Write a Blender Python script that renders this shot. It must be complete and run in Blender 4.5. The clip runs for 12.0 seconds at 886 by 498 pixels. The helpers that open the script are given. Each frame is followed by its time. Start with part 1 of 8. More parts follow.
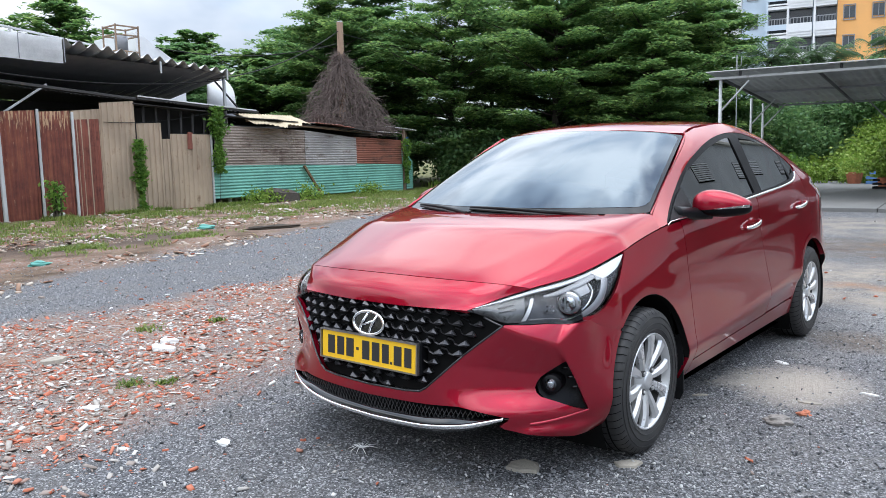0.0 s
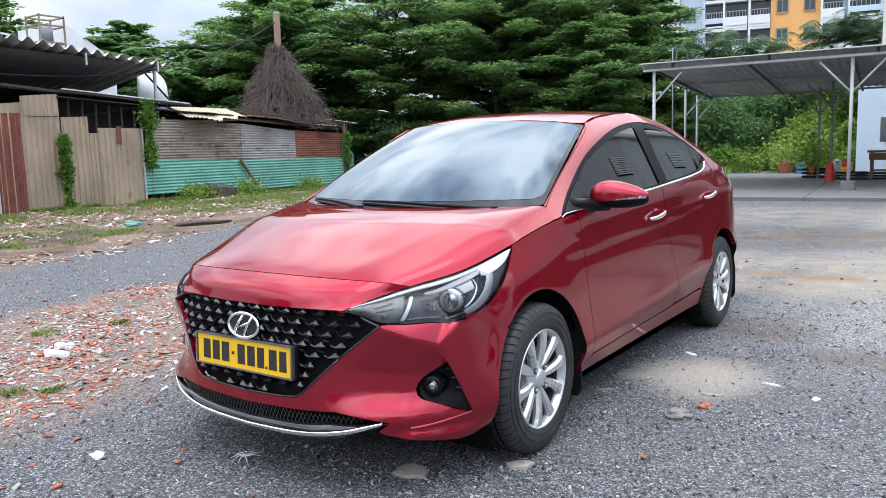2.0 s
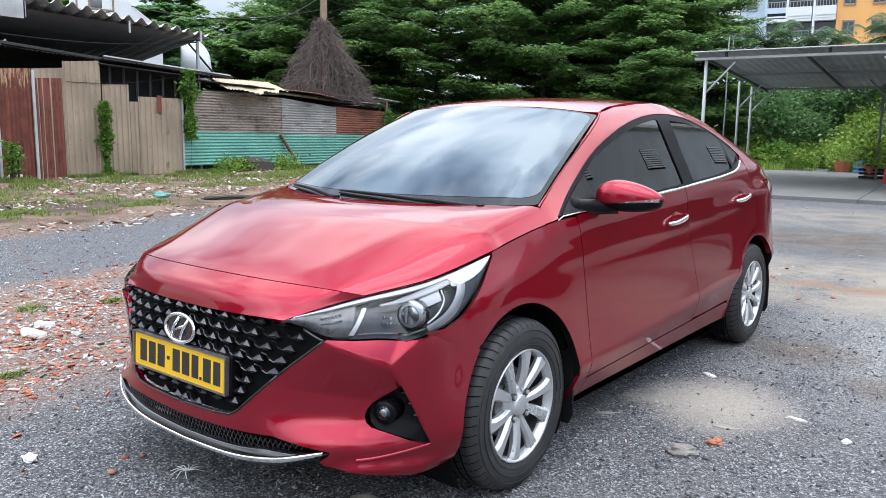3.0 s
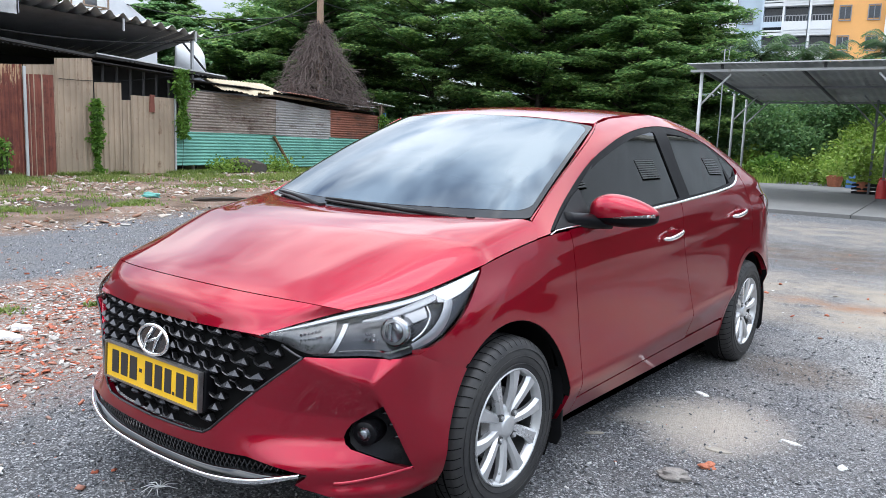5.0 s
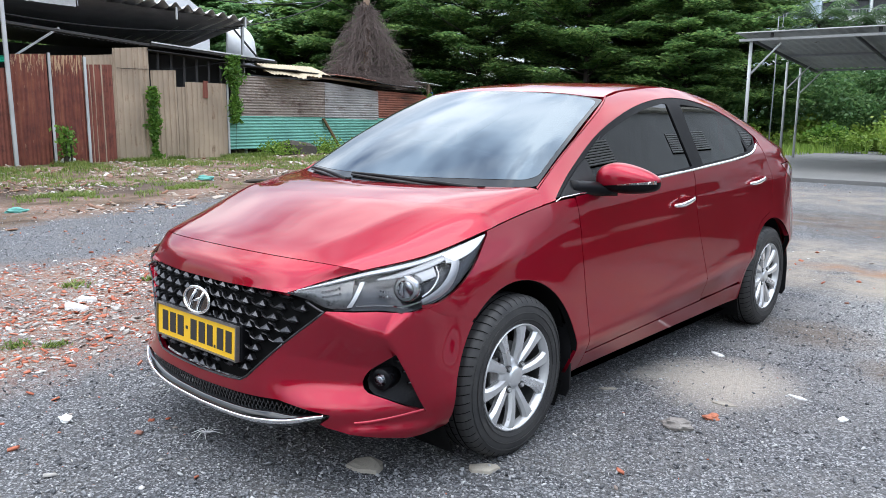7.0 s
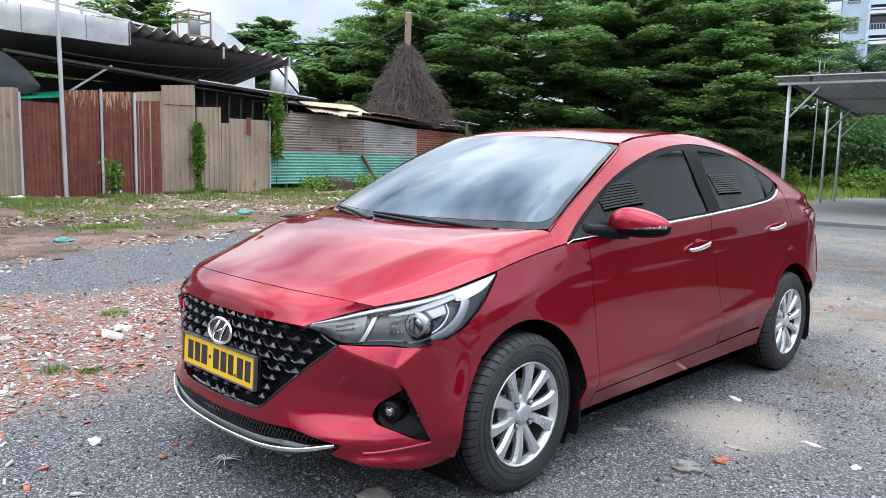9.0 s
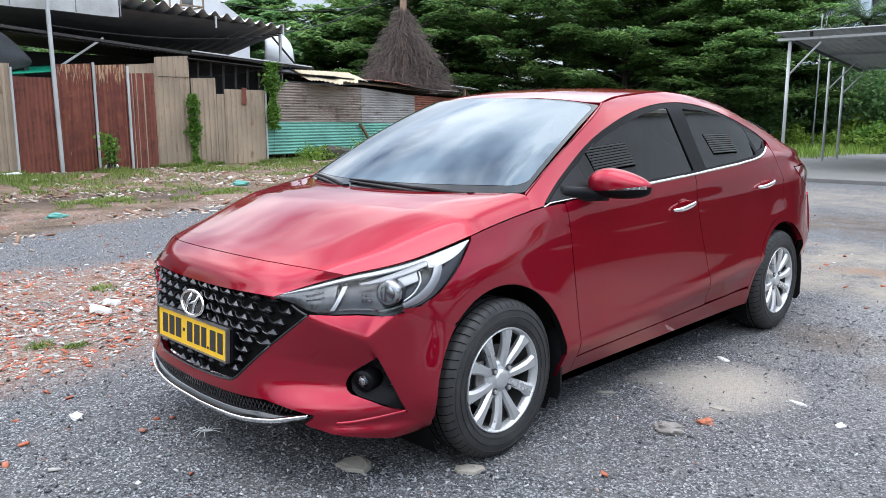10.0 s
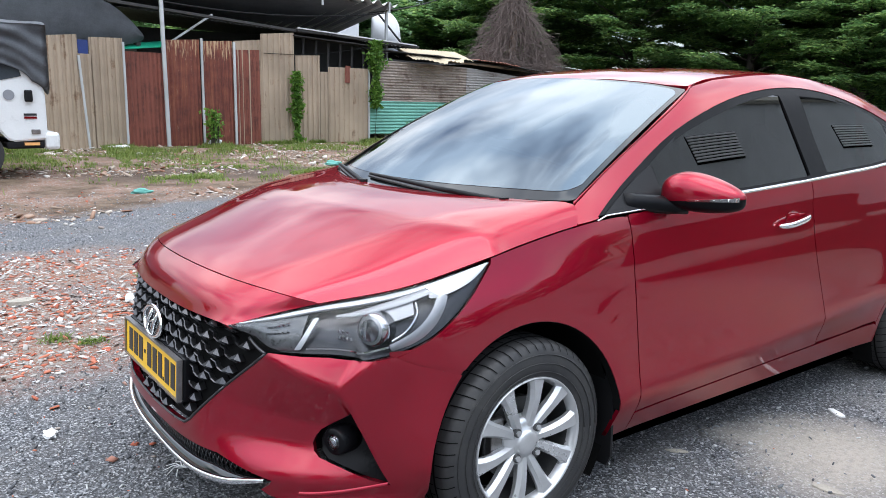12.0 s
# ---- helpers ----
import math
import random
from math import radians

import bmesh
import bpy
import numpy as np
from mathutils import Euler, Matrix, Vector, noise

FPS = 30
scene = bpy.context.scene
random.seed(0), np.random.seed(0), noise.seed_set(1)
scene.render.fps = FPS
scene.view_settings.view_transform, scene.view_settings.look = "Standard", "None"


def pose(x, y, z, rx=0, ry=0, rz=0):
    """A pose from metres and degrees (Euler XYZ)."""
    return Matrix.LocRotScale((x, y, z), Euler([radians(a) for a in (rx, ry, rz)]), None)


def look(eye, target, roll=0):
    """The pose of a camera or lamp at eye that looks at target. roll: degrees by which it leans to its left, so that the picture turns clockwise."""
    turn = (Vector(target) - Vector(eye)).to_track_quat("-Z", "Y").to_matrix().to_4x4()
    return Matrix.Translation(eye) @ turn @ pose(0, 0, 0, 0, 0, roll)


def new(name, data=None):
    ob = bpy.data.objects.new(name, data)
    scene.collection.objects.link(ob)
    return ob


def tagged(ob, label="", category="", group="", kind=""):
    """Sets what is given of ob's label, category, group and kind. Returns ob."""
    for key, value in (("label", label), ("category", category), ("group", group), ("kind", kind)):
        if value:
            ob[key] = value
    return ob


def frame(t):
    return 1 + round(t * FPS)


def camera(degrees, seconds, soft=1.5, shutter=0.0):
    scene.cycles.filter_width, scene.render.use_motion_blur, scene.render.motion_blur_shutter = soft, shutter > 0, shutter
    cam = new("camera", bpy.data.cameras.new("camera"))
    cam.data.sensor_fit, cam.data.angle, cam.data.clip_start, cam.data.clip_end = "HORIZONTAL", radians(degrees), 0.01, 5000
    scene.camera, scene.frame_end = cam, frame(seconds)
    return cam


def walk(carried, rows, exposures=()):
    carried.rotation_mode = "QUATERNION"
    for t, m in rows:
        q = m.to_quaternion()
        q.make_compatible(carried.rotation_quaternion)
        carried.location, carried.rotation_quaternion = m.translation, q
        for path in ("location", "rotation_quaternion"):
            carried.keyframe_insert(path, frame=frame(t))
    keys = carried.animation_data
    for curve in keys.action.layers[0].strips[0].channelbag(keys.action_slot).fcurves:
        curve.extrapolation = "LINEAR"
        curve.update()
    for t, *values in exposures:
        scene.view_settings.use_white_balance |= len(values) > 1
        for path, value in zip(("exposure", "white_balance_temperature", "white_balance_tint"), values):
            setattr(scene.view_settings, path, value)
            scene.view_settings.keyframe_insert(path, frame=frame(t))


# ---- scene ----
cam = camera(59.8, 12.0, 0.75)
PATH = [
    (0, (2.152, -4.3, 1.26), (0.904, -2.755, 1.028), -1.2),
    (0.5, (2.202, -4.279, 1.268), (1.015, -2.688, 1.017), -1.4),
    (1, (2.237, -4.259, 1.274), (1.131, -2.609, 1.042), -1.4),
    (1.5, (2.292, -4.175, 1.264), (1.207, -2.509, 1.043), -1.8),
    (2, (2.274, -4.025, 1.247), (1.132, -2.403, 0.994), -1.6),
    (2.5, (2.196, -3.808, 1.265), (0.996, -2.231, 0.994), -0.3),
    (3, (2.241, -3.541, 1.269), (1.013, -1.992, 0.97), 0.8),
    (5, (2.187, -3.449, 1.282), (0.973, -1.886, 0.997), 2.1),
    (5.5, (2.2, -3.438, 1.281), (0.991, -1.873, 0.983), 1.4),
    (6, (2.284, -3.411, 1.274), (1.068, -1.861, 0.929), 1.5),
    (6.5, (2.36, -3.484, 1.277), (1.075, -1.991, 0.927), 1.1),
    (6.7, (2.402, -3.543, 1.274), (1.102, -2.064, 0.924), 0.8),
    (8.3, (2.638, -3.567, 1.302), (1.27, -2.132, 1.035), 0.8),
    (8.5, (2.616, -3.581, 1.301), (1.235, -2.157, 1.047), 0.9),
    (9, (2.613, -3.572, 1.304), (1.218, -2.16, 1.055), 1.4),
    (9.5, (2.599, -3.531, 1.301), (1.207, -2.123, 1.017), 0.9),
    (10, (2.66, -3.456, 1.295), (1.267, -2.06, 0.961), -0.0),
    (10.5, (2.616, -3.316, 1.286), (1.176, -1.968, 0.952), 0.5),
    (11, (2.457, -3.138, 1.302), (0.954, -1.855, 0.991), 1.2),
    (11.5, (2.382, -2.88, 1.313), (0.83, -1.663, 0.982), 1.9),
    (12, (2.371, -2.789, 1.305), (0.802, -1.609, 0.922), 1.2),
]
walk(cam, [(t, look(eye, target, roll)) for t, eye, target, roll in PATH], [(0.0, 0.73), (0.6, 0.73), (3.0, 0.82), (6.5, 0.83), (9.0, 0.80), (11.0, 0.86), (12.0, 0.84)])

# ---------------------------------------------------------------- light
world = bpy.data.worlds.new("overcast_sky")
scene.world = world
world.use_nodes = True
wn, wl = world.node_tree.nodes, world.node_tree.links
wn.clear()
SUN_UP, SUN_ROUND = 74.0, 128.0
sky = wn.new("ShaderNodeTexSky")
sky.sky_type, sky.sun_disc = "NISHITA", False
sky.sun_elevation, sky.sun_rotation = radians(SUN_UP), radians(SUN_ROUND)
sky.air_density, sky.dust_density, sky.ozone_density = 1.0, 2.0, 1.0
coords = wn.new("ShaderNodeTexCoord")
flat = wn.new("ShaderNodeMapping")
flat.inputs["Scale"].default_value = (1.0, 1.0, 1.7)
wl.new(coords.outputs["Generated"], flat.inputs["Vector"])
puffs = wn.new("ShaderNodeTexNoise")
puffs.inputs["Scale"].default_value, puffs.inputs["Detail"].default_value = 1.7, 5.0
puffs.inputs["Roughness"].default_value, puffs.inputs["Distortion"].default_value = 0.50, 0.25
wl.new(flat.outputs["Vector"], puffs.inputs["Vector"])
cover = wn.new("ShaderNodeValToRGB")
cover.color_ramp.elements[0].position, cover.color_ramp.elements[1].position = 0.32, 0.50
wl.new(puffs.outputs["Fac"], cover.inputs["Fac"])
folds = wn.new("ShaderNodeTexNoise")
folds.inputs["Scale"].default_value, folds.inputs["Detail"].default_value = 2.8, 5.0
folds.inputs["Roughness"].default_value, folds.inputs["Distortion"].default_value = 0.48, 0.3
wl.new(flat.outputs["Vector"], folds.inputs["Vector"])
cloud = wn.new("ShaderNodeValToRGB")
cloud.color_ramp.elements[0].position, cloud.color_ramp.elements[0].color = 0.40, (6.4, 7.6, 9.4, 1)
cloud.color_ramp.elements[1].position, cloud.color_ramp.elements[1].color = 0.60, (12.5, 13.1, 14.2, 1)
wl.new(folds.outputs["Fac"], cloud.inputs["Fac"])
# an overcast sky is dimmer towards the horizon
parts_of = wn.new("ShaderNodeSeparateXYZ")
wl.new(coords.outputs["Generated"], parts_of.inputs[0])
height_ramp = wn.new("ShaderNodeValToRGB")
stops = height_ramp.color_ramp.elements
stops.new(0.2), stops.new(0.5)
for e, (p, c) in zip(stops, ((0.0, 0.28), (0.2, 0.41), (0.5, 1.0), (1.0, 1.2))):
    e.position, e.color = p, (c, c, c, 1)
wl.new(parts_of.outputs["Z"], height_ramp.inputs["Fac"])
domed = wn.new("ShaderNodeMixRGB")
domed.blend_type = "MULTIPLY"
domed.inputs["Fac"].default_value = 1.0
wl.new(cloud.outputs["Color"], domed.inputs["Color1"])
wl.new(height_ramp.outputs["Color"], domed.inputs["Color2"])
blend = wn.new("ShaderNodeMixRGB")
wl.new(cover.outputs["Color"], blend.inputs["Fac"])
wl.new(sky.outputs["Color"], blend.inputs["Color1"])
wl.new(domed.outputs["Color"], blend.inputs["Color2"])
glow = wn.new("ShaderNodeBackground")
glow.inputs["Strength"].default_value = 0.15
wl.new(blend.outputs["Color"], glow.inputs["Color"])
out = wn.new("ShaderNodeOutputWorld")
wl.new(glow.outputs["Background"], out.inputs["Surface"])

sun = new("sun", bpy.data.lights.new("sun", "SUN"))
sun.data.energy, sun.data.angle, sun.data.color = 0.7, radians(50), (1.0, 0.985, 0.96)
# the sky's sun_rotation runs clockwise from +y as seen from above
sd = Vector((math.sin(radians(SUN_ROUND)) * math.cos(radians(SUN_UP)), math.cos(radians(SUN_ROUND)) * math.cos(radians(SUN_UP)), math.sin(radians(SUN_UP))))
sun.matrix_world = look(sd * 60, (0, 0, 0))

# ---------------------------------------------------------------- materials


class Mat:
    """A node material: a principled surface and short ways to vary its inputs."""

    def __init__(self, name, color=(0.5, 0.5, 0.5), rough=0.5, metal=0.0, **more):
        self.m = bpy.data.materials.new(name)
        self.m.use_nodes = True
        self.t = self.m.node_tree
        self.b = self.t.nodes["Principled BSDF"]
        self.put("Base Color", color), self.put("Roughness", rough), self.put("Metallic", metal)
        for key, value in more.items():
            self.put(key.replace("_", " ").title().replace("Ior", "IOR"), value)
        self.where = None

    def put(self, socket, value):
        s = self.b.inputs[socket]
        if hasattr(value, "links"):
            self.t.links.new(value, s)
        elif s.type == "RGBA":
            s.default_value = (*value[:3], 1)
        else:
            s.default_value = value

    def node(self, kind, **props):
        n = self.t.nodes.new("ShaderNode" + kind)
        for k, v in props.items():
            setattr(n, k, v)
        return n

    def coords(self, scale=(1, 1, 1), which="Object"):
        c, m = self.node("TexCoord"), self.node("Mapping")
        m.inputs["Scale"].default_value = scale
        self.t.links.new(c.outputs[which], m.inputs["Vector"])
        return m.outputs["Vector"]

    def world(self):
        return self.node("NewGeometry").outputs["Position"]

    def noise(self, scale, detail=4.0, rough=0.55, vector=None, distort=0.0):
        n = self.node("TexNoise")
        n.inputs["Scale"].default_value, n.inputs["Detail"].default_value = scale, detail
        n.inputs["Roughness"].default_value, n.inputs["Distortion"].default_value = rough, distort
        if vector is not None:
            self.t.links.new(vector, n.inputs["Vector"])
        return n.outputs["Fac"]

    def voronoi(self, scale, vector=None, out="Distance", feature="F1"):
        n = self.node("TexVoronoi", feature=feature)
        n.inputs["Scale"].default_value = scale
        if vector is not None:
            self.t.links.new(vector, n.inputs["Vector"])
        return n.outputs[out]

    def ramp(self, fac, *stops):
        n = self.node("ValToRGB")
        e = n.color_ramp.elements
        while len(e) < len(stops):
            e.new(0.5)
        for k, (p, c) in enumerate(stops):
            e[k].position, e[k].color = p, ((c, c, c, 1) if isinstance(c, (int, float)) else (*c, 1))
        self.t.links.new(fac, n.inputs["Fac"])
        return n.outputs["Color"]

    def mix(self, fac, a, b, how="MIX"):
        n = self.node("MixRGB", blend_type=how)
        for s, v in zip(n.inputs, (fac, a, b)):
            if hasattr(v, "links"):
                self.t.links.new(v, s)
            elif s.type == "RGBA":
                s.default_value = (*v, 1)
            else:
                s.default_value = v
        return n.outputs["Color"]

    def math(self, op, a, b=0.0, clamp=False):
        n = self.node("Math", operation=op, use_clamp=clamp)
        for s, v in zip(n.inputs, (a, b)):
            if hasattr(v, "links"):
                self.t.links.new(v, s)
            else:
                s.default_value = v
        return n.outputs[0]

    def random(self):
        return self.node("ObjectInfo").outputs["Random"]

    def island(self):
        return self.node("NewGeometry").outputs["Random Per Island"]

    def bump(self, height, strength=0.3, distance=0.01):
        n = self.node("Bump")
        n.inputs["Strength"].default_value, n.inputs["Distance"].default_value = strength, distance
        self.t.links.new(height, n.inputs["Height"])
        self.t.links.new(n.outputs["Normal"], self.b.inputs["Normal"])


def simple(name, color, rough=0.5, metal=0.0, spread=0.25, scale=6.0, bump=0.0, **more):
    """A surface with soft blotches, fine grain and a little relief."""
    k = Mat(name, color, rough, metal, **more)
    v = k.coords()
    big, fine = k.noise(scale, 4, 0.6, v), k.noise(scale * 14, 3, 0.6, v)
    f = k.mix(0.35, big, fine)
    lo, hi = [c * (1 - spread) for c in color], [min(1, c * (1 + spread)) for c in color]
    k.put("Base Color", k.ramp(f, (0.3, lo), (0.7, hi)))
    k.put("Roughness", k.ramp(big, (0.3, max(0.03, rough * 0.85)), (0.7, min(1, rough * 1.12))))
    if bump:
        k.bump(fine, bump, 0.004)
    return k.m


def paint_material():
    """Deep red metallic car paint under clear lacquer."""
    k = Mat("red_metallic_paint", (0.34, 0.005, 0.018), 0.36, 0.80, coat_weight=1.0, coat_roughness=0.03, coat_ior=1.52, specular_ior_level=0.1, specular_tint=(0.45, 0.02, 0.05))
    v = k.coords()
    flakes = k.voronoi(900, v, "Color")
    k.put("Base Color", k.mix(0.10, k.ramp(k.noise(1.3, 2, 0.5, v), (0.3, (0.310, 0.004, 0.019)), (0.7, (0.355, 0.006, 0.026))), flakes, "SOFT_LIGHT"))
    k.put("Coat Roughness", k.ramp(k.noise(5, 5, 0.6, v), (0.35, 0.012), (0.75, 0.04)))
    return k.m


PAINT = paint_material()
BLACK_GLOSS = simple("black_gloss_plastic", (0.012, 0.012, 0.013), 0.12, spread=0.2, coat_weight=0.6)
BLACK_PLASTIC = simple("black_textured_plastic", (0.010, 0.010, 0.011), 0.5, spread=0.25, scale=20, bump=0.1, specular_ior_level=0.2)
DARK_VOID = simple("dark_liner_felt", (0.006, 0.006, 0.006), 0.9, spread=0.3, specular_ior_level=0.1)
CHROME = simple("chrome", (0.86, 0.87, 0.88), 0.07, 1.0, spread=0.05)
GRILLE_METAL = simple("dark_chrome_grille", (0.075, 0.075, 0.079), 0.34, 0.8, spread=0.2)
RECESS_BLACK = simple("black_recess_plastic", (0.005, 0.005, 0.006), 0.30, spread=0.2, specular_ior_level=0.13)
ALLOY = simple("silver_alloy", (0.60, 0.605, 0.61), 0.30, 0.6, spread=0.07, coat_weight=0.4)
STEEL = simple("brake_steel", (0.28, 0.27, 0.26), 0.4, 0.9, spread=0.3, scale=15)
SATIN_BLACK = simple("satin_black_trim", (0.010, 0.010, 0.011), 0.55, spread=0.2, specular_ior_level=0.12)
# darker copy of the alloy: shade inside the wheel is put into this grey
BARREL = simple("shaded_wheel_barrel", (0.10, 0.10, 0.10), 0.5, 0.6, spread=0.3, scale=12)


def rubber_material():
    k = Mat("tyre_rubber", (0.02, 0.02, 0.02), 0.55, specular_ior_level=0.35)
    v = k.coords()
    k.put("Base Color", k.ramp(k.noise(9, 5, 0.65, v), (0.3, (0.027, 0.027, 0.029)), (0.6, (0.043, 0.042, 0.041)), (0.85, (0.095, 0.09, 0.085))))
    k.bump(k.noise(160, 2, 0.5, v), 0.12, 0.002)
    return k.m


RUBBER = rubber_material()


def glass_material(name, tint, ior, rough=0.0, tint_gloss=(1, 1, 1)):
    return Mat(name, tint, rough, 0.0, ior=ior, transmission_weight=1.0, coat_weight=0.0, specular_tint=tint_gloss).m


TINTED_GLASS = glass_material("dark_tinted_glass", (0.0025, 0.003, 0.0035), 1.95)
SCREEN_GLASS = glass_material("reflective_windscreen_film", (0.03, 0.045, 0.055), 2.5, tint_gloss=(0.74, 0.89, 1.0))


def clear_cover(name, ior):
    """A thin clear shell: see-through, with gloss that grows towards its rim."""
    k = Mat(name, (0.97, 0.98, 1.0), 0.02)
    clear, gloss, rim, both = k.node("BsdfTransparent"), k.node("BsdfGlossy"), k.node("Fresnel"), k.node("MixShader")
    gloss.inputs["Roughness"].default_value = 0.02
    rim.inputs["IOR"].default_value = ior
    for a, b in ((rim.outputs[0], both.inputs[0]), (clear.outputs[0], both.inputs[1]), (gloss.outputs[0], both.inputs[2]), (both.outputs[0], k.t.nodes["Material Output"].inputs["Surface"])):
        k.t.links.new(a, b)
    return k.m


SCREEN_PRINT = simple("printed_glass_border", (0.012, 0.013, 0.014), 0.08, spread=0.1, scale=4)
LAMP_GLASS = clear_cover("clear_lamp_cover", 1.32)
PROJECTOR_GLASS = glass_material("projector_lens_glass", (0.92, 0.95, 1.0), 1.45)
RED_LAMP = Mat("red_lamp_plastic", (0.16, 0.006, 0.008), 0.12, 0.0, coat_weight=1.0).m
LAMP_SILVER = simple("lamp_reflector", (0.50, 0.51, 0.53), 0.16, 1.0, spread=0.08)
LAMP_GREY = simple("lamp_bezel_grey", (0.30, 0.31, 0.32), 0.35, 0.3, spread=0.1)
LAMP_BLACK = simple("lamp_bezel_black", (0.045, 0.047, 0.052), 0.25, 0.3, spread=0.3, scale=30)
LAMP_DARK = simple("dark_lamp_texture", (0.10, 0.105, 0.11), 0.3, 0.4, spread=0.6, scale=60)
LAMP_PALE = simple("pale_lamp_surround", (0.34, 0.35, 0.37), 0.35, 0.2, spread=0.1)
LIGHT_GUIDE = Mat("frosted_light_guide", (0.66, 0.68, 0.71), 0.35, 0.0).m
PLATE_YELLOW = simple("yellow_plate_paint", (0.80, 0.47, 0.015), 0.35, spread=0.06, scale=10)
PLATE_DARK = simple("plate_ink", (0.02, 0.02, 0.02), 0.5, spread=0.1)
SEAT_CLOTH = simple("seat_cloth", (0.03, 0.03, 0.032), 0.9, spread=0.3, scale=20)


def sheet_material(name, base, rust, amount, streak=(7, 7, 0.7), metal=0.0, rough=0.6):
    """Painted or galvanised corrugated sheet with streaks and patches of rust."""
    k = Mat(name, base, rough, metal)
    v = k.coords()
    s = k.coords(streak)
    run = k.noise(1.0, 6, 0.65, s, 0.3)
    patch = k.noise(2.2, 6, 0.7, v)
    f = k.mix(0.5, run, patch)
    tone = k.ramp(k.noise(1.1, 3, 0.5, v), (0.3, [c * 0.78 for c in base]), (0.7, [min(1, c * 1.15) for c in base]))
    rusty = k.ramp(k.noise(9, 5, 0.7, v), (0.3, [c * 0.55 for c in rust]), (0.55, rust), (0.8, [min(1, c * 1.7) for c in rust]))
    k.put("Base Color", k.mix(k.ramp(f, (0.62 - amount * 0.5, 0.0), (0.70 - amount * 0.4, 1.0)), tone, rusty))
    k.put("Roughness", k.ramp(f, (0.3, rough), (0.7, 0.9)))
    k.bump(k.noise(30, 4, 0.6, v), 0.15, 0.004)
    return k.m


SHEET_RUSTY = sheet_material("rusted_red_brown_sheet", (0.215, 0.064, 0.042), (0.115, 0.036, 0.026), 0.30, (16, 16, 0.5))


def bare_top_material():
    """Rust-brown sheet whose ribs have lost their coat in dashes, thickest along the top edge."""
    k = Mat("rusted_sheet_with_bare_streaks", (0.15, 0.042, 0.028), 0.75)
    v, s = k.coords(), k.coords((9.5, 9.5, 1.1))
    sep = k.node("SeparateXYZ")
    k.t.links.new(v, sep.inputs[0])
    tone = k.ramp(k.mix(0.5, k.noise(1.0, 6, 0.65, k.coords((16, 16, 0.5)), 0.3), k.noise(3.0, 5, 0.7, v)), (0.35, (0.085, 0.024, 0.018)), (0.5, (0.17, 0.046, 0.030)), (0.68, (0.27, 0.095, 0.05)))
    high = k.ramp(k.math("MULTIPLY", sep.outputs["Z"], 0.38), (0.72, 0.0), (0.97, 0.17))
    worn = k.math("ADD", k.noise(2.2, 5, 0.7, s), high)
    k.put("Base Color", k.mix(k.ramp(worn, (0.655, 0.0), (0.70, 1.0)), tone, (0.46, 0.30, 0.18)))
    k.bump(k.noise(30, 4, 0.6, v), 0.2, 0.004)
    return k.m


SHEET_RUSTY_PALE = bare_top_material()
SHEET_TAN = sheet_material("weathered_tan_sheet", (0.37, 0.285, 0.205), (0.21, 0.13, 0.08), 0.13, (7, 7, 0.35))
SHEET_GREY = sheet_material("grey_galvanised_sheet", (0.36, 0.34, 0.325), (0.17, 0.13, 0.11), 0.16, (0.7, 0.7, 9), 0.1)
SHEET_BROWN = sheet_material("grey_brown_weathered_sheet", (0.30, 0.245, 0.205), (0.15, 0.10, 0.08), 0.26, (0.7, 0.7, 9))
SHEET_RED = sheet_material("faded_red_sheet", (0.28, 0.10, 0.065), (0.15, 0.075, 0.055), 0.25, (0.7, 0.7, 9))
SHEET_GREEN = sheet_material("mint_green_sheet", (0.17, 0.42, 0.34), (0.13, 0.25, 0.2), 0.10, (0.7, 0.7, 6))
SHEET_CREAM = sheet_material("cream_sheet", (0.50, 0.42, 0.29), (0.30, 0.18, 0.10), 0.12)
SHEET_WHITE = sheet_material("pale_roofing_sheet", (0.55, 0.55, 0.54), (0.25, 0.2, 0.16), 0.05, (4, 4, 1))
SHEET_ROOF = sheet_material("grey_canopy_sheet", (0.34, 0.36, 0.355), (0.17, 0.15, 0.13), 0.12)
# near-black, for the burnt roof and other dark parts
SHEET_BLACK = sheet_material("black_sheet", (0.035, 0.033, 0.032), (0.08, 0.06, 0.05), 0.12)
POST_STEEL = sheet_material("painted_steel_post", (0.50, 0.51, 0.51), (0.20, 0.12, 0.08), 0.05, (12, 12, 1), 0.2, 0.5)
TIMBER = sheet_material("weathered_timber", (0.28, 0.20, 0.14), (0.14, 0.09, 0.06), 0.2, (14, 14, 1), 0.0, 0.85)
POLE_WOOD = sheet_material("pole_timber", (0.34, 0.23, 0.16), (0.18, 0.12, 0.08), 0.2, (12, 12, 0.8), 0.0, 0.85)
TARP_GREY = simple("grey_canvas_tarpaulin", (0.80, 0.80, 0.80), 0.8, spread=0.18, scale=2.5, bump=0.2)
TARP_BLACK = simple("black_canvas_tarpaulin", (0.15, 0.16, 0.175), 0.5, spread=0.3, scale=3, bump=0.3)
CONCRETE = simple("poured_concrete", (0.16, 0.158, 0.152), 0.85, spread=0.22, scale=1.4, bump=0.25)
PLASTER_WHITE = simple("white_render", (0.72, 0.73, 0.74), 0.85, spread=0.08, scale=0.6)
PLASTER_BLUE = simple("pale_blue_render", (0.52, 0.61, 0.70), 0.85, spread=0.08, scale=0.6)
PLASTER_ORANGE = simple("orange_render", (0.78, 0.40, 0.14), 0.85, spread=0.08, scale=0.6)
PLASTER_CREAM = simple("stained_cream_render", (0.62, 0.60, 0.53), 0.88, spread=0.2, scale=0.9)
WINDOW_DARK = simple("dark_window_glass", (0.05, 0.06, 0.07), 0.1, spread=0.3)
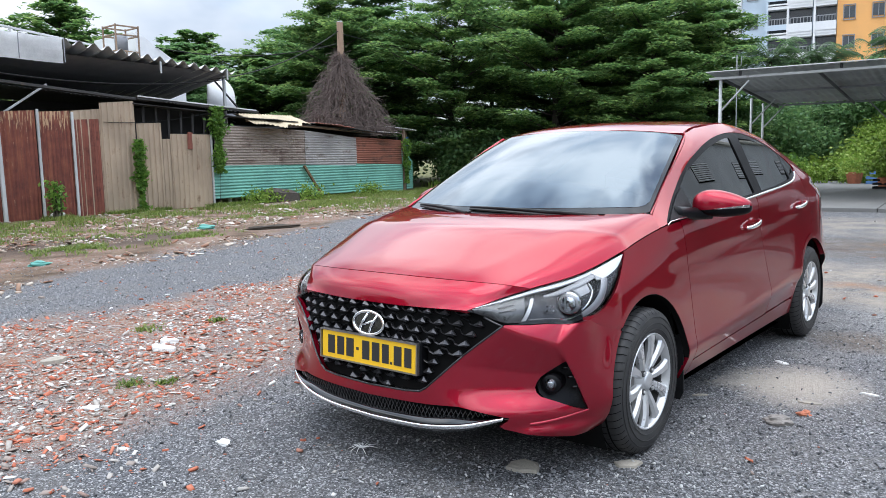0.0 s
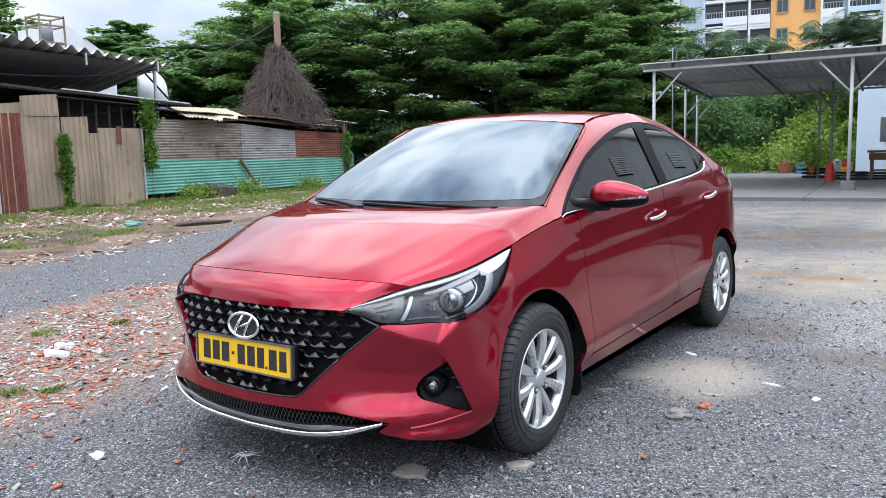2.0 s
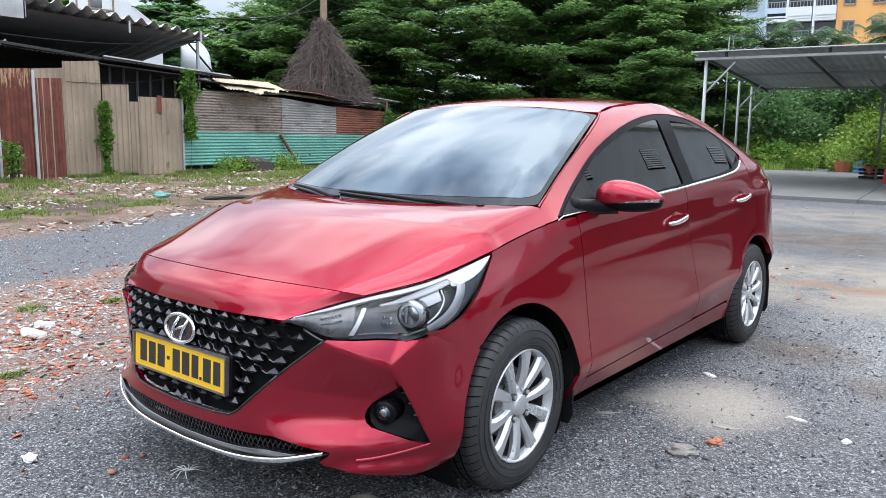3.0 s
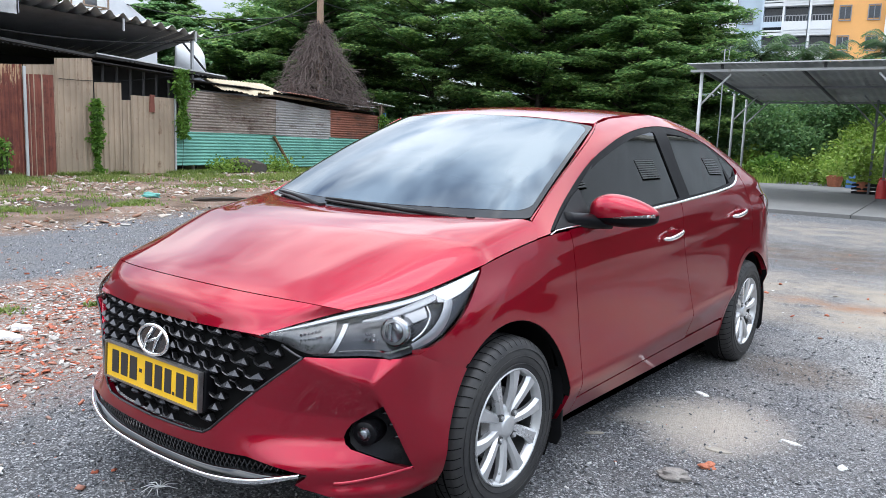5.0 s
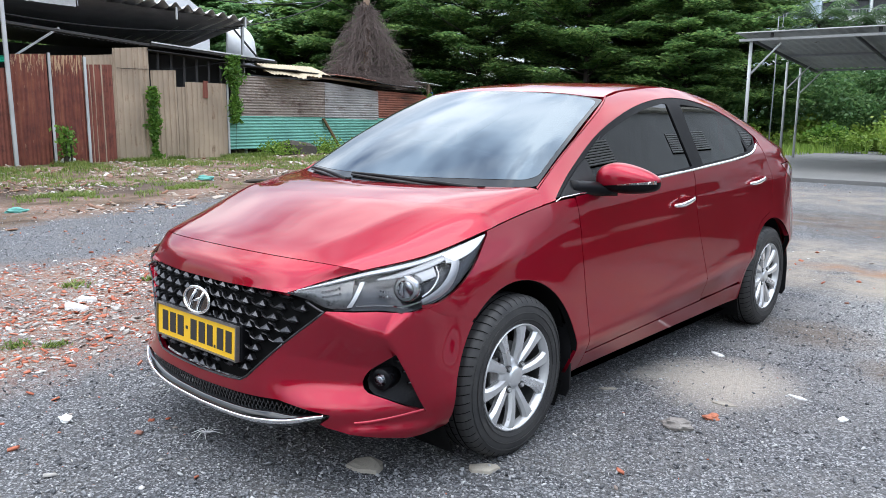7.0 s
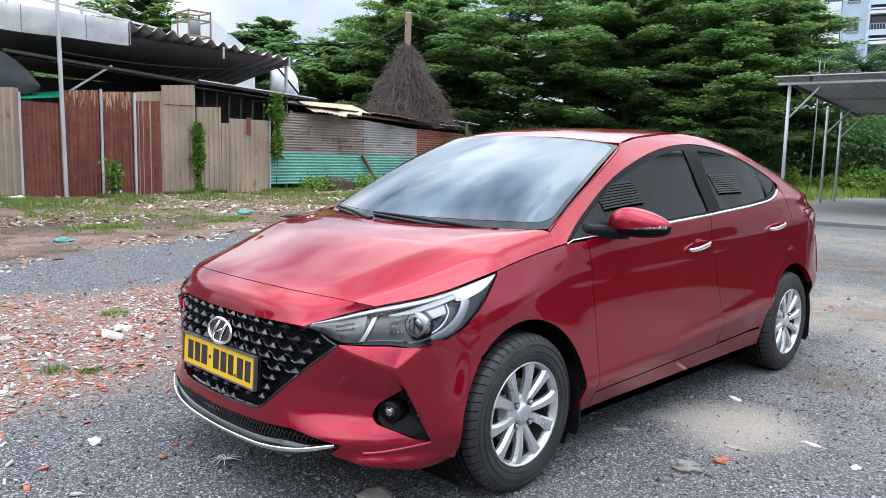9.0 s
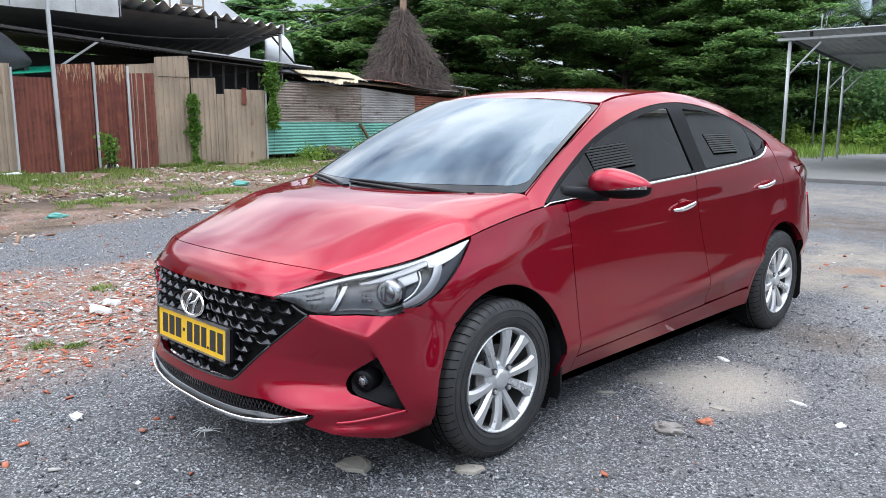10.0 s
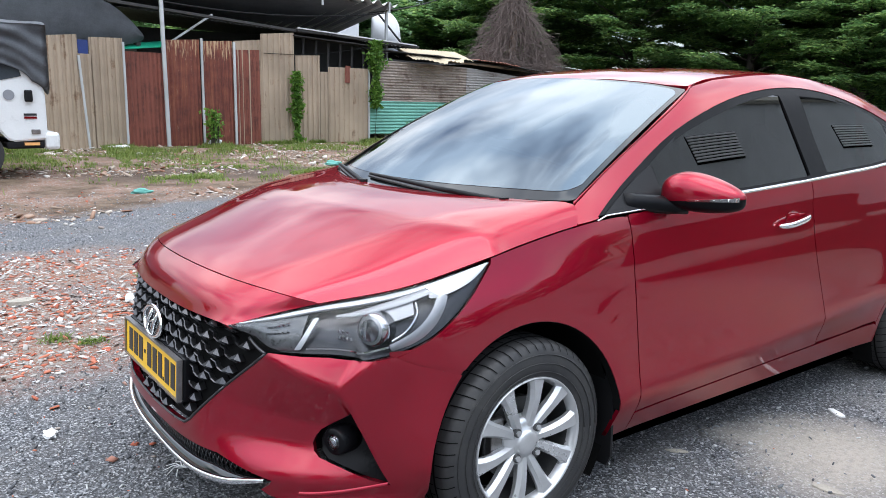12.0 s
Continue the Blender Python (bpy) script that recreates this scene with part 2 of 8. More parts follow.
RAIL_GREY = simple("grey_railing", (0.25, 0.26, 0.28), 0.5, spread=0.15)
BOOTH_GREEN = simple("green_booth_enamel", (0.012, 0.33, 0.19), 0.4, spread=0.12, scale=2)
TRUCK_WHITE = simple("white_truck_enamel", (0.76, 0.78, 0.77), 0.3, spread=0.06, scale=3, coat_weight=0.4)
WOOD_DARK = sheet_material("brown_varnished_wood", (0.20, 0.115, 0.06), (0.10, 0.06, 0.035), 0.2, (2, 14, 14), 0.0, 0.6)


def leaf_material(name, dark, mid, light, by="island"):
    k = Mat(name, mid, 0.55)
    r = k.island() if by == "island" else k.random()
    big = k.noise(0.55, 3, 0.6, k.world())
    tone = k.ramp(k.mix(0.5, r, big), (0.15, dark), (0.5, mid), (0.85, light))
    k.put("Base Color", tone)
    # light that passes through the blade
    through_leaf = k.node("BsdfTranslucent")
    k.t.links.new(tone, through_leaf.inputs["Color"])
    both = k.node("MixShader")
    both.inputs[0].default_value = 0.5
    k.t.links.new(k.b.outputs[0], both.inputs[1])
    k.t.links.new(through_leaf.outputs[0], both.inputs[2])
    k.t.links.new(both.outputs[0], k.t.nodes["Material Output"].inputs["Surface"])
    return k.m


LEAF_TREE = leaf_material("tree_leaves", (0.05, 0.125, 0.045), (0.14, 0.265, 0.085), (0.37, 0.49, 0.15))
LEAF_FAR = leaf_material("darker_tree_leaves", (0.06, 0.14, 0.055), (0.13, 0.255, 0.095), (0.24, 0.37, 0.14))
LEAF_WEED = leaf_material("weed_leaves", (0.09, 0.18, 0.025), (0.22, 0.35, 0.055), (0.40, 0.50, 0.12))
LEAF_IVY = leaf_material("climber_leaves", (0.05, 0.13, 0.02), (0.13, 0.27, 0.04), (0.26, 0.42, 0.08))
LEAF_PALM = leaf_material("palm_leaves", (0.03, 0.075, 0.028), (0.065, 0.13, 0.05), (0.14, 0.22, 0.08))
GRASS_MAT = leaf_material("grass_blades", (0.07, 0.12, 0.018), (0.16, 0.23, 0.045), (0.30, 0.34, 0.10))
BARK = simple("dark_bark", (0.05, 0.04, 0.03), 0.9, spread=0.4, scale=3, bump=0.5)
DEAD_VINE = simple("dead_vine_stems", (0.105, 0.078, 0.068), 0.9, spread=0.4, scale=5)


def stones_material(name, *stops):
    k = Mat(name, (0.4, 0.4, 0.4), 0.88)
    r = k.island()
    v = k.coords()
    k.put("Base Color", k.mix(0.25, k.ramp(r, *stops), k.noise(40, 3, 0.6, v), "OVERLAY"))
    k.bump(k.noise(120, 3, 0.6, v), 0.2, 0.003)
    return k.m


CHIPS_GREY = stones_material("grey_gravel_chips", (0.0, (0.075, 0.078, 0.084)), (0.5, (0.18, 0.185, 0.195)), (0.85, (0.31, 0.315, 0.325)), (1.0, (0.58, 0.58, 0.57)))
CHIPS_BRICK = stones_material("brick_rubble_chips", (0.0, (0.34, 0.085, 0.045)), (0.28, (0.46, 0.15, 0.085)), (0.42, (0.26, 0.20, 0.17)), (0.66, (0.31, 0.28, 0.25)), (0.86, (0.46, 0.44, 0.41)), (1.0, (0.74, 0.73, 0.71)))
STONE_PALE = simple("pale_stone", (0.34, 0.31, 0.26), 0.9, spread=0.3, scale=12, bump=0.4)
STONE_GREY = simple("grey_stone", (0.24, 0.22, 0.2), 0.9, spread=0.35, scale=12, bump=0.5)
BRICK_RED = simple("broken_red_brick", (0.46, 0.16, 0.09), 0.9, spread=0.3, scale=14, bump=0.5)
LITTER_WHITE = simple("white_litter", (0.74, 0.74, 0.72), 0.6, spread=0.12, scale=10)
LITTER_TEAL = simple("teal_plastic_litter", (0.10, 0.34, 0.29), 0.5, spread=0.15, scale=10)


def ground_material():
    """Dark gravel with a spread of brick rubble, bare earth and dusty patches, by place on the plan."""
    k = Mat("gravel_and_rubble_ground", (0.15, 0.15, 0.15), 0.9, specular_ior_level=0.15)
    p = k.world()
    sep = k.node("SeparateXYZ")
    k.t.links.new(p, sep.inputs[0])
    X, Y = sep.outputs["X"], sep.outputs["Y"]
    wob = k.noise(0.55, 5, 0.6, p)
    wob2 = k.noise(2.1, 5, 0.65, p)

    def shift(n, amount):
        return k.math("MULTIPLY", k.math("SUBTRACT", n, 0.5), amount)

    # along the yard, x - 0.115-type slanted bands that run beside the fence
    a = k.math("ADD", X, k.math("ADD", shift(wob, 4.5), shift(wob2, 1.4)))

    def patch(cx, cy, rx, ry, soft=0.5, ragged=1.0):
        dx = k.math("DIVIDE", k.math("SUBTRACT", k.math("ADD", X, shift(wob2, ragged)), cx), rx)
        dy = k.math("DIVIDE", k.math("SUBTRACT", k.math("ADD", Y, shift(wob, ragged)), cy), ry)
        d = k.math("ADD", k.math("MULTIPLY", dx, dx), k.math("MULTIPLY", dy, dy))
        return k.ramp(d, (max(0.0, 1 - soft), 1.0), (1.0, 0.0)) if soft <= 1 else k.ramp(d, (0.0, 1.0), (1.0, 0.0))

    cell = k.voronoi(138, p, "Color")
    cellv = k.node("SeparateColor")
    k.t.links.new(cell, cellv.inputs[0])
    grit = k.noise(240, 3, 0.7, p)
    gravel = k.ramp(cellv.outputs[0], (0.0, (0.012, 0.013, 0.015)), (0.4, (0.066, 0.069, 0.078)), (0.78, (0.185, 0.19, 0.205)), (1.0, (0.58, 0.58, 0.59)))
    gravel = k.mix(0.25, gravel, k.ramp(grit, (0.38, 0.02), (0.66, 0.42)), "MIX")
    gravel = k.mix(k.ramp(wob2, (0.45, 0.0), (0.75, 0.4)), gravel, (0.20, 0.185, 0.165))
    c2 = k.mix(k.ramp(k.noise(9, 3, 0.6, p), (0.45, 0.0), (0.55, 1.0)), k.voronoi(38, p, "Color"), k.voronoi(85, p, "Color"))
    c2v = k.node("SeparateColor")
    k.t.links.new(c2, c2v.inputs[0])
    rubble = k.ramp(c2v.outputs[0], (0.0, (0.24, 0.07, 0.04)), (0.35, (0.38, 0.15, 0.09)), (0.55, (0.26, 0.20, 0.165)), (0.82, (0.40, 0.37, 0.33)), (1.0, (0.68, 0.67, 0.64)))
    rubble = k.mix(0.45, rubble, k.ramp(grit, (0.3, (0.07, 0.055, 0.045)), (0.7, (0.34, 0.25, 0.19))))
    earth = k.ramp(k.mix(0.5, k.noise(3.0, 5, 0.7, p), grit), (0.36, (0.055, 0.038, 0.028)), (0.5, (0.14, 0.098, 0.068)), (0.66, (0.27, 0.205, 0.15)))
    sand = k.ramp(k.mix(0.5, wob2, grit), (0.35, (0.30, 0.255, 0.20)), (0.65, (0.44, 0.38, 0.31)))
    mud = k.ramp(k.noise(1.6, 5, 0.6, p), (0.3, (0.075, 0.055, 0.045)), (0.7, (0.15, 0.11, 0.085)))
    weedy = k.ramp(k.noise(5, 5, 0.7, p), (0.3, (0.07, 0.085, 0.03)), (0.7, (0.17, 0.17, 0.07)))

    # traffic has ground the open side of the yard to paler dust
    dusty = k.ramp(k.math("MULTIPLY", k.math("ADD", X, k.math("ADD", shift(wob, 1.6), shift(wob2, 0.9))), 0.5), (0.32, 0.0), (0.76, 0.85))
    dusty = k.math("MULTIPLY", dusty, k.ramp(k.math("MULTIPLY", k.math("ADD", Y, k.math("ADD", shift(wob, 1.6), shift(wob2, 0.9))), 0.25), (0.0, 0.15), (0.35, 1.0)))
    gravel = k.mix(dusty, gravel, k.ramp(cellv.outputs[1], (0.0, (0.07, 0.07, 0.07)), (0.55, (0.26, 0.257, 0.25)), (1.0, (0.66, 0.65, 0.63))))
    col = gravel
    rub = k.math("MAXIMUM", patch(-3.4, 1.2, 1.15, 4.2, 0.5, 1.0), patch(-2.95, -2.8, 1.9, 3.1, 0.5, 1.0))
    col = k.mix(k.math("MULTIPLY", rub, k.ramp(wob2, (0.34, 0.3), (0.54, 1.0))), col, rubble)
    # bare earth and debris beyond the gravel lane
    lane = k.math("ADD", k.math("ADD", X, k.math("MULTIPLY", Y, 0.42)), k.math("ADD", shift(wob, 2.6), shift(wob2, 1.2)))
    far = k.ramp(k.math("MULTIPLY", k.math("ADD", lane, 6.6), -0.9), (0.0, 0.0), (0.6, 1.0))
    col = k.mix(far, col, earth)
    deb = k.math("MULTIPLY", far, k.ramp(k.noise(1.1, 4, 0.6, p), (0.42, 0.0), (0.58, 0.85)))
    col = k.mix(deb, col, rubble)
    col = k.mix(patch(-10.4, 1.8, 1.3, 2.6, 0.6, 1.2), col, mud)
    edge = k.ramp(k.math("MULTIPLY", k.math("ADD", k.math("ADD", a, k.math("MULTIPLY", Y, 0.115)), 15.4), -0.6), (0.0, 0.0), (0.8, 0.9))
    col = k.mix(edge, col, weedy)
    # pale dusty patches on the gravel
    mott = k.ramp(k.noise(1.9, 7, 0.72, p), (0.36, 0.1), (0.58, 1.0))
    col = k.mix(k.math("MULTIPLY", patch(1.08, 0.06, 0.40, 0.46, 1.0, 0.45), k.ramp(k.noise(38, 4, 0.7, p), (0.36, 0.70), (0.56, 1.0))), col, k.mix(0.45, sand, (0.60, 0.56, 0.50)))
    col = k.mix(k.math("MULTIPLY", patch(2.2, 4.3, 3.6, 1.5, 0.9, 1.4), k.math("MULTIPLY", mott, 0.95)), col, sand)
    col = k.mix(k.math("MULTIPLY", patch(1.5, 6.9, 4.6, 1.5, 0.9, 2.0), k.math("MULTIPLY", mott, 0.75)), col, earth)
    col = k.mix(k.math("MULTIPLY", patch(2.7, 1.9, 1.0, 0.7, 1.0, 1.0), k.math("MULTIPLY", mott, 0.7)), col, sand)
    col = k.mix(k.math("MULTIPLY", patch(2.2, 10.2, 8.0, 2.4, 0.9, 2.4), k.math("MULTIPLY", mott, 0.6)), col, sand)
    col = k.mix(k.math("MULTIPLY", patch(1.15, 1.30, 0.42, 0.40, 1.0, 0.5), 0.55), col, earth)
    col = k.mix(k.math("MULTIPLY", patch(1.75, 0.80, 0.35, 0.30, 1.0, 0.5), 0.5), col, earth)
    col = k.mix(k.math("MULTIPLY", patch(1.3, 3.1, 1.6, 0.75, 1.0, 0.9), k.math("MULTIPLY", mott, 0.95)), col, sand)
    col = k.mix(k.math("MULTIPLY", patch(0.95, 3.62, 0.75, 0.30, 1.0, 0.7), k.math("MULTIPLY", mott, 1.0)), col, k.ramp(grit, (0.35, (0.20, 0.10, 0.06)), (0.65, (0.42, 0.24, 0.15))))
    k.put("Base Color", col)
    k.bump(k.mix(0.4, k.voronoi(138, p), grit), 1.0, 0.012)
    return k.m


GROUND = ground_material()

# ---------------------------------------------------------------- mesh helpers


def part(name, bm, material, parent=None, label="", smooth=False):
    """Links a bmesh as one mesh object, under a thing or a part if given."""
    me = bpy.data.meshes.new(name)
    bm.normal_update()
    bm.to_mesh(me)
    bm.free()
    me.materials.append(material)
    if smooth:
        me.polygons.foreach_set("use_smooth", [True] * len(me.polygons))
    ob = new(name, me)
    if parent is not None:
        ob.parent = parent
    if label:
        ob["label"] = label
    return ob


def thing(name, label, category, at=(0, 0, 0), rz=0.0, group="", kind=""):
    ob = new(name)
    ob.matrix_world = pose(*at, 0, 0, rz)
    return tagged(ob, label, category, group, kind)


def box(bm, c, s, turn=None, bevel=0.0):
    """A box of size s round c, turned about its middle, with its edges broken."""
    m = Matrix.Translation(c) @ (turn if turn is not None else Matrix()) @ Matrix.Diagonal((*s, 1))
    made = bmesh.ops.create_cube(bm, size=1, matrix=m)
    if bevel:
        vs = set(made["verts"])
        bmesh.ops.bevel(bm, geom=[e for e in bm.edges if e.verts[0] in vs and e.verts[1] in vs], offset=bevel, segments=2, affect="EDGES", profile=0.5)
    return bm


def tube(bm, pts, r, n=8, r2=None):
    """A round bar through points, tapering from r to r2."""
    pts = [Vector(p) for p in pts]
    rings = []
    for i, p in enumerate(pts):
        d = (pts[min(i + 1, len(pts) - 1)] - pts[max(i - 1, 0)]).normalized()
        a = d.orthogonal().normalized()
        b = d.cross(a)
        rr = r if r2 is None else r + (r2 - r) * i / max(1, len(pts) - 1)
        rings.append([bm.verts.new(p + (a * math.cos(6.28318 * k / n) + b * math.sin(6.28318 * k / n)) * rr) for k in range(n)])
    for q0, q1 in zip(rings, rings[1:]):
        # keep rings from twisting against one another
        o = min(range(n), key=lambda s: (q1[s].co - q0[0].co).length)
        for k in range(n):
            bm.faces.new((q0[k], q0[(k + 1) % n], q1[(k + 1 + o) % n], q1[(k + o) % n]))
    for ring in (rings[0][::-1], rings[-1]):
        try:
            bm.faces.new(ring)
        except ValueError:
            pass
    bmesh.ops.recalc_face_normals(bm, faces=bm.faces)
    return bm


def prism(bm, outline, depth, m=None):
    """A flat outline in x, z drawn out along y by depth."""
    a = [bm.verts.new((x, -depth / 2, z)) for x, z in outline]
    b = [bm.verts.new((x, depth / 2, z)) for x, z in outline]
    n = len(a)
    bm.faces.new(a), bm.faces.new(b[::-1])
    for i in range(n):
        bm.faces.new((a[i], b[i], b[(i + 1) % n], a[(i + 1) % n]))
    if m is not None:
        bmesh.ops.transform(bm, matrix=m, verts=a + b)
    bmesh.ops.recalc_face_normals(bm, faces=bm.faces)
    return bm


def pch(table, x):
    """A smooth curve through (x, y) pairs that does not overshoot."""
    n = len(table)
    if x <= table[0][0]:
        return table[0][1]
    if x >= table[-1][0]:
        return table[-1][1]
    i = 0
    while table[i + 1][0] < x:
        i += 1

    def slope(j):
        return (table[j + 1][1] - table[j][1]) / (table[j + 1][0] - table[j][0])

    def tangent(j):
        if j == 0:
            return slope(0)
        if j == n - 1:
            return slope(n - 2)
        a, b = slope(j - 1), slope(j)
        return 0.0 if a * b <= 0 else 2 * a * b / (a + b)

    (x0, y0), (x1, y1) = table[i], table[i + 1]
    h = x1 - x0
    t = (x - x0) / h
    return (2 * t**3 - 3 * t**2 + 1) * y0 + (t**3 - 2 * t**2 + t) * h * tangent(i) + (-2 * t**3 + 3 * t**2) * y1 + (t**3 - t**2) * h * tangent(i + 1)


def grid(bm, nu, nv, f):
    vs = [[bm.verts.new(f(i / nu, j / nv)) for i in range(nu + 1)] for j in range(nv + 1)]
    for j in range(nv):
        for i in range(nu):
            bm.faces.new((vs[j][i], vs[j][i + 1], vs[j + 1][i + 1], vs[j + 1][i]))
    return vs

# ---------------------------------------------------------------- ground
bm = bmesh.new()
grid(bm, 40, 40, lambda u, v: (-400 + 800 * u, -400 + 800 * v, 0))
tagged(part("ground", bm, GROUND), "dark gravel yard strewn with brick rubble", "ground", kind="structure")

rng = np.random.default_rng(7)
CHIPS_EARTH = stones_material("dusty_debris_chips", (0.0, (0.24, 0.10, 0.06)), (0.3, (0.30, 0.19, 0.13)), (0.55, (0.36, 0.29, 0.23)), (0.82, (0.46, 0.40, 0.34)), (1.0, (0.66, 0.62, 0.57)))


def cloud_mesh(name, verts, faces, material, parent=None):
    """One mesh from arrays of corners (n, k, 3): each row is a polygon of its own, or a solid when faces are given."""
    me = bpy.data.meshes.new(name)
    n, k, _ = verts.shape
    flat_v = verts.reshape(-1, 3)
    idx = (np.arange(n)[:, None, None] * k + np.array(faces)[None]).reshape(-1, len(faces[0]))
    me.vertices.add(len(flat_v))
    me.vertices.foreach_set("co", flat_v.astype(np.float32).ravel())
    m = len(faces[0])
    me.loops.add(len(idx) * m)
    me.loops.foreach_set("vertex_index", idx.astype(np.int32).ravel())
    me.polygons.add(len(idx))
    me.polygons.foreach_set("loop_start", (np.arange(len(idx)) * m).astype(np.int32))
    me.update(calc_edges=True)
    me.validate()
    me.materials.append(material)
    ob = new(name, me)
    if parent is not None:
        ob.parent = parent
    return ob


def turns(n, flatness=1.0):
    """n random rotations as 3x3; flatness below 1 keeps them nearer to level."""
    yaw, tip, roll = rng.uniform(0, 6.28318, n), rng.normal(0, 0.9 * flatness, n), rng.normal(0, 0.9 * flatness, n)
    cy, sy, ct, st, cr, sr = np.cos(yaw), np.sin(yaw), np.cos(tip), np.sin(tip), np.cos(roll), np.sin(roll)
    z, o = np.zeros(n), np.ones(n)
    rz = np.stack([cy, -sy, z, sy, cy, z, z, z, o], -1).reshape(n, 3, 3)
    rx = np.stack([o, z, z, z, ct, -st, z, st, ct], -1).reshape(n, 3, 3)
    ry = np.stack([cr, z, sr, z, o, z, -sr, z, cr], -1).reshape(n, 3, 3)
    return rz @ rx @ ry


CHIP = np.array([(-0.5, -0.42, -0.3), (0.48, -0.5, -0.35), (0.55, 0.4, -0.3), (-0.4, 0.5, -0.35), (-0.42, -0.35, 0.32), (0.36, -0.42, 0.38), (0.4, 0.3, 0.3), (-0.3, 0.42, 0.36)])
CHIP_FACES = [(0, 3, 2, 1), (4, 5, 6, 7), (0, 1, 5, 4), (1, 2, 6, 5), (2, 3, 7, 6), (3, 0, 4, 7)]


def chips(xy, size, flat_z, sunk=0.2, flatness=0.35):
    n = len(xy)
    s = np.stack([size * rng.uniform(0.8, 1.9, n), size * rng.uniform(0.45, 1.0, n), size * flat_z * rng.uniform(0.6, 1.3, n)], -1)
    v = CHIP[None] * (1 + rng.uniform(-0.22, 0.22, (n, 8, 3))) * s[:, None]
    v = np.einsum("nij,nkj->nki", turns(n, flatness), v)
    v[..., :2] += xy[:, None]
    v[..., 2] += -v[..., 2].min(1, keepdims=True) - (size * flat_z * sunk)[:, None]
    return v


def wob(x, y, s):
    return np.array([noise.noise((a * s, b * s, 3.7)) for a, b in zip(x, y)])


def rubble_field(x, y):
    w = 0.6 * wob(x, y, 0.6) + 0.4 * wob(x, y, 2.0)
    a = ((x + 2.95) / 1.85) ** 2 + ((y + 2.8) / 3.0) ** 2
    b = ((x + 3.4) / 1.1) ** 2 + ((y - 1.2) / 4.0) ** 2
    return np.minimum(a, b) + w


def rubble_here(x, y):
    return rubble_field(x, y) < 1.0


# loose grey chips on the gravel, thick near the car and thinning with distance
n = 120000
r = 11.7 * rng.random(n) ** 0.85
t = rng.uniform(0, 6.28318, n)
xy = np.stack([1.0 + r * np.cos(t), -1.9 + r * np.sin(t)], -1)
xy = xy[(xy[:, 0] > -8.2) & (xy[:, 1] > -4.6) & (xy[:, 0] < 4.2) & (xy[:, 1] < 9)]
xy = xy[~((np.abs(xy[:, 0]) < 0.5) & (np.abs(xy[:, 1]) < 1.7))]
xy = xy[(((xy[:, 0] - 1.08) / 0.42) ** 2 + ((xy[:, 1] - 0.08) / 0.46) ** 2 > rng.random(len(xy)) * 1.2) & ~rubble_here(xy[:, 0], xy[:, 1])]
xy = xy[xy[:, 1] + 0.6 * wob(xy[:, 0], xy[:, 1], 1.2) < 2.6 + 3.0 * (xy[:, 0] < -1.0)]
tagged(cloud_mesh("gravel_chips", chips(xy, 0.0038 + 0.010 * rng.random(len(xy)) ** 1.9, 0.7, 0.15, 0.6), CHIP_FACES, CHIPS_GREY), "loose grey crushed-stone chips on the yard", "gravel", kind="stuff")
# broken brick, tile and plaster
xy = np.stack([rng.uniform(-5.2, -0.6, 200000), rng.uniform(-5.2, 4.4, 200000)], -1)
field = rubble_field(xy[:, 0], xy[:, 1])
loose = 0.25 + 0.9 * np.clip(0.5 + 1.6 * wob(xy[:, 0], xy[:, 1], 1.9), 0, 1)
xy = xy[(field < 1.0) & (rng.random(len(xy)) < np.clip(1.45 - field, 0.0, 1.0) * loose)]
tagged(cloud_mesh("brick_rubble", chips(xy, 0.004 + 0.032 * rng.random(len(xy)) ** 6, 0.26, 0.3, 0.25), CHIP_FACES, CHIPS_BRICK), "broken red brick, tile and plaster rubble", "rubble", kind="stuff")
xy = np.stack([rng.uniform(-17, -6.0, 34000), rng.uniform(-4, 20, 34000)], -1)
xy = xy[xy[:, 0] + 0.42 * xy[:, 1] < -6.4]
xy = xy[(wob(xy[:, 0], xy[:, 1], 0.5) + 0.4 * wob(xy[:, 0], xy[:, 1], 1.7) > -0.08)]
tagged(cloud_mesh("scattered_debris", chips(xy, 0.014 + 0.09 * rng.random(len(xy)) ** 6, 0.34, 0.3, 0.25), CHIP_FACES, CHIPS_EARTH), "scattered brick and plaster debris on bare earth", "rubble", kind="stuff")
xy = np.concatenate([np.stack([rng.uniform(-6, 5, 900), rng.uniform(-3.5, 15, 900)], -1), np.stack([rng.normal(-2.3, 1.3, 2600), rng.normal(-2.2, 1.6, 2600)], -1), np.stack([rng.uniform(-8.5, -4.4, 1500), rng.uniform(-4, 8, 1500)], -1), np.stack([rng.normal(1.4, 1.5, 420), rng.normal(4.0, 1.3, 420)], -1)])
xy = xy[~((np.abs(xy[:, 0]) < 0.8) & (np.abs(xy[:, 1]) < 2.0))]
tagged(cloud_mesh("stray_bits", chips(xy, 0.006 + 0.032 * rng.random(len(xy)) ** 5, 0.5, 0.25, 0.3), CHIP_FACES, CHIPS_BRICK), "stray bits of brick and plaster on the gravel", "rubble", kind="stuff")


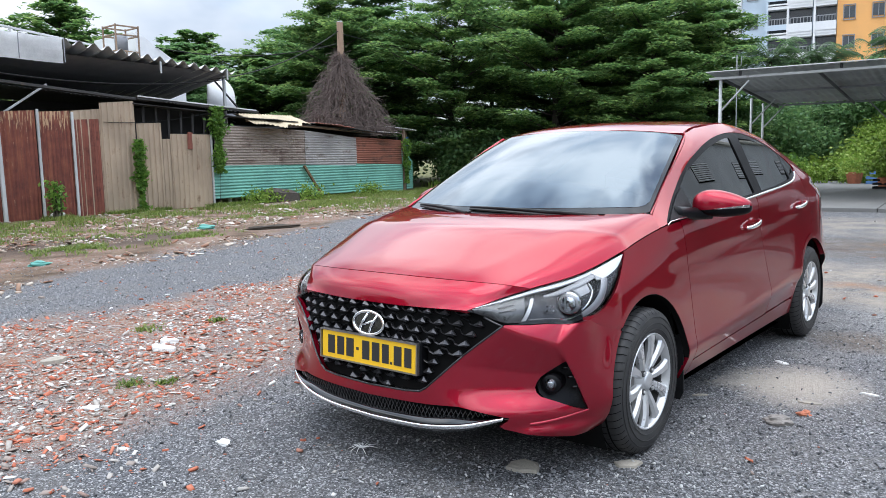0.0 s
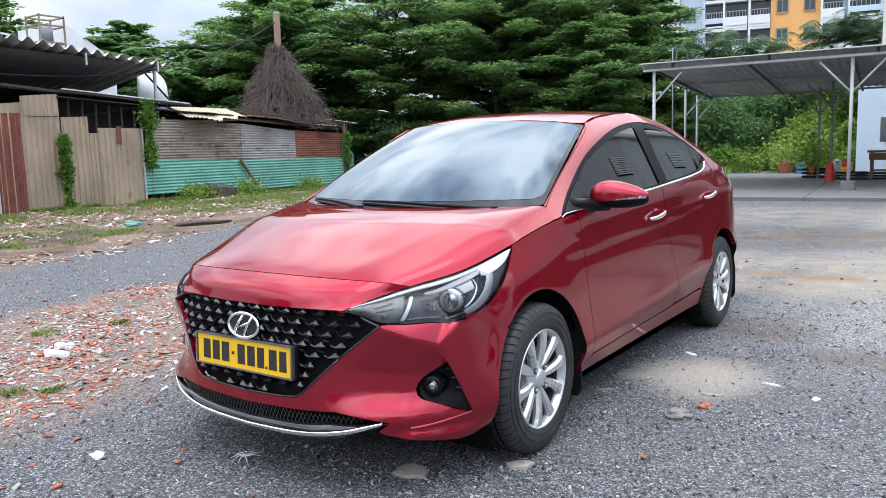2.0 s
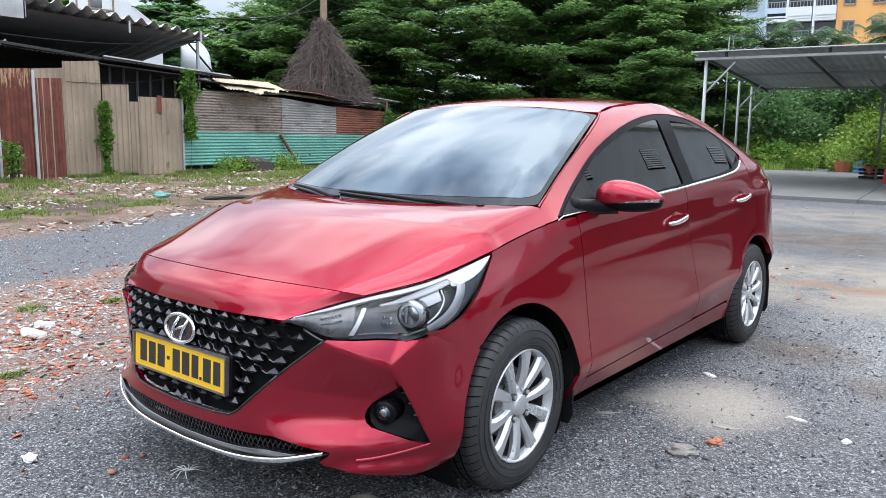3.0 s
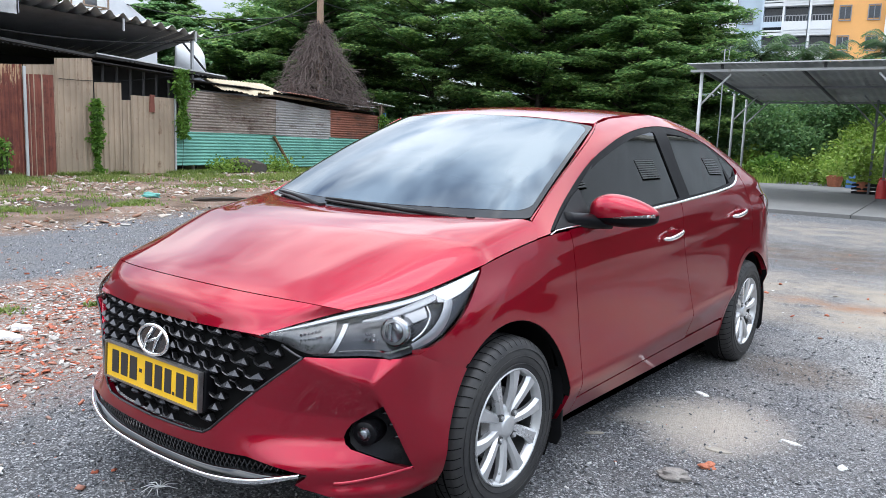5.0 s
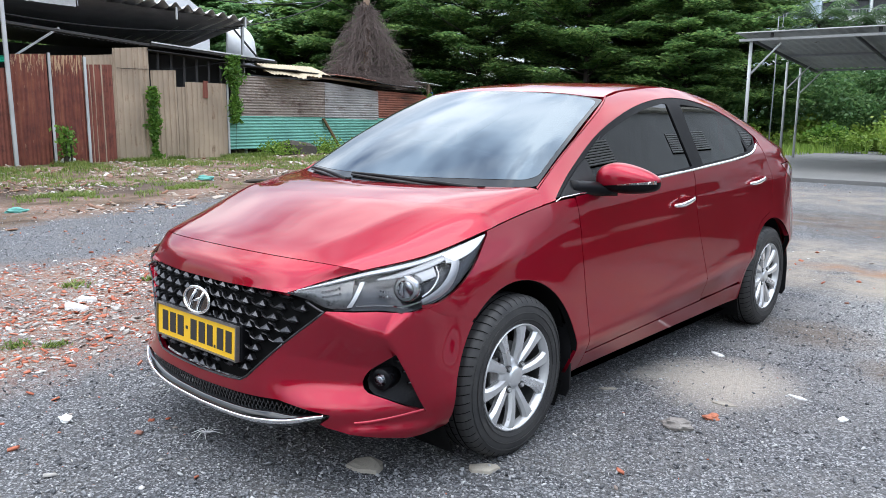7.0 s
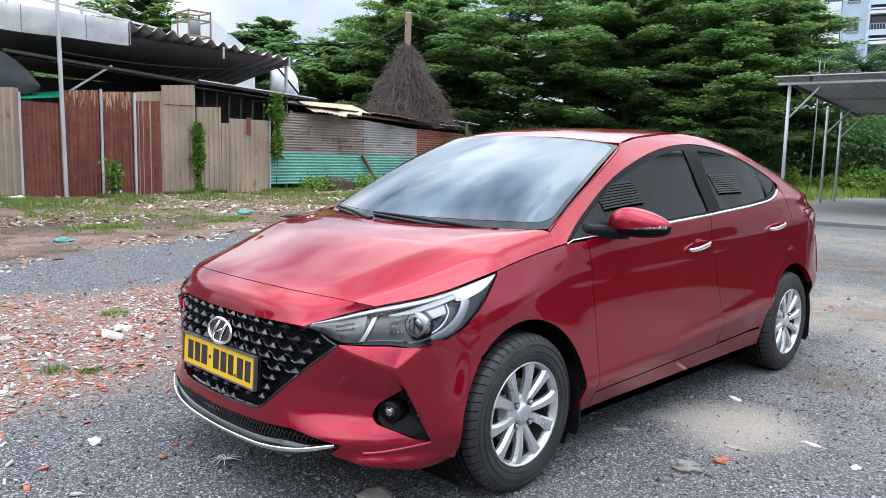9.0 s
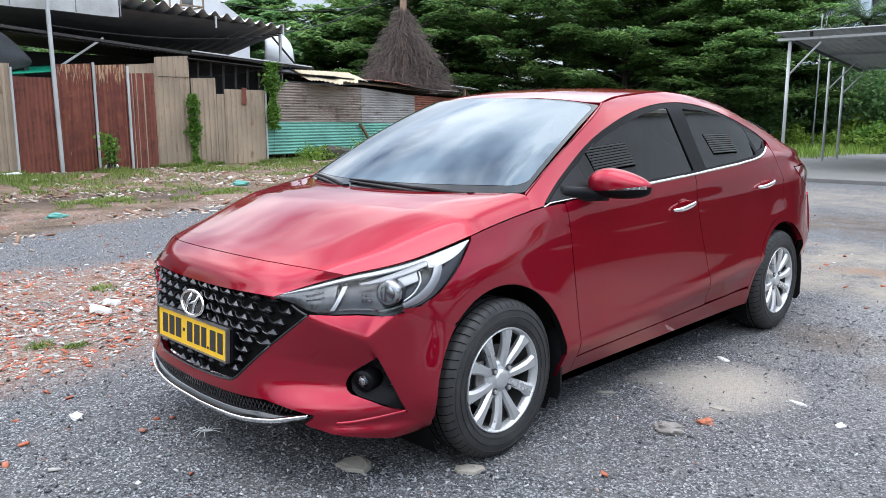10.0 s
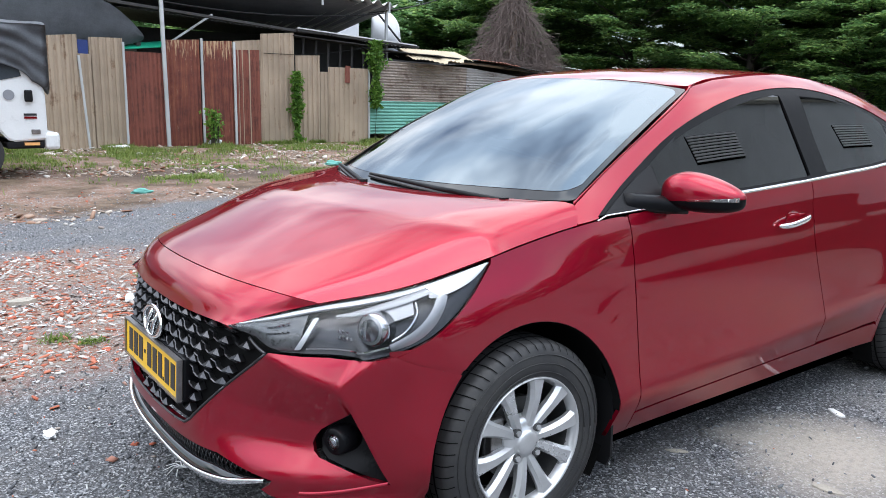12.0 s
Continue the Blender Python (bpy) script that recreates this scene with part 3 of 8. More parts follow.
def flake(name, label, x, y, size, material, rz=0.0, seed=1):
    """A thin broken piece with a ragged outline, slightly warped, lying on the ground."""
    rs = random.Random(seed)
    bm = bmesh.new()
    n = 11
    ring = [(0.5 * size[0] * math.cos(a) * k, 0.5 * size[1] * math.sin(a) * k) for a, k in ((6.28318 * (i + rs.uniform(-0.3, 0.3)) / n, rs.uniform(0.72, 1.12)) for i in range(n))]
    tip = (rs.uniform(-0.25, 0.25), rs.uniform(-0.25, 0.25))
    low = [bm.verts.new((a, b, 0.0)) for a, b in ring]
    mid = [bm.verts.new((a * 0.97, b * 0.97, size[2] * (0.6 + tip[0] * a / size[0] + tip[1] * b / size[1]) + rs.uniform(0, 0.12) * size[2])) for a, b in ring]
    top = [bm.verts.new((a * 0.62, b * 0.62, size[2] * (0.85 + tip[0] * a / size[0] + tip[1] * b / size[1]) + rs.uniform(-0.15, 0.15) * size[2])) for a, b in ring]
    for a, b in ((low, mid), (mid, top)):
        for i in range(n):
            bm.faces.new((a[i], a[(i + 1) % n], b[(i + 1) % n], b[i]))
    bm.faces.new(top), bm.faces.new(low[::-1])
    bmesh.ops.recalc_face_normals(bm, faces=bm.faces)
    ob = part(name, bm, material)
    ob.matrix_world = pose(x, y, -0.001, 0, 0, rz)
    return tagged(ob, label, name.split("_")[-1])


def stone(name, label, x, y, size, material, rz=0.0, seed=1):
    """A broken lump resting on the ground."""
    if size[2] < 0.5 * size[1]:
        return flake(name, label, x, y, size, material, rz, seed)
    bm = bmesh.new()
    bmesh.ops.create_icosphere(bm, subdivisions=3, radius=1.0)
    for v in bm.verts:
        q = v.co.copy()
        k = 1 + 0.50 * noise.noise(q * 1.5 + Vector((seed * 7.3, 0, 0))) + 0.16 * noise.noise(q * 4 + Vector((0, seed, 0)))
        v.co = Vector((q.x * size[0], q.y * size[1], q.z * size[2])) * k * 0.5
        v.co.z = max(v.co.z, -size[2] * 0.3)
    low = min(v.co.z for v in bm.verts)
    for v in bm.verts:
        v.co.z -= low + 0.002
    ob = part(name, bm, material)
    ob.matrix_world = pose(x, y, 0.0, 0, 0, rz)
    return tagged(ob, label, name.split("_")[-1])


stone("loose_stone", "rough grey-brown stone lying on the gravel", 1.170, -0.63, (0.12, 0.075, 0.055), STONE_GREY, 20, 2)
stone("brick_fragment", "small orange-red brick fragment on the gravel", 1.238, -0.43, (0.07, 0.045, 0.03), BRICK_RED, 50, 3)
stone("flat_stone", "flat pale cement flake beside the front bumper", 0.50, -1.755, (0.17, 0.11, 0.025), STONE_PALE, 10, 4)
stone("flat_stone", "flat greenish cement flake by the front wheel", 0.82, -1.48, (0.13, 0.08, 0.015), STONE_PALE, 40, 5)
stone("white_stone", "white plaster lump on the gravel", -0.745, -2.32, (0.075, 0.05, 0.03), LITTER_WHITE, 0, 6)
stone("white_stone", "white plaster lump on the gravel", -1.74, -2.43, (0.11, 0.06, 0.03), LITTER_WHITE, 30, 7)
stone("white_stone", "white plaster lump on the gravel", 1.66, -0.056, (0.05, 0.03, 0.02), LITTER_WHITE, 70, 8)
stone("paper_scrap", "torn white paper strip on the gravel", 0.885, 0.48, (0.10, 0.04, 0.012), LITTER_WHITE, -25, 9)
stone("paper_scrap", "torn white paper strip on the gravel", 0.726, -0.41, (0.09, 0.025, 0.010), STONE_PALE, 45, 10)
stone("paper_scrap", "pale paper strip on the gravel", 1.43, 0.09, (0.10, 0.03, 0.010), LITTER_WHITE, -10, 11)
stone("paper_scrap", "pale flattened strip beside the dusty patch", 1.21, -0.22, (0.12, 0.05, 0.008), STONE_PALE, 5, 12)
stone("paper_scrap", "white scrap beside the gravel", 0.62, 1.9, (0.12, 0.05, 0.012), LITTER_WHITE, 30, 13)
stone("plaster_slab", "broken white plaster slab in the rubble", -2.60, -1.50, (0.22, 0.10, 0.04), LITTER_WHITE, 15, 14)
stone("plaster_slab", "broken white plaster slab in the rubble", -2.75, -1.35, (0.16, 0.09, 0.04), LITTER_WHITE, 50, 15)
stone("plaster_slab", "broken pale plaster slab in the rubble", -2.9, -2.1, (0.2, 0.12, 0.04), STONE_PALE, 80, 16)
stone("plastic_bag", "crumpled teal plastic bag on bare earth", -10.8, 4.43, (0.34, 0.16, 0.12), LITTER_TEAL, 40, 17)
stone("plastic_bag", "crumpled teal plastic bag on bare earth", -8.1, 0.1, (0.26, 0.12, 0.08), LITTER_TEAL, 80, 18)
stone("plastic_bag", "white plastic bag at the foot of the fence", -16.9, 4.40, (0.32, 0.3, 0.24), LITTER_WHITE, 0, 19)
stone("plastic_bag", "white plastic bag in the grass", -16.3, 1.9, (0.5, 0.3, 0.12), LITTER_WHITE, 60, 20)
stone("earth_heap", "grey heap of earth against the green sheet", -17.75, 11.9, (1.5, 1.1, 0.42), simple("dark_soil", (0.07, 0.06, 0.05), 0.95, spread=0.4, scale=8, bump=0.5), 80, 21)
stone("cut_branch", "dark broken branch lying on bare earth", -9.6, 5.1, (1.0, 0.12, 0.10), BARK, 70, 22)

# a dry white sprig beside the bumper
bm = bmesh.new()
for k in range(9):
    a = 0.5 + k * 0.62
    tube(bm, [(0, 0, 0.012), (0.03 * math.cos(a), 0.03 * math.sin(a), 0.02), (0.065 * math.cos(a + 0.2), 0.065 * math.sin(a + 0.2), 0.008)], 0.003, 5, 0.001)
sprig = part("dry_sprig", bm, LITTER_WHITE)
sprig.matrix_world = pose(-0.18, -2.0, 0)
tagged(sprig, "dry bleached plant sprig on the gravel", "sprig")


# ---------------------------------------------------------------- grass and weeds
def blades(xy, height, width, material, name, label, category, lean=0.35):
    n = len(xy)
    h = height * rng.uniform(0.5, 1.25, n)
    a = rng.uniform(0, 6.28318, n)
    d = np.stack([np.cos(a), np.sin(a)], -1)
    q = np.stack([-d[:, 1], d[:, 0]], -1) * (width * rng.uniform(0.6, 1.3, n))[:, None]
    bend = (rng.uniform(0.1, 1.0, n) * lean * h)[:, None] * d
    z = np.zeros((n, 1))
    v = np.stack([
        np.concatenate([xy - q, z], 1), np.concatenate([xy + q, z], 1),
        np.concatenate([xy + q * 0.7 + bend * 0.4, (h * 0.6)[:, None]], 1), np.concatenate([xy - q * 0.7 + bend * 0.4, (h * 0.6)[:, None]], 1),
        np.concatenate([xy + bend * 1.1 + q * 0.08, h[:, None]], 1), np.concatenate([xy + bend * 1.1 - q * 0.08, h[:, None]], 1)], 1)
    return tagged(cloud_mesh(name, v, [(0, 1, 2, 3), (3, 2, 4, 5)], material), label, category, kind="stuff")


def fence_x(y):
    return -16.8 - 0.115 * y


m = 120000
yy = rng.uniform(-5, 30, m)
off = rng.gamma(1.3, 1.1, m) * np.where(yy > 9.5, 1.5, 0.75)
xy = np.stack([fence_x(yy) + 0.12 + off, yy], -1)
keep = (wob(xy[:, 0], xy[:, 1], 0.7) + 0.5 * wob(xy[:, 0], xy[:, 1], 2.1) > 0.02 - 0.15 * (yy > 9))
blades(xy[keep], 0.085 + 0.05 * rng.random(int(keep.sum())) ** 3, 0.008, GRASS_MAT, "grass", "rough grass and weeds along the fence", "grass", 1.1)
clumps = [(-1.85, -1.92, 0.09), (-1.99, -2.07, 0.10), (-2.35, -2.9, 0.08), (-3.3, -1.2, 0.14), (-3.1, -0.7, 0.10), (-11.0, 3.6, 0.3)]
xy = np.concatenate([np.stack([rng.normal(x, s * 0.36, int(30 + 380 * s)), rng.normal(y, s * 0.36, int(30 + 380 * s))], -1) for x, y, s in clumps])
blades(xy, 0.030, 0.0065, GRASS_MAT, "grass_tufts", "small green tufts growing in the rubble", "grass", 2.2)
patches = [(-11.6, 2.6, 0.45, 0.8), (-9.5, 1.4, 0.3, 0.6), (-13.8, 1.6, 0.7, 1.1), (-12.6, 0.6, 0.5, 0.9), (-14.2, 0.2, 0.8, 1.3), (-12.6, 7.6, 0.4, 0.9), (-13.5, 10.2, 0.7, 1.2), (-9.9, 3.3, 0.25, 0.5)]
xy = np.concatenate([np.stack([rng.normal(x, a, 2600), rng.normal(y, b, 2600)], -1) for x, y, a, b in patches])
xy = xy[wob(xy[:, 0], xy[:, 1], 2.3) + 0.6 * wob(xy[:, 0], xy[:, 1], 5.1) > 0.05]
blades(xy, 0.055, 0.008, GRASS_MAT, "grass_patches", "thin grass patches on the bare earth", "grass", 1.6)
xy = np.stack([rng.uniform(-14, 4, 46000), rng.uniform(28.6, 35.0, 46000)], -1)
clump = wob(xy[:, 0], xy[:, 1], 0.75) + 0.5 * wob(xy[:, 0], xy[:, 1], 2.3)
xy, clump = xy[clump > -0.22], clump[clump > -0.22]
weed_xy, weed_h = xy, np.clip(0.75 + 1.1 * clump, 0.35, 1.4)
blades(xy[::6], 0.8 * weed_h[::6], 0.018, LEAF_WEED, "tall_weeds", "tall bright green weeds behind the slab", "weeds", 0.5)
xy = np.stack([rng.uniform(-20, -6, 9000), rng.uniform(21.5, 34, 9000)], -1)
blades(xy, 0.35, 0.02, LEAF_WEED, "rough_grass", "rough grass under the trees", "grass", 0.5)


# ---------------------------------------------------------------- leaves and trees
def leaves(centres, size, flat_z=0.6, droop=0.0):
    """A pointed leaf spray as a folded quad at each centre."""
    n = len(centres)
    s = size * rng.uniform(0.6, 1.4, n)
    base = np.array([(-0.5, 0, 0), (0, -0.32, 0.06), (0.55, 0, -0.05), (0, 0.32, 0.06)])
    v = base[None] * s[:, None, None]
    v = np.einsum("nij,nkj->nki", turns(n, flat_z), v)
    return v + centres[:, None]


weed_xy, weed_h = np.repeat(weed_xy, 2, 0), np.repeat(weed_h, 2)
weed_xy = weed_xy + rng.normal(0, 0.07, weed_xy.shape)
cen = np.concatenate([weed_xy, (weed_h * rng.random(len(weed_h)) ** 0.6)[:, None]], 1)
tagged(cloud_mesh("weed_foliage", leaves(cen, 0.12, 0.55), [(0, 1, 2, 3)], LEAF_WEED), "tangled leafy weeds behind the slab", "weeds", kind="stuff")


def tree(name, label, x, y, height, spread, count, material, low=1.6, size=0.20, seed=0, limbs=9):
    """A tiered tree: tapered trunk, limbs that reach out and up, flat pads of leaves along them."""
    rs = np.random.default_rng(seed + 100)
    ob = thing(name, label, "tree", (x, y, 0))
    bm = bmesh.new()
    lean = rs.normal(0, 0.25, 2)
    trunk = [(lean[0] * t * t, lean[1] * t * t, height * 0.93 * t) for t in np.linspace(0, 1, 7)]
    tube(bm, trunk, 0.10 + height * 0.014, 9, 0.03)
    pads = []
    tiers = int(height / 0.72)
    for k in range(tiers):
        f = (k + 0.5) / tiers
        z = low + (height - low) * f
        reach = spread * (0.55 + 0.55 * math.sin(math.pi * min(1, f * 0.85 + 0.16))) * (1.0 if f < 0.65 else 1.0 - 1.5 * (f - 0.65))
        a0 = rs.uniform(0, 6.28)
        m = limbs if f < 0.8 else limbs - 3
        for j in range(m):
            a = a0 + 6.28318 * j / m + rs.normal(0, 0.25)
            L = reach * rs.uniform(0.6, 1.15)
            c, s = math.cos(a), math.sin(a)
            rise = rs.uniform(0.02, 0.28) * L
            zz = z + rs.normal(0, 0.16)
            bx, by = lean[0] * f * f, lean[1] * f * f
            end = (bx + c * L, by + s * L, zz + rise)
            if j % 2 == 0:
                tube(bm, [(bx, by, zz - 0.3), (bx + c * L * 0.5, by + s * L * 0.5, zz + rise * 0.35), end], 0.045, 5, 0.012)
            for t in np.linspace(0.30, 1.0, 5):
                pads.append((bx + c * L * t, by + s * L * t, zz + rise * t, 0.30 + 0.30 * rs.random() + 0.06 * L))
    part("trunk", bm, BARK, ob)
    pads = np.array(pads)
    which = rs.integers(0, len(pads), count)
    p = pads[which]
    r = np.sqrt(rs.random(count)) * p[:, 3] * rs.uniform(0.7, 1.25, count)
    a = rs.uniform(0, 6.28318, count)
    cen = np.stack([p[:, 0] + r * np.cos(a), p[:, 1] + r * np.sin(a), p[:, 2] + rs.normal(0, 0.045, count) - 0.10 * (r / p[:, 3]) ** 2], -1)
    cloud_mesh("crown", leaves(cen, size, 0.24), [(0, 1, 2, 3)], material, ob)
    return ob


TALL = "tall leafy tree with layered dark green branches"
tree("tree", TALL, -24.5, 21.5, 9.0, 3.4, 62000, LEAF_TREE, 1.4, 0.16, 1)
tree("tree", TALL, -20.5, 24.5, 9.6, 3.8, 76000, LEAF_TREE, 1.2, 0.16, 2)
tree("tree", TALL, -16.0, 26.5, 9.3, 3.9, 80000, LEAF_TREE, 1.0, 0.155, 3)
tree("tree", TALL, -12.5, 28.5, 9.4, 3.6, 80000, LEAF_TREE, 0.9, 0.155, 4)
tree("tree", TALL, -10.6, 31.0, 8.8, 2.3, 46000, LEAF_TREE, 0.8, 0.17, 5)
tree("tree", TALL, -11.4, 26.4, 6.2, 2.5, 34000, LEAF_TREE, 1.8, 0.15, 15)
tree("tree", TALL, -27.5, 26.0, 10.3, 4.4, 50000, LEAF_FAR, 1.0, 0.30, 6)
tree("tree", TALL, -19.0, 32.0, 11.0, 4.8, 60000, LEAF_FAR, 0.8, 0.30, 7)
tree("tree", TALL, -15.0, 35.0, 10.4, 4.0, 50000, LEAF_FAR, 0.8, 0.30, 8)
for k, (x, y, h) in enumerate(((-33.0, 33.0, 9.6), (-40.0, 31.0, 9.2), (-46.0, 27.0, 9.2), (-27.0, 37.0, 10.4), (-46.0, 18.0, 8.6), (-48.0, 10.0, 8.4), (-42.0, 12.5, 8.0), (-30.0, 21.5, 6.4), (-36.0, 15.5, 6.6))):
    tree("tree", "leafy tree in the belt of woods behind the sheds", x, y, h, 4.2, 26000, LEAF_TREE if k % 2 else LEAF_FAR, 0.6, 0.34, 80 + k)
MID = "broad leafy tree standing beyond the sheds"
tree("tree", MID, -35.0, 27.5, 9.2, 4.6, 30000, LEAF_TREE, 1.2, 0.28, 9)
tree("tree", MID, -38.0, 22.5, 8.6, 4.8, 30000, LEAF_TREE, 1.2, 0.28, 10)
tree("tree", MID, -34.0, 19.0, 7.4, 3.6, 26000, LEAF_FAR, 1.2, 0.26, 11)
tree("tree", MID, -33.0, 12.4, 8.6, 3.2, 26000, LEAF_TREE, 1.6, 0.26, 12)
tree("tree", MID, -30.0, 15.6, 6.0, 2.6, 20000, LEAF_FAR, 1.0, 0.24, 13)
tree("tree", MID, -38.0, 5.0, 8.0, 4.2, 22000, LEAF_FAR, 1.4, 0.28, 14)


def bush(name, label, x, y, h, w, count, material, size=0.16, seed=0):
    rs = np.random.default_rng(seed + 400)
    ob = thing(name, label, "bush", (x, y, 0))
    bm = bmesh.new()
    lumps = []
    for k in range(9):
        a, r = rs.uniform(0, 6.28), w * rs.uniform(0.1, 0.75)
        top = h * rs.uniform(0.55, 1.0)
        tube(bm, [(0.1 * math.cos(a), 0.1 * math.sin(a), 0), (r * 0.5 * math.cos(a), r * 0.5 * math.sin(a), top * 0.6), (r * math.cos(a), r * math.sin(a), top * 0.95)], 0.03, 5, 0.008)
        for t in (0.4, 0.7, 0.95):
            lumps.append((r * t * math.cos(a), r * t * math.sin(a), top * t, w * 0.30))
    part("stems", bm, BARK, ob)
    lumps = np.array(lumps)
    p = lumps[rs.integers(0, len(lumps), count)]
    cen = p[:, :3] + rs.normal(0, 1, (count, 3)) * p[:, 3:] * (0.7, 0.7, 0.55)
    cen[:, 2] = np.maximum(cen[:, 2], 0.05)
    cloud_mesh("foliage", leaves(cen, size, 0.9), [(0, 1, 2, 3)], material, ob)
    return ob


for k, (x, y, h, w, mat_) in enumerate(((-8.5, 35.5, 5.0, 2.4, LEAF_FAR), (-5.5, 37.0, 5.5, 2.8, LEAF_FAR), (-2.5, 36.0, 5.0, 2.6, LEAF_IVY), (0.5, 36.5, 5.5, 2.6, LEAF_WEED), (-4.0, 34.0, 2.6, 1.6, LEAF_WEED), (-1.2, 33.5, 3.0, 1.5, LEAF_WEED), (-7.2, 33.0, 2.2, 1.5, LEAF_FAR), (3.4, 36.5, 5.0, 2.6, LEAF_FAR))):
    bush("bush", "dense green shrub at the back of the yard", x, y, h, w, 17000, mat_, 0.14, k)
for k, (x, y, h, w) in enumerate(((-22.5, 22.5, 2.6, 2.0), (-19.0, 25.0, 2.4, 2.2), (-15.0, 27.0, 2.3, 2.2), (-11.5, 29.5, 2.4, 2.0), (-20.6, 20.6, 1.9, 0.9))):
    bush("bush", "dark undergrowth below the tall trees", x, y, h, w, 8000, LEAF_FAR, 0.2, 20 + k)
bush("shrub", "small green shrub growing at the rusty fence", -16.75, 4.35, 0.95, 0.30, 420, LEAF_IVY, 0.10, 31)
for k, (x, y, h, w) in enumerate(((-9.6, 32.2, 3.6, 1.9), (-8.0, 33.8, 3.4, 1.9), (-10.9, 29.6, 2.6, 1.6), (-6.6, 35.2, 3.8, 2.0), (-19.6, 23.4, 2.4, 1.5), (-17.8, 24.2, 2.0, 1.5))):
    bush("shrub", "dark leafy shrub at the edge of the trees", x, y, h, w, 4200, LEAF_FAR, 0.18, 90 + k)
rs = random.Random(77)
for k in range(16):
    bush("shrub", "yellow-green weedy shrub behind the slab", -12.5 + 0.95 * k + rs.uniform(-0.4, 0.4), rs.uniform(30.2, 33.0), rs.uniform(0.8, 2.2), rs.uniform(0.6, 1.2), 1300, LEAF_WEED if k % 3 else LEAF_IVY, 0.17, 60 + k)
bush("shrub", "low weeds beside the grey heap", -17.5, 11.0, 0.25, 0.9, 800, LEAF_WEED, 0.09, 32)
bush("shrub", "low weeds below the green sheets", -17.7, 13.1, 0.22, 1.0, 800, LEAF_WEED, 0.09, 33)
bush("shrub", "low weeds below the green sheets", -18.0, 16.2, 0.3, 0.8, 600, LEAF_WEED, 0.09, 34)


def climber(label, x, y, z0, z1, w, count, seed):
    """A creeper that climbs a fence post and thins between its clumps."""
    rs = np.random.default_rng(seed)
    ob = thing("climbing_plant", label, "climber", (x, y, 0))
    bm = bmesh.new()
    tube(bm, [(0, 0, 0), (0.03, 0.05, z1 * 0.4), (-0.02, -0.04, z1 * 0.7), (0, 0, z1)], 0.014, 5, 0.006)
    part("stem", bm, BARK, ob)
    h = rs.uniform(z0, z1, count)
    wid = w * (0.55 + 0.45 * np.sin(h * 5.0 + seed) * np.sin(h * 2.3))
    cen = np.stack([rs.uniform(0.0, 0.14, count), rs.normal(0, 0.45, count) * wid, h], -1)
    cloud_mesh("foliage", leaves(cen, 0.115, 1.0), [(0, 1, 2, 3)], LEAF_IVY, ob)


climber("green creeper climbing the tan fence sheets", -17.50, 6.95, 0.05, 1.95, 0.24, 900, 3)
climber("thick green creeper hanging over the fence corner", -17.80, 9.70, 1.0, 2.95, 0.42, 1600, 5)
climber("green creeper on the end post of the shed", -18.95, 19.5, 0.3, 2.1, 0.3, 600, 8)


def palm(x, y, h, seed, spread=2.6):
    rs = np.random.default_rng(seed)
    ob = thing("palm", "palm tree with long feathery fronds", "palm", (x, y, 0))
    bm = bmesh.new()
    tube(bm, [(0, 0, 0), (0.15, 0, h * 0.5), (0.1, 0.1, h - 0.1)], 0.14, 9, 0.09)
    part("trunk", bm, BARK, ob)
    rows = []
    for k in range(36):
        a = 6.28318 * k / 36 + rs.normal(0, 0.2)
        up, L = rs.uniform(0.1, 1.7), spread * rs.uniform(0.8, 1.1)
        d = np.array((math.cos(a), math.sin(a), 0.0))
        q = np.array((-math.sin(a), math.cos(a), 0.0))
        spine = [np.array((0.1, 0.1, h)) + d * L * t * (1 - 0.25 * t) + np.array((0, 0, up * L * t - (0.32 + up * 0.62) * L * t * t)) for t in np.linspace(0, 1, 22)]
        for i in range(1, 21):
            t = i / 21
            ll = 0.55 * math.sin(math.pi * (0.12 + 0.85 * t)) * spread / 2.6
            for sgn in (1, -1):
                tip = spine[i] + q * sgn * ll + d * ll * 0.55 - np.array((0, 0, ll * 0.45))
                w = d * 0.035
                rows.append([spine[i] - w, spine[i] + w, tip + w * 0.2, tip - w * 0.2])
    cloud_mesh("fronds", np.array(rows), [(0, 1, 2, 3)], LEAF_PALM, ob)


for k, (x, y, h) in enumerate(((-11.0, 40.9, 6.3), (-8.3, 41.6, 5.6), (-9.6, 42.5, 5.9), (-4.8, 42.0, 6.3), (-3.6, 42.6, 6.6), (-2.5, 42.5, 6.2), (-12.5, 43.0, 5.8))):
    palm(x, y, h, 60 + k, 2.6)


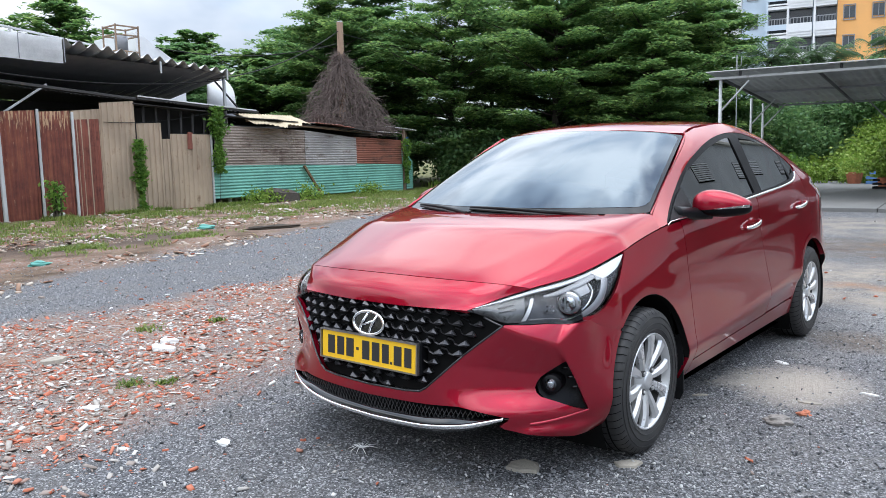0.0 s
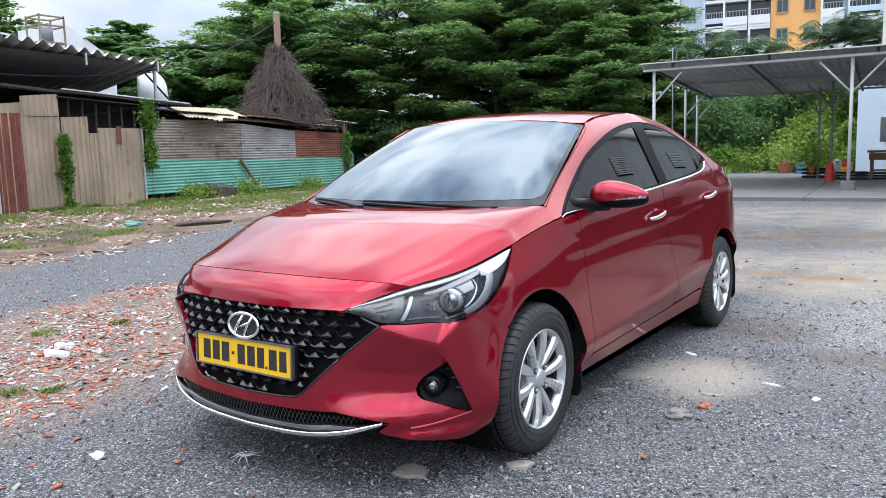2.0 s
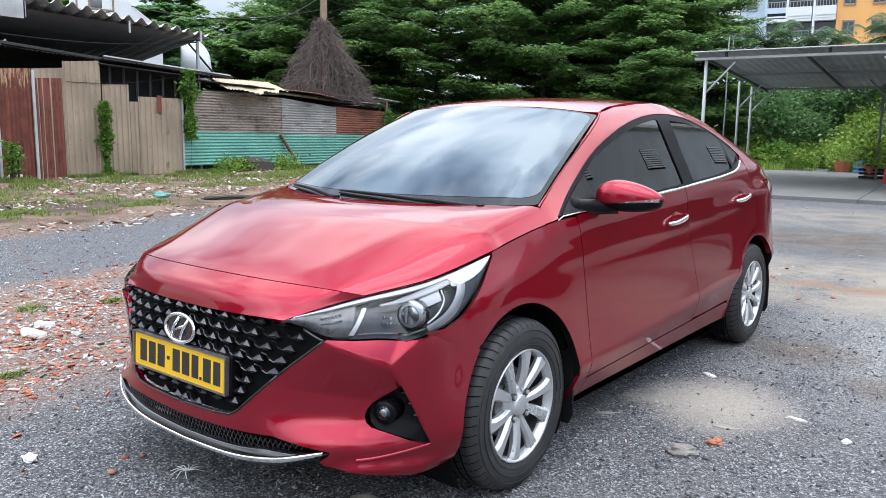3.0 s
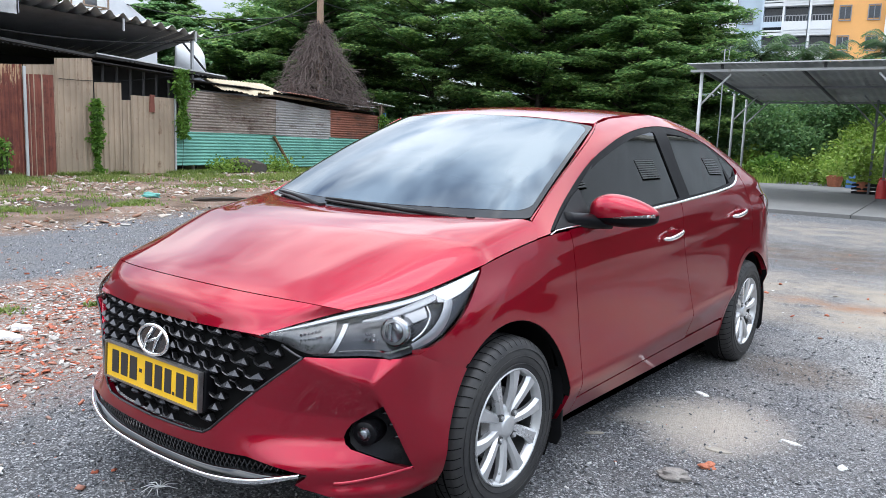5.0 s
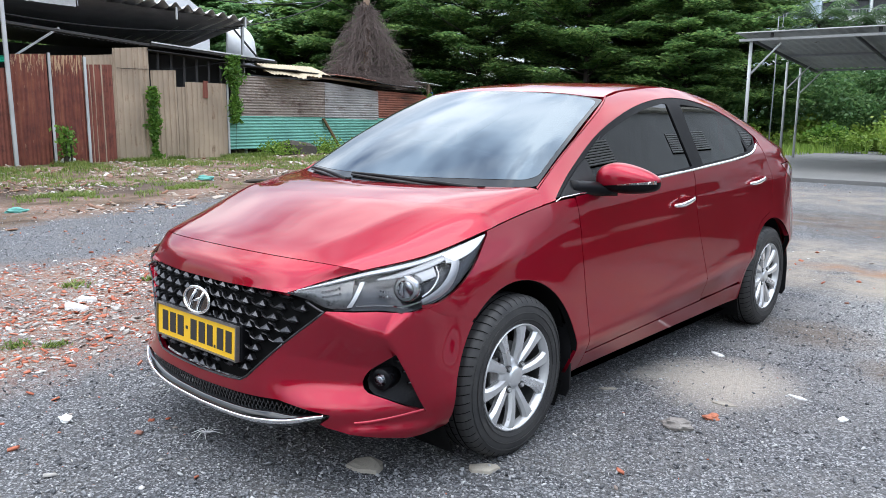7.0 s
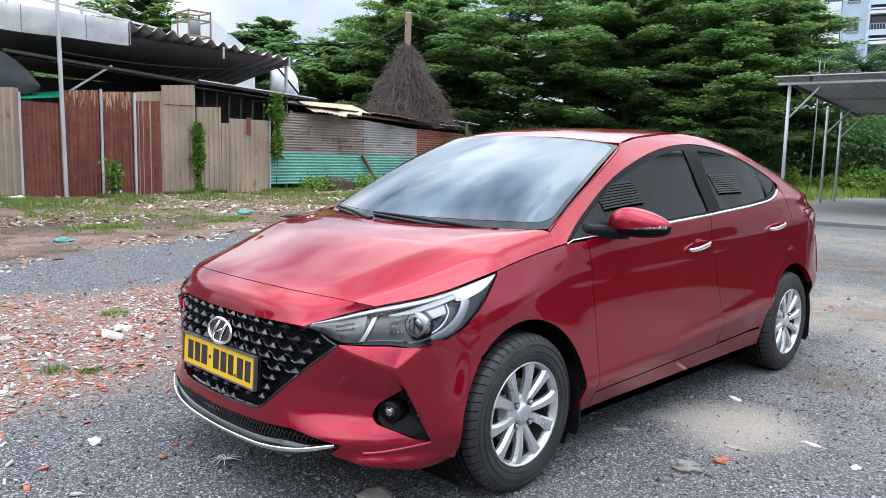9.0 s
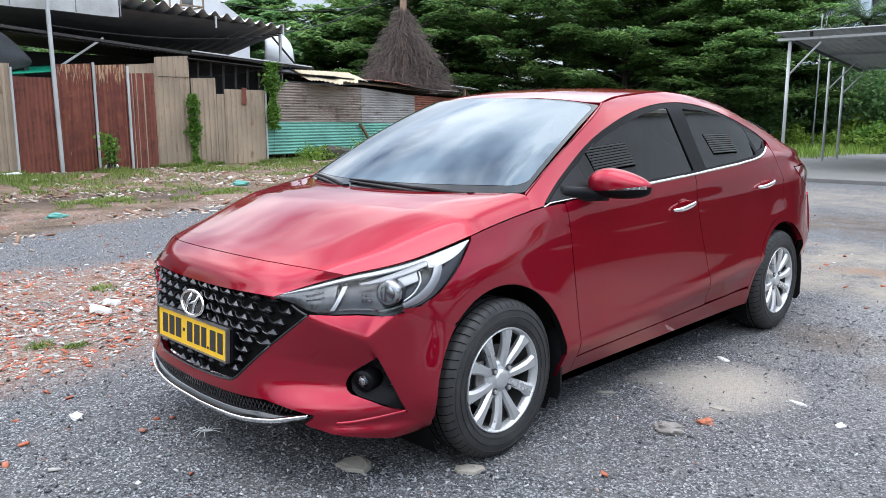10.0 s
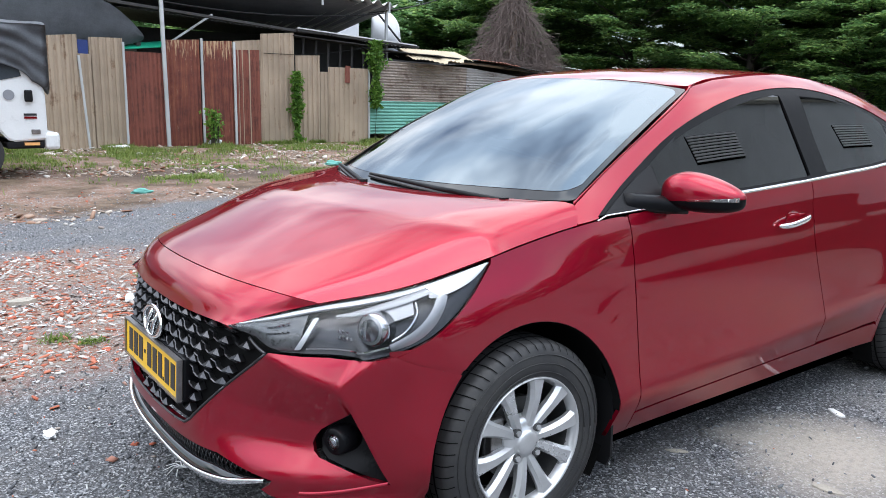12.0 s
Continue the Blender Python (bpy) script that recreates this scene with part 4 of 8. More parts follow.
# ---------------------------------------------------------------- fence and sheds
def rib_sheet(name, material, y0, y1, z0, z1, z1b=None, pitch=0.17, depth=0.034, kind="trapezoid", out=0.0, across=False, tilt=0.0, parent=None, line=fence_x, label=""):
    """A profiled metal sheet standing in the fence line, from y0 to y1, its top running from z1 to z1b. across: ribs run level."""
    z1b = z1 if z1b is None else z1b
    bm = bmesh.new()
    L, Hh = y1 - y0, max(z1, z1b) - z0

    def prof(s):
        f = (s / pitch) % 1.0
        if kind == "wave":
            return depth * 0.5 * math.sin(6.28318 * f)
        return depth * min(1.0, max(0.0, (0.30 - abs(f - 0.5)) / 0.07))

    if across:
        nu, nv = max(4, int(L / 0.5)), max(8, int(Hh / pitch * 8))
    else:
        nu, nv = max(8, int(L / pitch * (10 if kind != "wave" else 8))), 5

    def at(u, v, back=0.0):
        y = y0 + L * u
        z = z0 + (z1 + (z1b - z1) * u - z0) * v
        d = prof((z - z0) if across else L * u)
        sag = 0.018 * noise.noise((y * 1.3, z * 0.9, 5.1)) + 0.008 * noise.noise((y * 5, z * 3, 1.1))
        return Vector((line(y) + out + d + sag + tilt * (z - z0) - back, y, z))

    front = grid(bm, nu, nv, lambda u, v: at(u, v))
    backv = grid(bm, nu, nv, lambda u, v: at(u, v, 0.004))
    rim_a = [front[0][i] for i in range(nu + 1)] + [front[j][nu] for j in range(1, nv + 1)] + [front[nv][i] for i in range(nu - 1, -1, -1)] + [front[j][0] for j in range(nv - 1, 0, -1)]
    rim_b = [backv[0][i] for i in range(nu + 1)] + [backv[j][nu] for j in range(1, nv + 1)] + [backv[nv][i] for i in range(nu - 1, -1, -1)] + [backv[j][0] for j in range(nv - 1, 0, -1)]
    for k in range(len(rim_a)):
        bm.faces.new((rim_a[k], rim_a[(k + 1) % len(rim_a)], rim_b[(k + 1) % len(rim_a)], rim_b[k]))
    bmesh.ops.recalc_face_normals(bm, faces=bm.faces)
    return part(name, bm, material, parent, label)


def bar(name, material, p, q, w=0.06, d=0.06, parent=None, label=""):
    """A square bar between two points."""
    p, q = Vector(p), Vector(q)
    v = q - p
    bm = bmesh.new()
    m = Matrix.Translation((p + q) / 2) @ v.to_track_quat("Z", "Y").to_matrix().to_4x4()
    bmesh.ops.create_cube(bm, size=1, matrix=m @ Matrix.Diagonal((w, d, v.length, 1)))
    bmesh.ops.bevel(bm, geom=bm.edges[:], offset=min(w, d) * 0.12, segments=1, affect="EDGES")
    return part(name, bm, material, parent, label)


fence = thing("fence", "patchwork fence of rusty and tan corrugated metal sheets", "fence")
TAN, RED = "weathered tan ribbed sheet", "rusted red-brown corrugated sheet"
rib_sheet("fence_sheet", SHEET_TAN, -9.0, -1.2, 0.0, 2.45, 2.5, parent=fence, label=TAN)
rib_sheet("fence_sheet", SHEET_TAN, -1.2, 0.47, 0.0, 2.5, 2.46, parent=fence, out=0.02, label=TAN)
rib_sheet("fence_sheet", SHEET_TAN, 0.47, 1.30, 0.0, 2.48, 2.56, parent=fence, label=TAN)
rib_sheet("fence_sheet", SHEET_TAN, 1.28, 1.56, 0.0, 2.14, parent=fence, out=0.015, label=TAN)
rib_sheet("fence_sheet", SHEET_TAN, 1.55, 2.30, 0.0, 2.52, 2.54, parent=fence, out=-0.01, label=TAN)
rib_sheet("fence_sheet", SHEET_RUSTY, 2.32, 3.26, 0.0, 2.25, 2.25, 0.105, 0.030, "wave", parent=fence, label=RED)
rib_sheet("fence_sheet", SHEET_RUSTY_PALE, 3.34, 4.20, 0.0, 2.57, 2.63, 0.105, 0.030, "wave", parent=fence, label="rusted sheet with pale bare streaks")
rib_sheet("fence_sheet", SHEET_RUSTY_PALE, 4.30, 5.12, 0.0, 2.60, 2.66, 0.105, 0.030, "wave", parent=fence, label="rusted sheet with pale bare streaks")
rib_sheet("fence_sheet", SHEET_TAN, 5.16, 5.97, 0.0, 2.66, 2.74, parent=fence, out=-0.03, label=TAN)
rib_sheet("fence_sheet", SHEET_RUSTY, 5.20, 5.94, 0.0, 2.44, 2.48, 0.105, 0.030, "wave", parent=fence, out=0.012, label=RED)
rib_sheet("fence_sheet", SHEET_TAN, 5.92, 6.95, 0.0, 2.89, 2.99, parent=fence, out=0.02, label=TAN)
rib_sheet("fence_sheet", SHEET_TAN, 7.0, 7.78, 0.0, 2.39, 2.43, parent=fence, label=TAN)
rib_sheet("fence_sheet", SHEET_TAN, 7.76, 8.10, 0.0, 1.98, 1.99, parent=fence, out=-0.015, label=TAN)
rib_sheet("fence_sheet", SHEET_TAN, 8.08, 9.48, 0.0, 2.13, 2.13, parent=fence, out=0.012, label=TAN)
for y, h, w in ((2.31, 2.45, 0.05), (4.25, 2.66, 0.055), (5.14, 2.62, 0.06), (9.52, 2.25, 0.05), (0.47, 2.4, 0.05)):
    bar("fence_post", POST_STEEL, (fence_x(y) + 0.05, y, 0), (fence_x(y) + 0.05, y, h), w, w, fence, "grey steel fence post")
bar("fence_post", POST_STEEL, (fence_x(1.45) + 0.06, 1.42, 0), (fence_x(1.45) + 0.06, 1.30, 2.1), 0.07, 0.05, fence, "whitish upright batten")
bar("rust_rag", SHEET_RUSTY, (fence_x(8.75) + 0.06, 8.72, 1.70), (fence_x(8.75) + 0.05, 8.75, 2.18), 0.03, 0.20, fence, "torn rusty scrap hooked over the sheet")

tall_post = thing("awning_post", "tall pale steel post beside the rusty sheets", "post", (fence_x(3.27) + 0.10, 3.27, 0))
bar("shaft", POST_STEEL, (0, 0.02, 0), (0, -0.05, 5.6), 0.085, 0.085, tall_post)
bar("cap_plate", POST_STEEL, (0, -0.05, 5.6), (0, -0.05, 5.63), 0.16, 0.16, tall_post)

shed = thing("corrugated_shed", "low shed clad in mint green and brown corrugated sheets", "shed")
for a, b in ((9.55, 13.62), (13.60, 16.40), (16.38, 19.35)):
    rib_sheet("lower_sheet", SHEET_GREEN, a, b, 0.20 if a < 10 else (0.10 if a < 16 else 0.0), 1.20 if a < 10 else 1.16, 1.17 if a < 10 else 1.08, 0.095, 0.022, "wave", 0.02 + (0.012 if a > 14 and a < 16 else 0), True, parent=shed, label="mint green corrugated sheet")
rib_sheet("upper_sheet", SHEET_BROWN, 9.70, 13.70, 1.17, 2.42, 2.34, 0.085, 0.020, "wave", -0.03, True, parent=shed, label="grey-brown weathered corrugated sheet")
rib_sheet("upper_sheet", SHEET_GREY, 13.66, 16.46, 1.08, 2.34, 2.12, 0.085, 0.020, "wave", -0.01, True, parent=shed, label="grey galvanised corrugated sheet")
rib_sheet("upper_sheet", SHEET_RED, 16.40, 19.42, 1.05, 2.16, 2.06, 0.085, 0.020, "wave", -0.04, True, parent=shed, label="faded red corrugated sheet")
bar("prop", WOOD_DARK, (fence_x(13.48) + 0.08, 13.48, 1.13), (fence_x(14.2) + 0.22, 14.26, 0.0), 0.10, 0.07, shed, "leaning brown timber prop")
bar("end_post", TIMBER, (fence_x(19.5) + 0.02, 19.5, 0), (fence_x(19.5) + 0.02, 19.5, 2.5), 0.10, 0.10, shed)
bar("end_post", TIMBER, (fence_x(20.3) - 0.5, 20.3, 0), (fence_x(20.3) - 0.5, 20.3, 2.4), 0.08, 0.08, shed)
rib_sheet("end_sheet", SHEET_GREEN, 19.5, 20.45, 0.05, 1.9, 1.2, 0.095, 0.02, "wave", -0.25, True, parent=shed, label="pale green end sheet")
bar("blue_strip", simple("blue_plastic", (0.08, 0.24, 0.55), 0.5), (fence_x(19.9) - 0.1, 19.85, 1.3), (fence_x(19.9) - 0.1, 19.9, 2.2), 0.12, 0.02, shed, "faded blue plastic strip")
# near-black walls fill the zone under the roof
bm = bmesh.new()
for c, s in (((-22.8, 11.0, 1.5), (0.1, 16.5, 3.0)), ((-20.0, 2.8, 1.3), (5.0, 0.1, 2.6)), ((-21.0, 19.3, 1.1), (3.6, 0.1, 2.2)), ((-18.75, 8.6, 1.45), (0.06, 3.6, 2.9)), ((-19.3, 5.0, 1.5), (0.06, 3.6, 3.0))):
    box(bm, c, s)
part("inner_wall", bm, SHEET_BLACK, shed, "near-black inner walls")


def roof_sheet(material, p00, p10, p01, p11, pitch=0.12, depth=0.03, parent=None, name="roof_sheet", label="", ragged=0.0, ribs="along"):
    """A corrugated sheet over four corners: p00-p10 is the near edge, p01-p11 the far edge; ribs run from near to far."""
    p00, p10, p01, p11 = map(Vector, (p00, p10, p01, p11))
    L = (p10 - p00).length
    nu = max(6, int(L / pitch * 8))
    bm = bmesh.new()

    def at(u, v, drop=0.0):
        q = (p00 * (1 - u) + p10 * u) * (1 - v) + (p01 * (1 - u) + p11 * u) * v
        out_v = (p00 - p01).normalized() * ragged * noise.noise((u * L * 1.4, 2.2, 7.0)) * (1 - v)
        return q + out_v + Vector((0, 0, depth * 0.5 * math.sin(6.28318 * u * L / pitch) + 0.03 * noise.noise((u * L * 0.5, v * 2, 3)) - drop))

    a = grid(bm, nu, 4, lambda u, v: at(u, v))
    b = grid(bm, nu, 4, lambda u, v: at(u, v, 0.006))
    for i in range(nu):
        bm.faces.new((a[0][i], a[0][i + 1], b[0][i + 1], b[0][i]))
        bm.faces.new((a[4][i], a[4][i + 1], b[4][i + 1], b[4][i]))
    bmesh.ops.recalc_face_normals(bm, faces=bm.faces)
    return part(name, bm, material, parent, label)


def roof_row(material, y0, y1, z0, z1, near, deep, rise, label, ragged=0.0):
    return roof_sheet(material, (fence_x(y0) + near, y0, z0), (fence_x(y1) + near, y1, z1), (fence_x(y0) - deep, y0, z0 + rise), (fence_x(y1) - deep, y1, z1 + rise), 0.13, 0.03, shed, label=label, ragged=ragged)


roof_row(SHEET_BLACK, 2.4, 7.2, 3.28, 3.04, -0.3, 4.5, 0.15, "soot-blackened roof sheet")
roof_row(SHEET_BLACK, 7.0, 11.2, 3.03, 2.84, 0.05, 4.5, 0.12, "soot-blackened roof sheet", 0.3)
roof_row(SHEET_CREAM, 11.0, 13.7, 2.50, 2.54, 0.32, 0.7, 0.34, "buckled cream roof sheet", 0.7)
roof_row(SHEET_BLACK, 11.0, 15.0, 2.66, 2.56, 0.15, 4.0, 0.12, "soot-blackened roof sheet", 0.3)
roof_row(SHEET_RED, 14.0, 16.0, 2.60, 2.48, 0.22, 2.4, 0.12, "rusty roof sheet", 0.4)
roof_row(SHEET_BLACK, 15.0, 18.6, 2.48, 2.30, 0.15, 4.0, 0.10, "soot-blackened roof sheet", 0.3)
roof_row(SHEET_GREY, 17.8, 18.7, 2.34, 2.33, 0.30, 1.2, 0.10, "loose grey roof sheet", 0.2)
roof_row(SHEET_WHITE, 18.7, 20.3, 2.56, 2.46, 0.15, 1.6, 0.10, "pale roof sheet over the shed's end")
for (a, b, z0, z1, o) in ((2.0, 7.4, 3.36, 3.02, 0.02), (7.0, 11.4, 3.06, 2.86, 0.12), (11.0, 18.6, 2.60, 2.26, 0.0)):
    bar("eave_beam", SHEET_BLACK if a < 8 else TIMBER, (fence_x(a) + o, a, z0), (fence_x(b) + o, b, z1), 0.09, 0.07, shed)
bar("eave_strip", SHEET_WHITE, (fence_x(7.0) + 0.16, 7.0, 3.115), (fence_x(11.3) + 0.16, 11.3, 2.905), 0.05, 0.035, shed, "pale metal strip along the eave")
# near-black boards hung below the eave
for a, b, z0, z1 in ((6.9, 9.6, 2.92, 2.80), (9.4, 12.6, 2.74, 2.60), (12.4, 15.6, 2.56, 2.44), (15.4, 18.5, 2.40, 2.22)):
    bar("scorched_board", SHEET_BLACK, (fence_x(a) - 0.12, a, z0), (fence_x(b) - 0.12, b, z1), 0.42, 0.03, shed, "near-black eave board")
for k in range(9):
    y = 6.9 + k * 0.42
    bar("rafter_stub", SHEET_BLACK, (fence_x(y) - 0.15, y, 2.0), (fence_x(y) - 0.2, y + 0.05, 2.95 - 0.04 * k), 0.06, 0.06, shed)

# ---- awning above the fence
awning = thing("awning", "grey corrugated awning roof with a canvas skirt", "awning")
roof_sheet(SHEET_WHITE, (fence_x(5.0) + 0.05, 5.0, 4.36), (fence_x(10.6) + 0.05, 10.6, 4.04), (-22.3, 5.3, 3.52), (-22.6, 10.8, 3.42), 0.40, 0.15, awning, label="pale corrugated roof with a scalloped edge")
roof_sheet(SHEET_WHITE, (fence_x(-6.0), -6.0, 4.36), (fence_x(5.02), 5.02, 4.36), (-22.0, -6.0, 3.50), (-22.3, 5.3, 3.52), 0.40, 0.10, awning, label="pale corrugated roof")
# dark cloth hung under the sheets
bm = bmesh.new()
grid(bm, 30, 8, lambda u, v: (fence_x(-6 + 16.4 * u) - 0.15 - 4.5 * v, -6 + 16.4 * u, 4.22 - 0.80 * v - (0.22 * u if u > 0.65 else 0.0) * (1 - v) + 0.04 * noise.noise((u * 9, v * 4, 0))))
part("awning_lining", bm, simple("grey_cloth_lining", (0.23, 0.235, 0.25), 0.9, spread=0.25, scale=2.5), awning, "black cloth lining below the roof")
bm = bmesh.new()
sk = grid(bm, 60, 6, lambda u, v: (fence_x(-6 + 11.0 * u) + 0.10 + 0.03 * noise.noise((u * 14, v * 2, 3)), -6 + 11.0 * u, 3.80 + 0.60 * v + 0.03 * noise.noise((u * 11, 0, 8))))
bmesh.ops.solidify(bm, geom=bm.faces[:], thickness=0.006)
part("canvas_skirt", bm, TARP_GREY, awning, "pale grey canvas skirt along the roof edge")
for y in (5.03, 3.9, 2.4, 0.8):
    bar("skirt_seam", RAIL_GREY, (fence_x(y) + 0.135, y, 3.82), (fence_x(y) + 0.135, y, 4.4), 0.015, 0.02, awning)
for y in (7.9, 10.3):
    bar("awning_bracket", POST_STEEL, (fence_x(y) + 0.02, y, 3.80), (fence_x(y) + 0.02, y, 4.12), 0.05, 0.05, awning)
bar("awning_leg", POST_STEEL, (fence_x(10.4) - 0.3, 10.4, 0), (fence_x(10.4) - 0.3, 10.4, 3.95), 0.08, 0.08, awning)
for y in (-5.0, 0.5, 5.5, 10.2):
    bar("awning_leg", POST_STEEL, (-22.2, y + 0.3, 0), (-22.2, y + 0.3, 3.5), 0.07, 0.07, awning)
for y in (3.6,):
    bar("awning_strut", POST_STEEL, (fence_x(y) - 0.4, y, 2.55), (fence_x(y) - 0.4, y + 1.1, 3.3), 0.05, 0.05, awning)
# upper frame on the roof
for p, q in (((-18.5, 1.0, 5.1), (-18.8, 6.6, 4.55)), ((-18.5, 1.0, 4.4), (-18.5, 1.0, 5.1)), ((-18.6, 2.6, 4.4), (-18.6, 2.6, 4.95)), ((-18.7, 4.4, 4.4), (-18.7, 4.4, 4.76))):
    bar("roof_frame", POST_STEEL, p, q, 0.05, 0.05, awning)

# black sheet sagging behind the fence
bm = bmesh.new()
grid(bm, 40, 12, lambda u, v: (fence_x(-7 + 9.9 * u) - 0.35 + 0.10 * math.sin(v * 3.1), -7 + 9.9 * u, 2.30 + 0.15 * (1 - u) + (1.15 - 0.75 * max(0.0, (u - 0.88) / 0.12) ** 2) * v + 0.05 * noise.noise((u * 6, v * 2, 1)) + 0.25 * max(0.0, (u - 0.9) / 0.1) ** 2 * (1 - v)))
bmesh.ops.solidify(bm, geom=bm.faces[:], thickness=0.006)
tagged(part("black_tarpaulin", bm, TARP_BLACK), "black tarpaulin sagging behind the fence", "tarpaulin")
bm = bmesh.new()
box(bm, (fence_x(2.8) - 0.5, 2.75, 2.42), (0.7, 1.7, 0.03), pose(0, 0, 0, 6, 12, 0), bevel=0.01)
tagged(part("green_board", bm, BOOTH_GREEN), "green painted board lying behind the fence", "board")
bar_b = bar("blue_cloth", simple("dark_blue_cloth", (0.02, 0.04, 0.16), 0.8), (fence_x(1.42) - 0.02, 1.42, 2.1), (fence_x(1.42) - 0.02, 1.42, 2.45), 0.02, 0.22)
tagged(bar_b, "dark blue cloth hung over the fence", "cloth")

def curve_flat(*pts, n=12):
    """A smooth line through points of a plane."""
    xs = [p[0] for p in pts]
    return [(xs[0] + (xs[-1] - xs[0]) * k / n, pch([tuple(p) for p in pts], xs[0] + (xs[-1] - xs[0]) * k / n)) for k in range(n + 1)]


# ---- white sloping hall roof and a small tower behind the awning
hall = thing("white_hall", "white metal hall with a sloping roof", "building", (-26.0, 10.2, 0), 0)
bm = bmesh.new()
prism(bm, [(0.95, 0), (2.9, 0), (2.9, 4.85), (2.7, 5.05), (1.0, 6.1), (0.95, 6.1)], 3.0, pose(0, 0, 0, 0, 0, 90))
part("hall_body", bm, PLASTER_WHITE, hall)
bar("hall_gutter", RAIL_GREY, (1.56, 0.3, 4.7), (1.56, 2.8, 4.7), 0.08, 0.08, hall)
drum = thing("white_sheet", "curved white metal sheet leaning behind the shed", "metal sheet", (-19.6, 0, 0))
edge = curve_flat((10.70, 4.02), (11.24, 4.09), (11.65, 3.90), (11.92, 3.58), (11.97, 3.22), n=16)
bm = bmesh.new()
top_row = [bm.verts.new((-0.25 * ((y - 10.7) / 1.27) ** 2, y, z)) for y, z in edge]
low_row = [bm.verts.new((-0.25 * ((y - 10.7) / 1.27) ** 2 + 0.1, y - 0.12, min(z - 0.05, 2.6 + 0.3 * (12.0 - y)))) for y, z in edge]
for i in range(16):
    bm.faces.new((top_row[i], top_row[i + 1], low_row[i + 1], low_row[i]))
bmesh.ops.recalc_face_normals(bm, faces=bm.faces)
bmesh.ops.solidify(bm, geom=bm.faces[:], thickness=0.02)
part("sheet", bm, PLASTER_WHITE, drum, "", True)
for y in (10.9, 11.6):
    bar("sheet_stand", SHEET_BLACK, (-0.35, y, 0), (-0.30, y, 3.3), 0.08, 0.08, drum)
bar("sheet_stay", SHEET_BLACK, (0.5, 10.5, 4.0), (0.5, 11.75, 2.8), 0.05, 0.05, drum)
tower = thing("water_tower", "small rusty frame holding a water tank", "tower", (-23.9, 10.25, 0))
for a in (-0.42, 0.42):
    for b in (-0.42, 0.42):
        bar("tower_leg", TIMBER, (a, b, 0), (a, b, 6.1), 0.05, 0.05, tower)
for z in (5.2, 5.75, 6.05):
    for a in (-0.42, 0.42):
        bar("tower_rail", TIMBER, (a, -0.42, z), (a, 0.42, z), 0.05, 0.05, tower)
        bar("tower_rail", TIMBER, (-0.42, a, z), (0.42, a, z), 0.05, 0.05, tower)
bm = bmesh.new()
tube(bm, [(0, 0, 5.25), (0, 0, 5.8)], 0.22, 20)
part("tank", bm, RAIL_GREY, tower, "grey water tank", True)

# ---- pole smothered in dead vines
PX, PY = -20.6, 17.6
pole = thing("utility_pole", "weathered timber pole wrapped in dead vines", "pole", (PX, PY, 0))
bm = bmesh.new()
tube(bm, [(0, 0, 0), (0.03, 0.02, 3.4), (0.0, 0.05, 6.72)], 0.15, 12, 0.125)
part("shaft", bm, POLE_WOOD, pole)
bar("pole_cap", POST_STEEL, (-0.1, 0.05, 6.72), (0.12, 0.05, 6.72), 0.1, 0.1, pole)
rs = np.random.default_rng(11)
bm = bmesh.new()


def skirt(z):
    return pch([(2.2, 1.62), (2.8, 1.55), (3.4, 1.36), (3.9, 1.14), (4.3, 0.90), (4.6, 0.64), (4.9, 0.38), (5.2, 0.22), (5.7, 0.14)], z)


for k in range(4200):
    a = rs.uniform(0, 6.28318)
    z1 = 2.5 + 3.1 * rs.random() ** 2.2
    z0 = max(2.2, z1 - rs.uniform(0.1, 1.1))
    u = rs.uniform(0.3, 1.0) ** 0.5
    b = a + rs.normal(0, 0.55 if k % 3 == 0 else 0.2)
    lump = 1.0 + 0.20 * math.cos(a - 0.75) * max(0.0, 4.2 - z1) / 1.7 + 0.42 * noise.noise((math.cos(a) * 1.6, math.sin(a) * 1.6, z1 * 0.9))
    r1, r0 = skirt(z1) * u * lump, skirt(z0) * min(1.12, u * rs.uniform(0.85, 1.2)) * lump
    if k % 12 == 0:
        r0 += 0.38 * rs.random()
    p, q = Vector((r1 * math.cos(a), r1 * math.sin(a), z1)), Vector((r0 * math.cos(b), r0 * math.sin(b), z0))
    mid = p.lerp(q, 0.5) + Vector((rs.normal(0, 0.17), rs.normal(0, 0.17), rs.normal(0.06, 0.15)))
    w = Vector((-math.sin(a), math.cos(a), 0)) * rs.uniform(0.004, 0.011)
    vs = [bm.verts.new(c + s * w + Vector((0, 0, t * 0.008))) for c in (p, mid, q) for s, t in ((1, 0), (-1, 0), (0, 1.5))]
    for i in (0, 3):
        for j in range(3):
            bm.faces.new((vs[i + j], vs[i + (j + 1) % 3], vs[i + 3 + (j + 1) % 3], vs[i + 3 + j]))
part("dead_vines", bm, DEAD_VINE, pole, "grey-brown skirt of dead vine stems")


def cable(p, q, sag, label="black overhead cable between posts", r=0.018):
    p, q = Vector(p), Vector(q)
    bm = bmesh.new()
    tube(bm, [p.lerp(q, t) - Vector((0, 0, sag * 4 * t * (1 - t))) for t in [k / 16 for k in range(17)]], r, 5)
    tagged(part("overhead_cable", bm, BLACK_PLASTIC), label, "cable")


